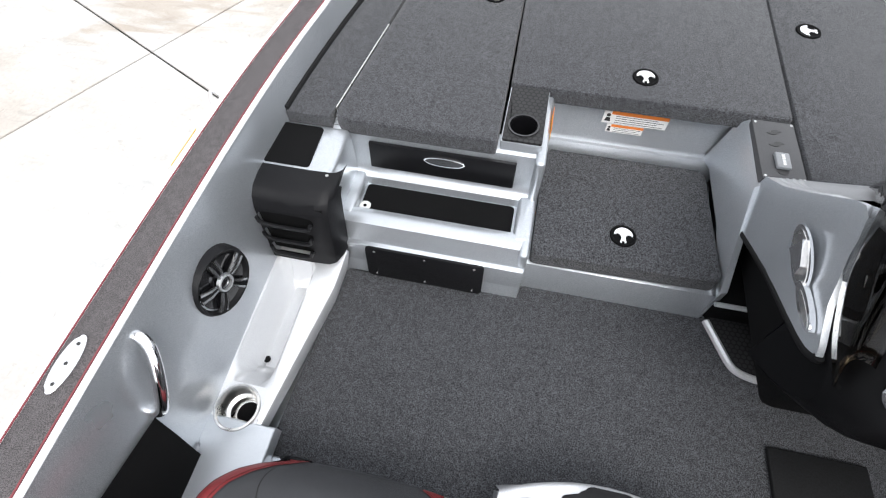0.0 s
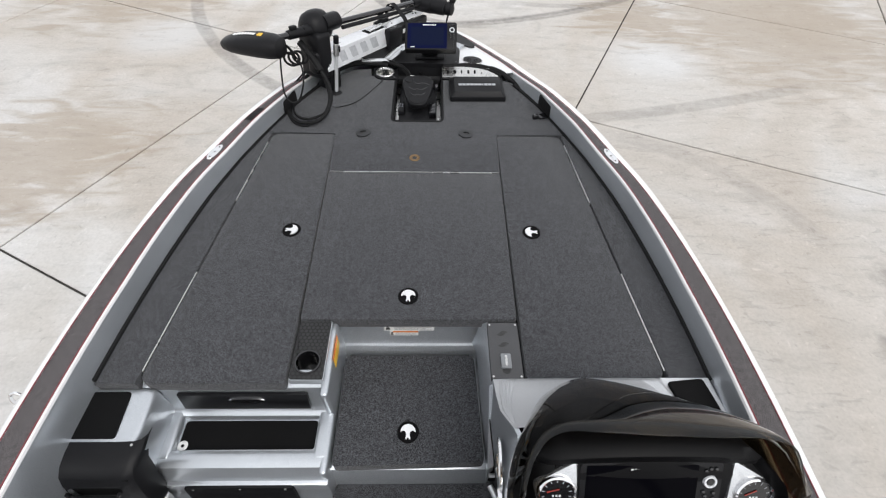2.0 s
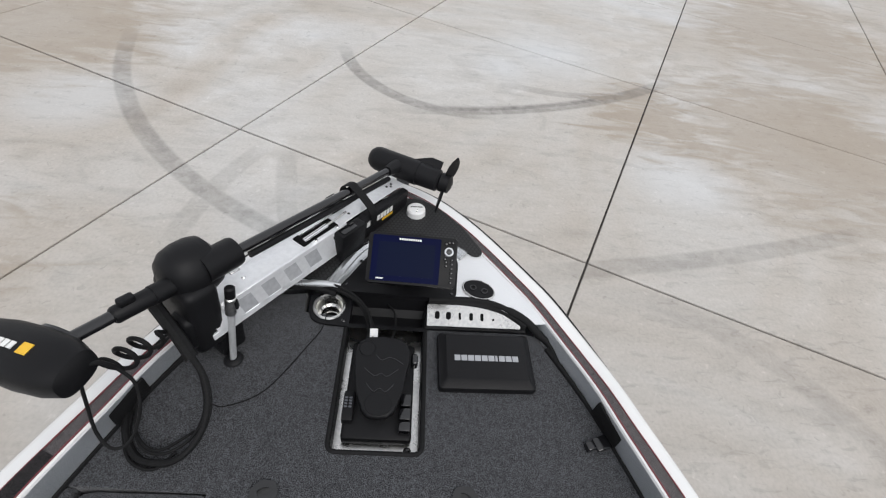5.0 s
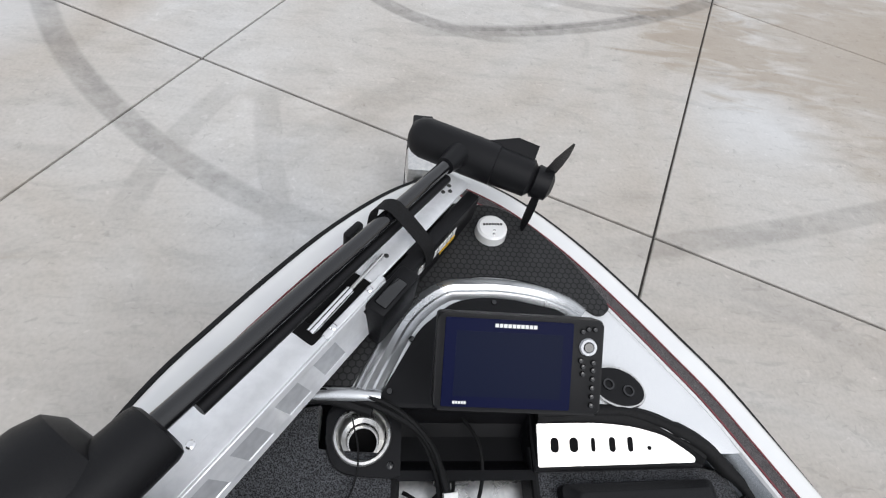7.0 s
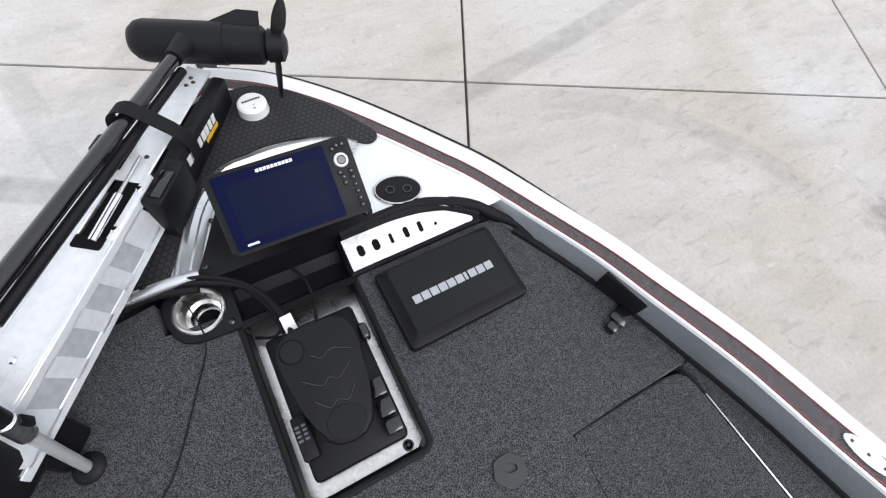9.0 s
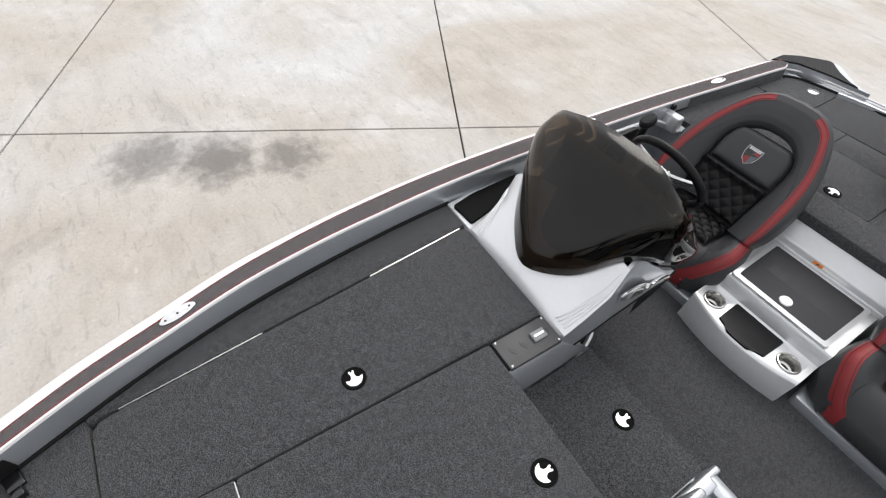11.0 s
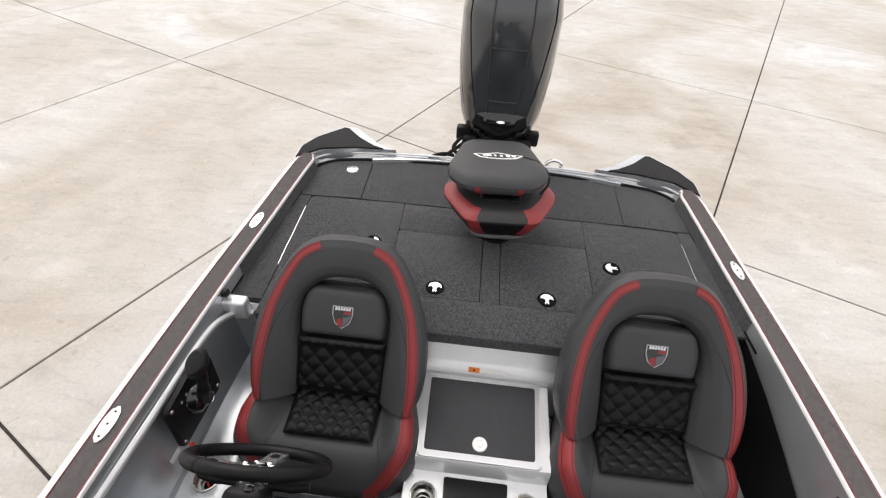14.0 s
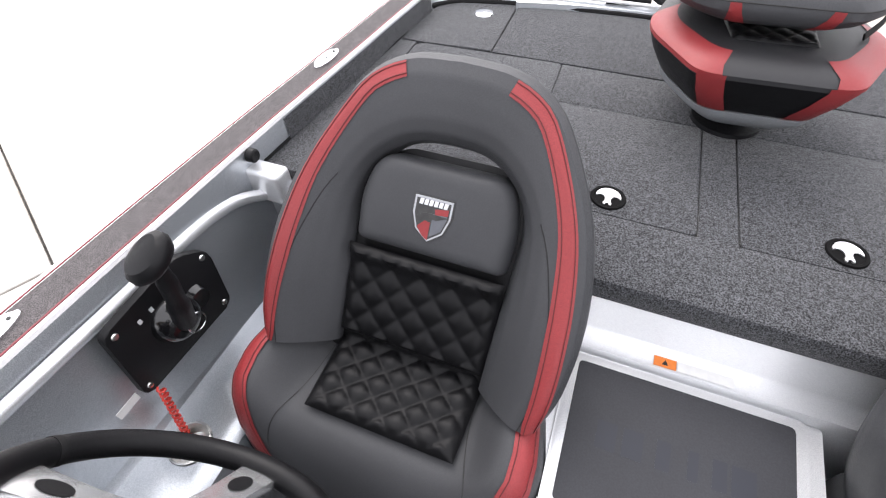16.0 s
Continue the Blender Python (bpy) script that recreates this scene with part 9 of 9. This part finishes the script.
loft(bm, [[TM @ V((0.008 + a * math.cos(t), h + 0.010 * math.cos(t), 0.100 + b * math.sin(t))) for t in [2 * math.pi * i / 24 for i in range(24)]] for h, a, b in ((0.192, 0.016, 0.015), (0.198, 0.034, 0.026), (0.208, 0.046, 0.034), (0.222, 0.048, 0.035), (0.234, 0.042, 0.030), (0.240, 0.028, 0.020))], True, True)
part("grip", bm, BLACK, thr, "black throttle grip")
bm = BM()
rbox(bm, (-0.004, 0.03, 0.060), (0.016, 0.062, 0.064), 0.002, 1, TM)
tube(bm, [TM @ V((0.022 * math.cos(a) + 0.01, 0.022 * math.sin(a) - 0.01, 0.060)) for a in [2 * math.pi * i / 24 for i in range(24)]], 0.002, 8, True)
part("key_ring", bm, CHROME, thr, "key with split ring")
bm = BM()
for k in range(2):
    rbox(bm, (-0.055 + 0.03 * k, 0.055, 0.0145), (-0.047 + 0.03 * k, 0.066, 0.0152), 0, 1, TM)
part("letters", bm, LETTER, thr)
hx = []
for i in range(90):
    t = i / 89
    c = V((1.010, -0.80, 1.245)).lerp(V((0.990, -0.752, 1.045)), t)
    a = 2 * math.pi * 14 * t
    hx.append(c + V((0.007 * math.cos(a), 0.007 * math.sin(a), 0)))
bm = BM()
tube(bm, hx, 0.0028, 6)
part("lanyard", bm, RED_CORD, thr, "coiled red stop lanyard")
bm = BM()
tube(bm, spline([(0.990, -0.752, 1.045), (0.978, -0.735, 1.022), (0.968, -0.752, 1.016), (0.982, -0.770, 1.018), (0.996, -0.750, 1.020)], 5), 0.004, 8)
part("lanyard_clip", bm, RED_CORD, thr)
bm = BM()
prism(bm, [(0, 0), (0.05, 0), (0.05, 0.02), (0, 0.02)], 0, 0.0015, 0, 1, axes((1.035, -0.72, 1.245), (0, -1, 0), (0.06, 0, 1)))
part("sticker", bm, LABEL_WHITE, boat, "small pale sticker")

# ---- trailer under the hull ----
trl = thing("boat_trailer", "dark steel boat trailer under the hull", "trailer", (0, 0, GROUND))
for sg in (1, -1):
    bm = BM()
    rbox(bm, (sg * 0.62 - 0.045, -2.3, 0.42), (sg * 0.62 + 0.045, 1.6, 0.55), 0.01)
    part("beam", bm, BLACK, trl)
    bm = BM()
    rbox(bm, (sg * 0.45 - 0.05, -2.3, 0.50), (sg * 0.45 + 0.05, 1.2, 0.60), 0.01)
    part("bunk", bm, RUBBER, trl, "padded bunk")
    for y in (-1.25, -0.45):
        bm = BM()
        revolve(bm, [(0.12, -0.09), (0.30, -0.09), (0.325, -0.06), (0.325, 0.06), (0.30, 0.09), (0.12, 0.09)], 32, axes((sg * 0.93, y, GROUND + 0.325), (0, 1, 0), (0, 0, 1)))
        w = part("tyre", bm, RUBBER, trl, "black tyre")
        bm = BM()
        revolve(bm, [(0, 0.05), (0.10, 0.06), (0.19, 0.09), (0.19, -0.09), (0, -0.05)], 24, axes((sg * 0.93, y, GROUND + 0.325), (0, 1, 0), (0, 0, 1)))
        part("rim", bm, STEEL, w)
bm = BM()
rbox(bm, (-0.06, 1.3, 0.42), (0.06, 4.2, 0.54), 0.01)
part("tongue", bm, BLACK, trl)
for lo, hi in (((-0.66, 1.45, 0.424), (0.66, 1.57, 0.544)), ((-0.95, -1.3, 0.36), (0.95, -1.2, 0.43)), ((-0.95, -0.5, 0.36), (0.95, -0.4, 0.43))):
    bm = BM()
    rbox(bm, lo, hi, 0.01)
    part("cross_beam", bm, BLACK, trl)
bm = BM()
rbox(bm, (-0.12, 3.12, 0.50), (-0.02, 3.24, 1.16), 0.01)
ws_post = part("winch_stand", bm, BLACK, trl, "black winch stand")
bm = BM()
rbox(bm, (-0.125, 3.10, 1.10), (-0.015, 3.22, 1.24), 0.015)
part("winch", bm, STEEL, ws_post, "steel winch")
bm = BM()
for k in range(3):
    rbox(bm, (-0.10, 2.96 + 0.045 * k, 1.19 - 0.004 * k), (-0.04, 2.978 + 0.045 * k, 1.20), 0.001, 1)
part("strap_bars", bm, LABEL_WHITE, ws_post, "white stripes on the winch strap")
bm = BM()
rbox(bm, (-0.10, 2.90, 1.17), (-0.04, 3.14, 1.188), 0.004)
part("strap", bm, RUBBER, ws_post)
bm = BM()
rbox(bm, (-0.09, 4.0, GROUND), (0.03, 4.06, 0.44), 0.01)
part("jack", bm, BLACK, trl, "jack stand")
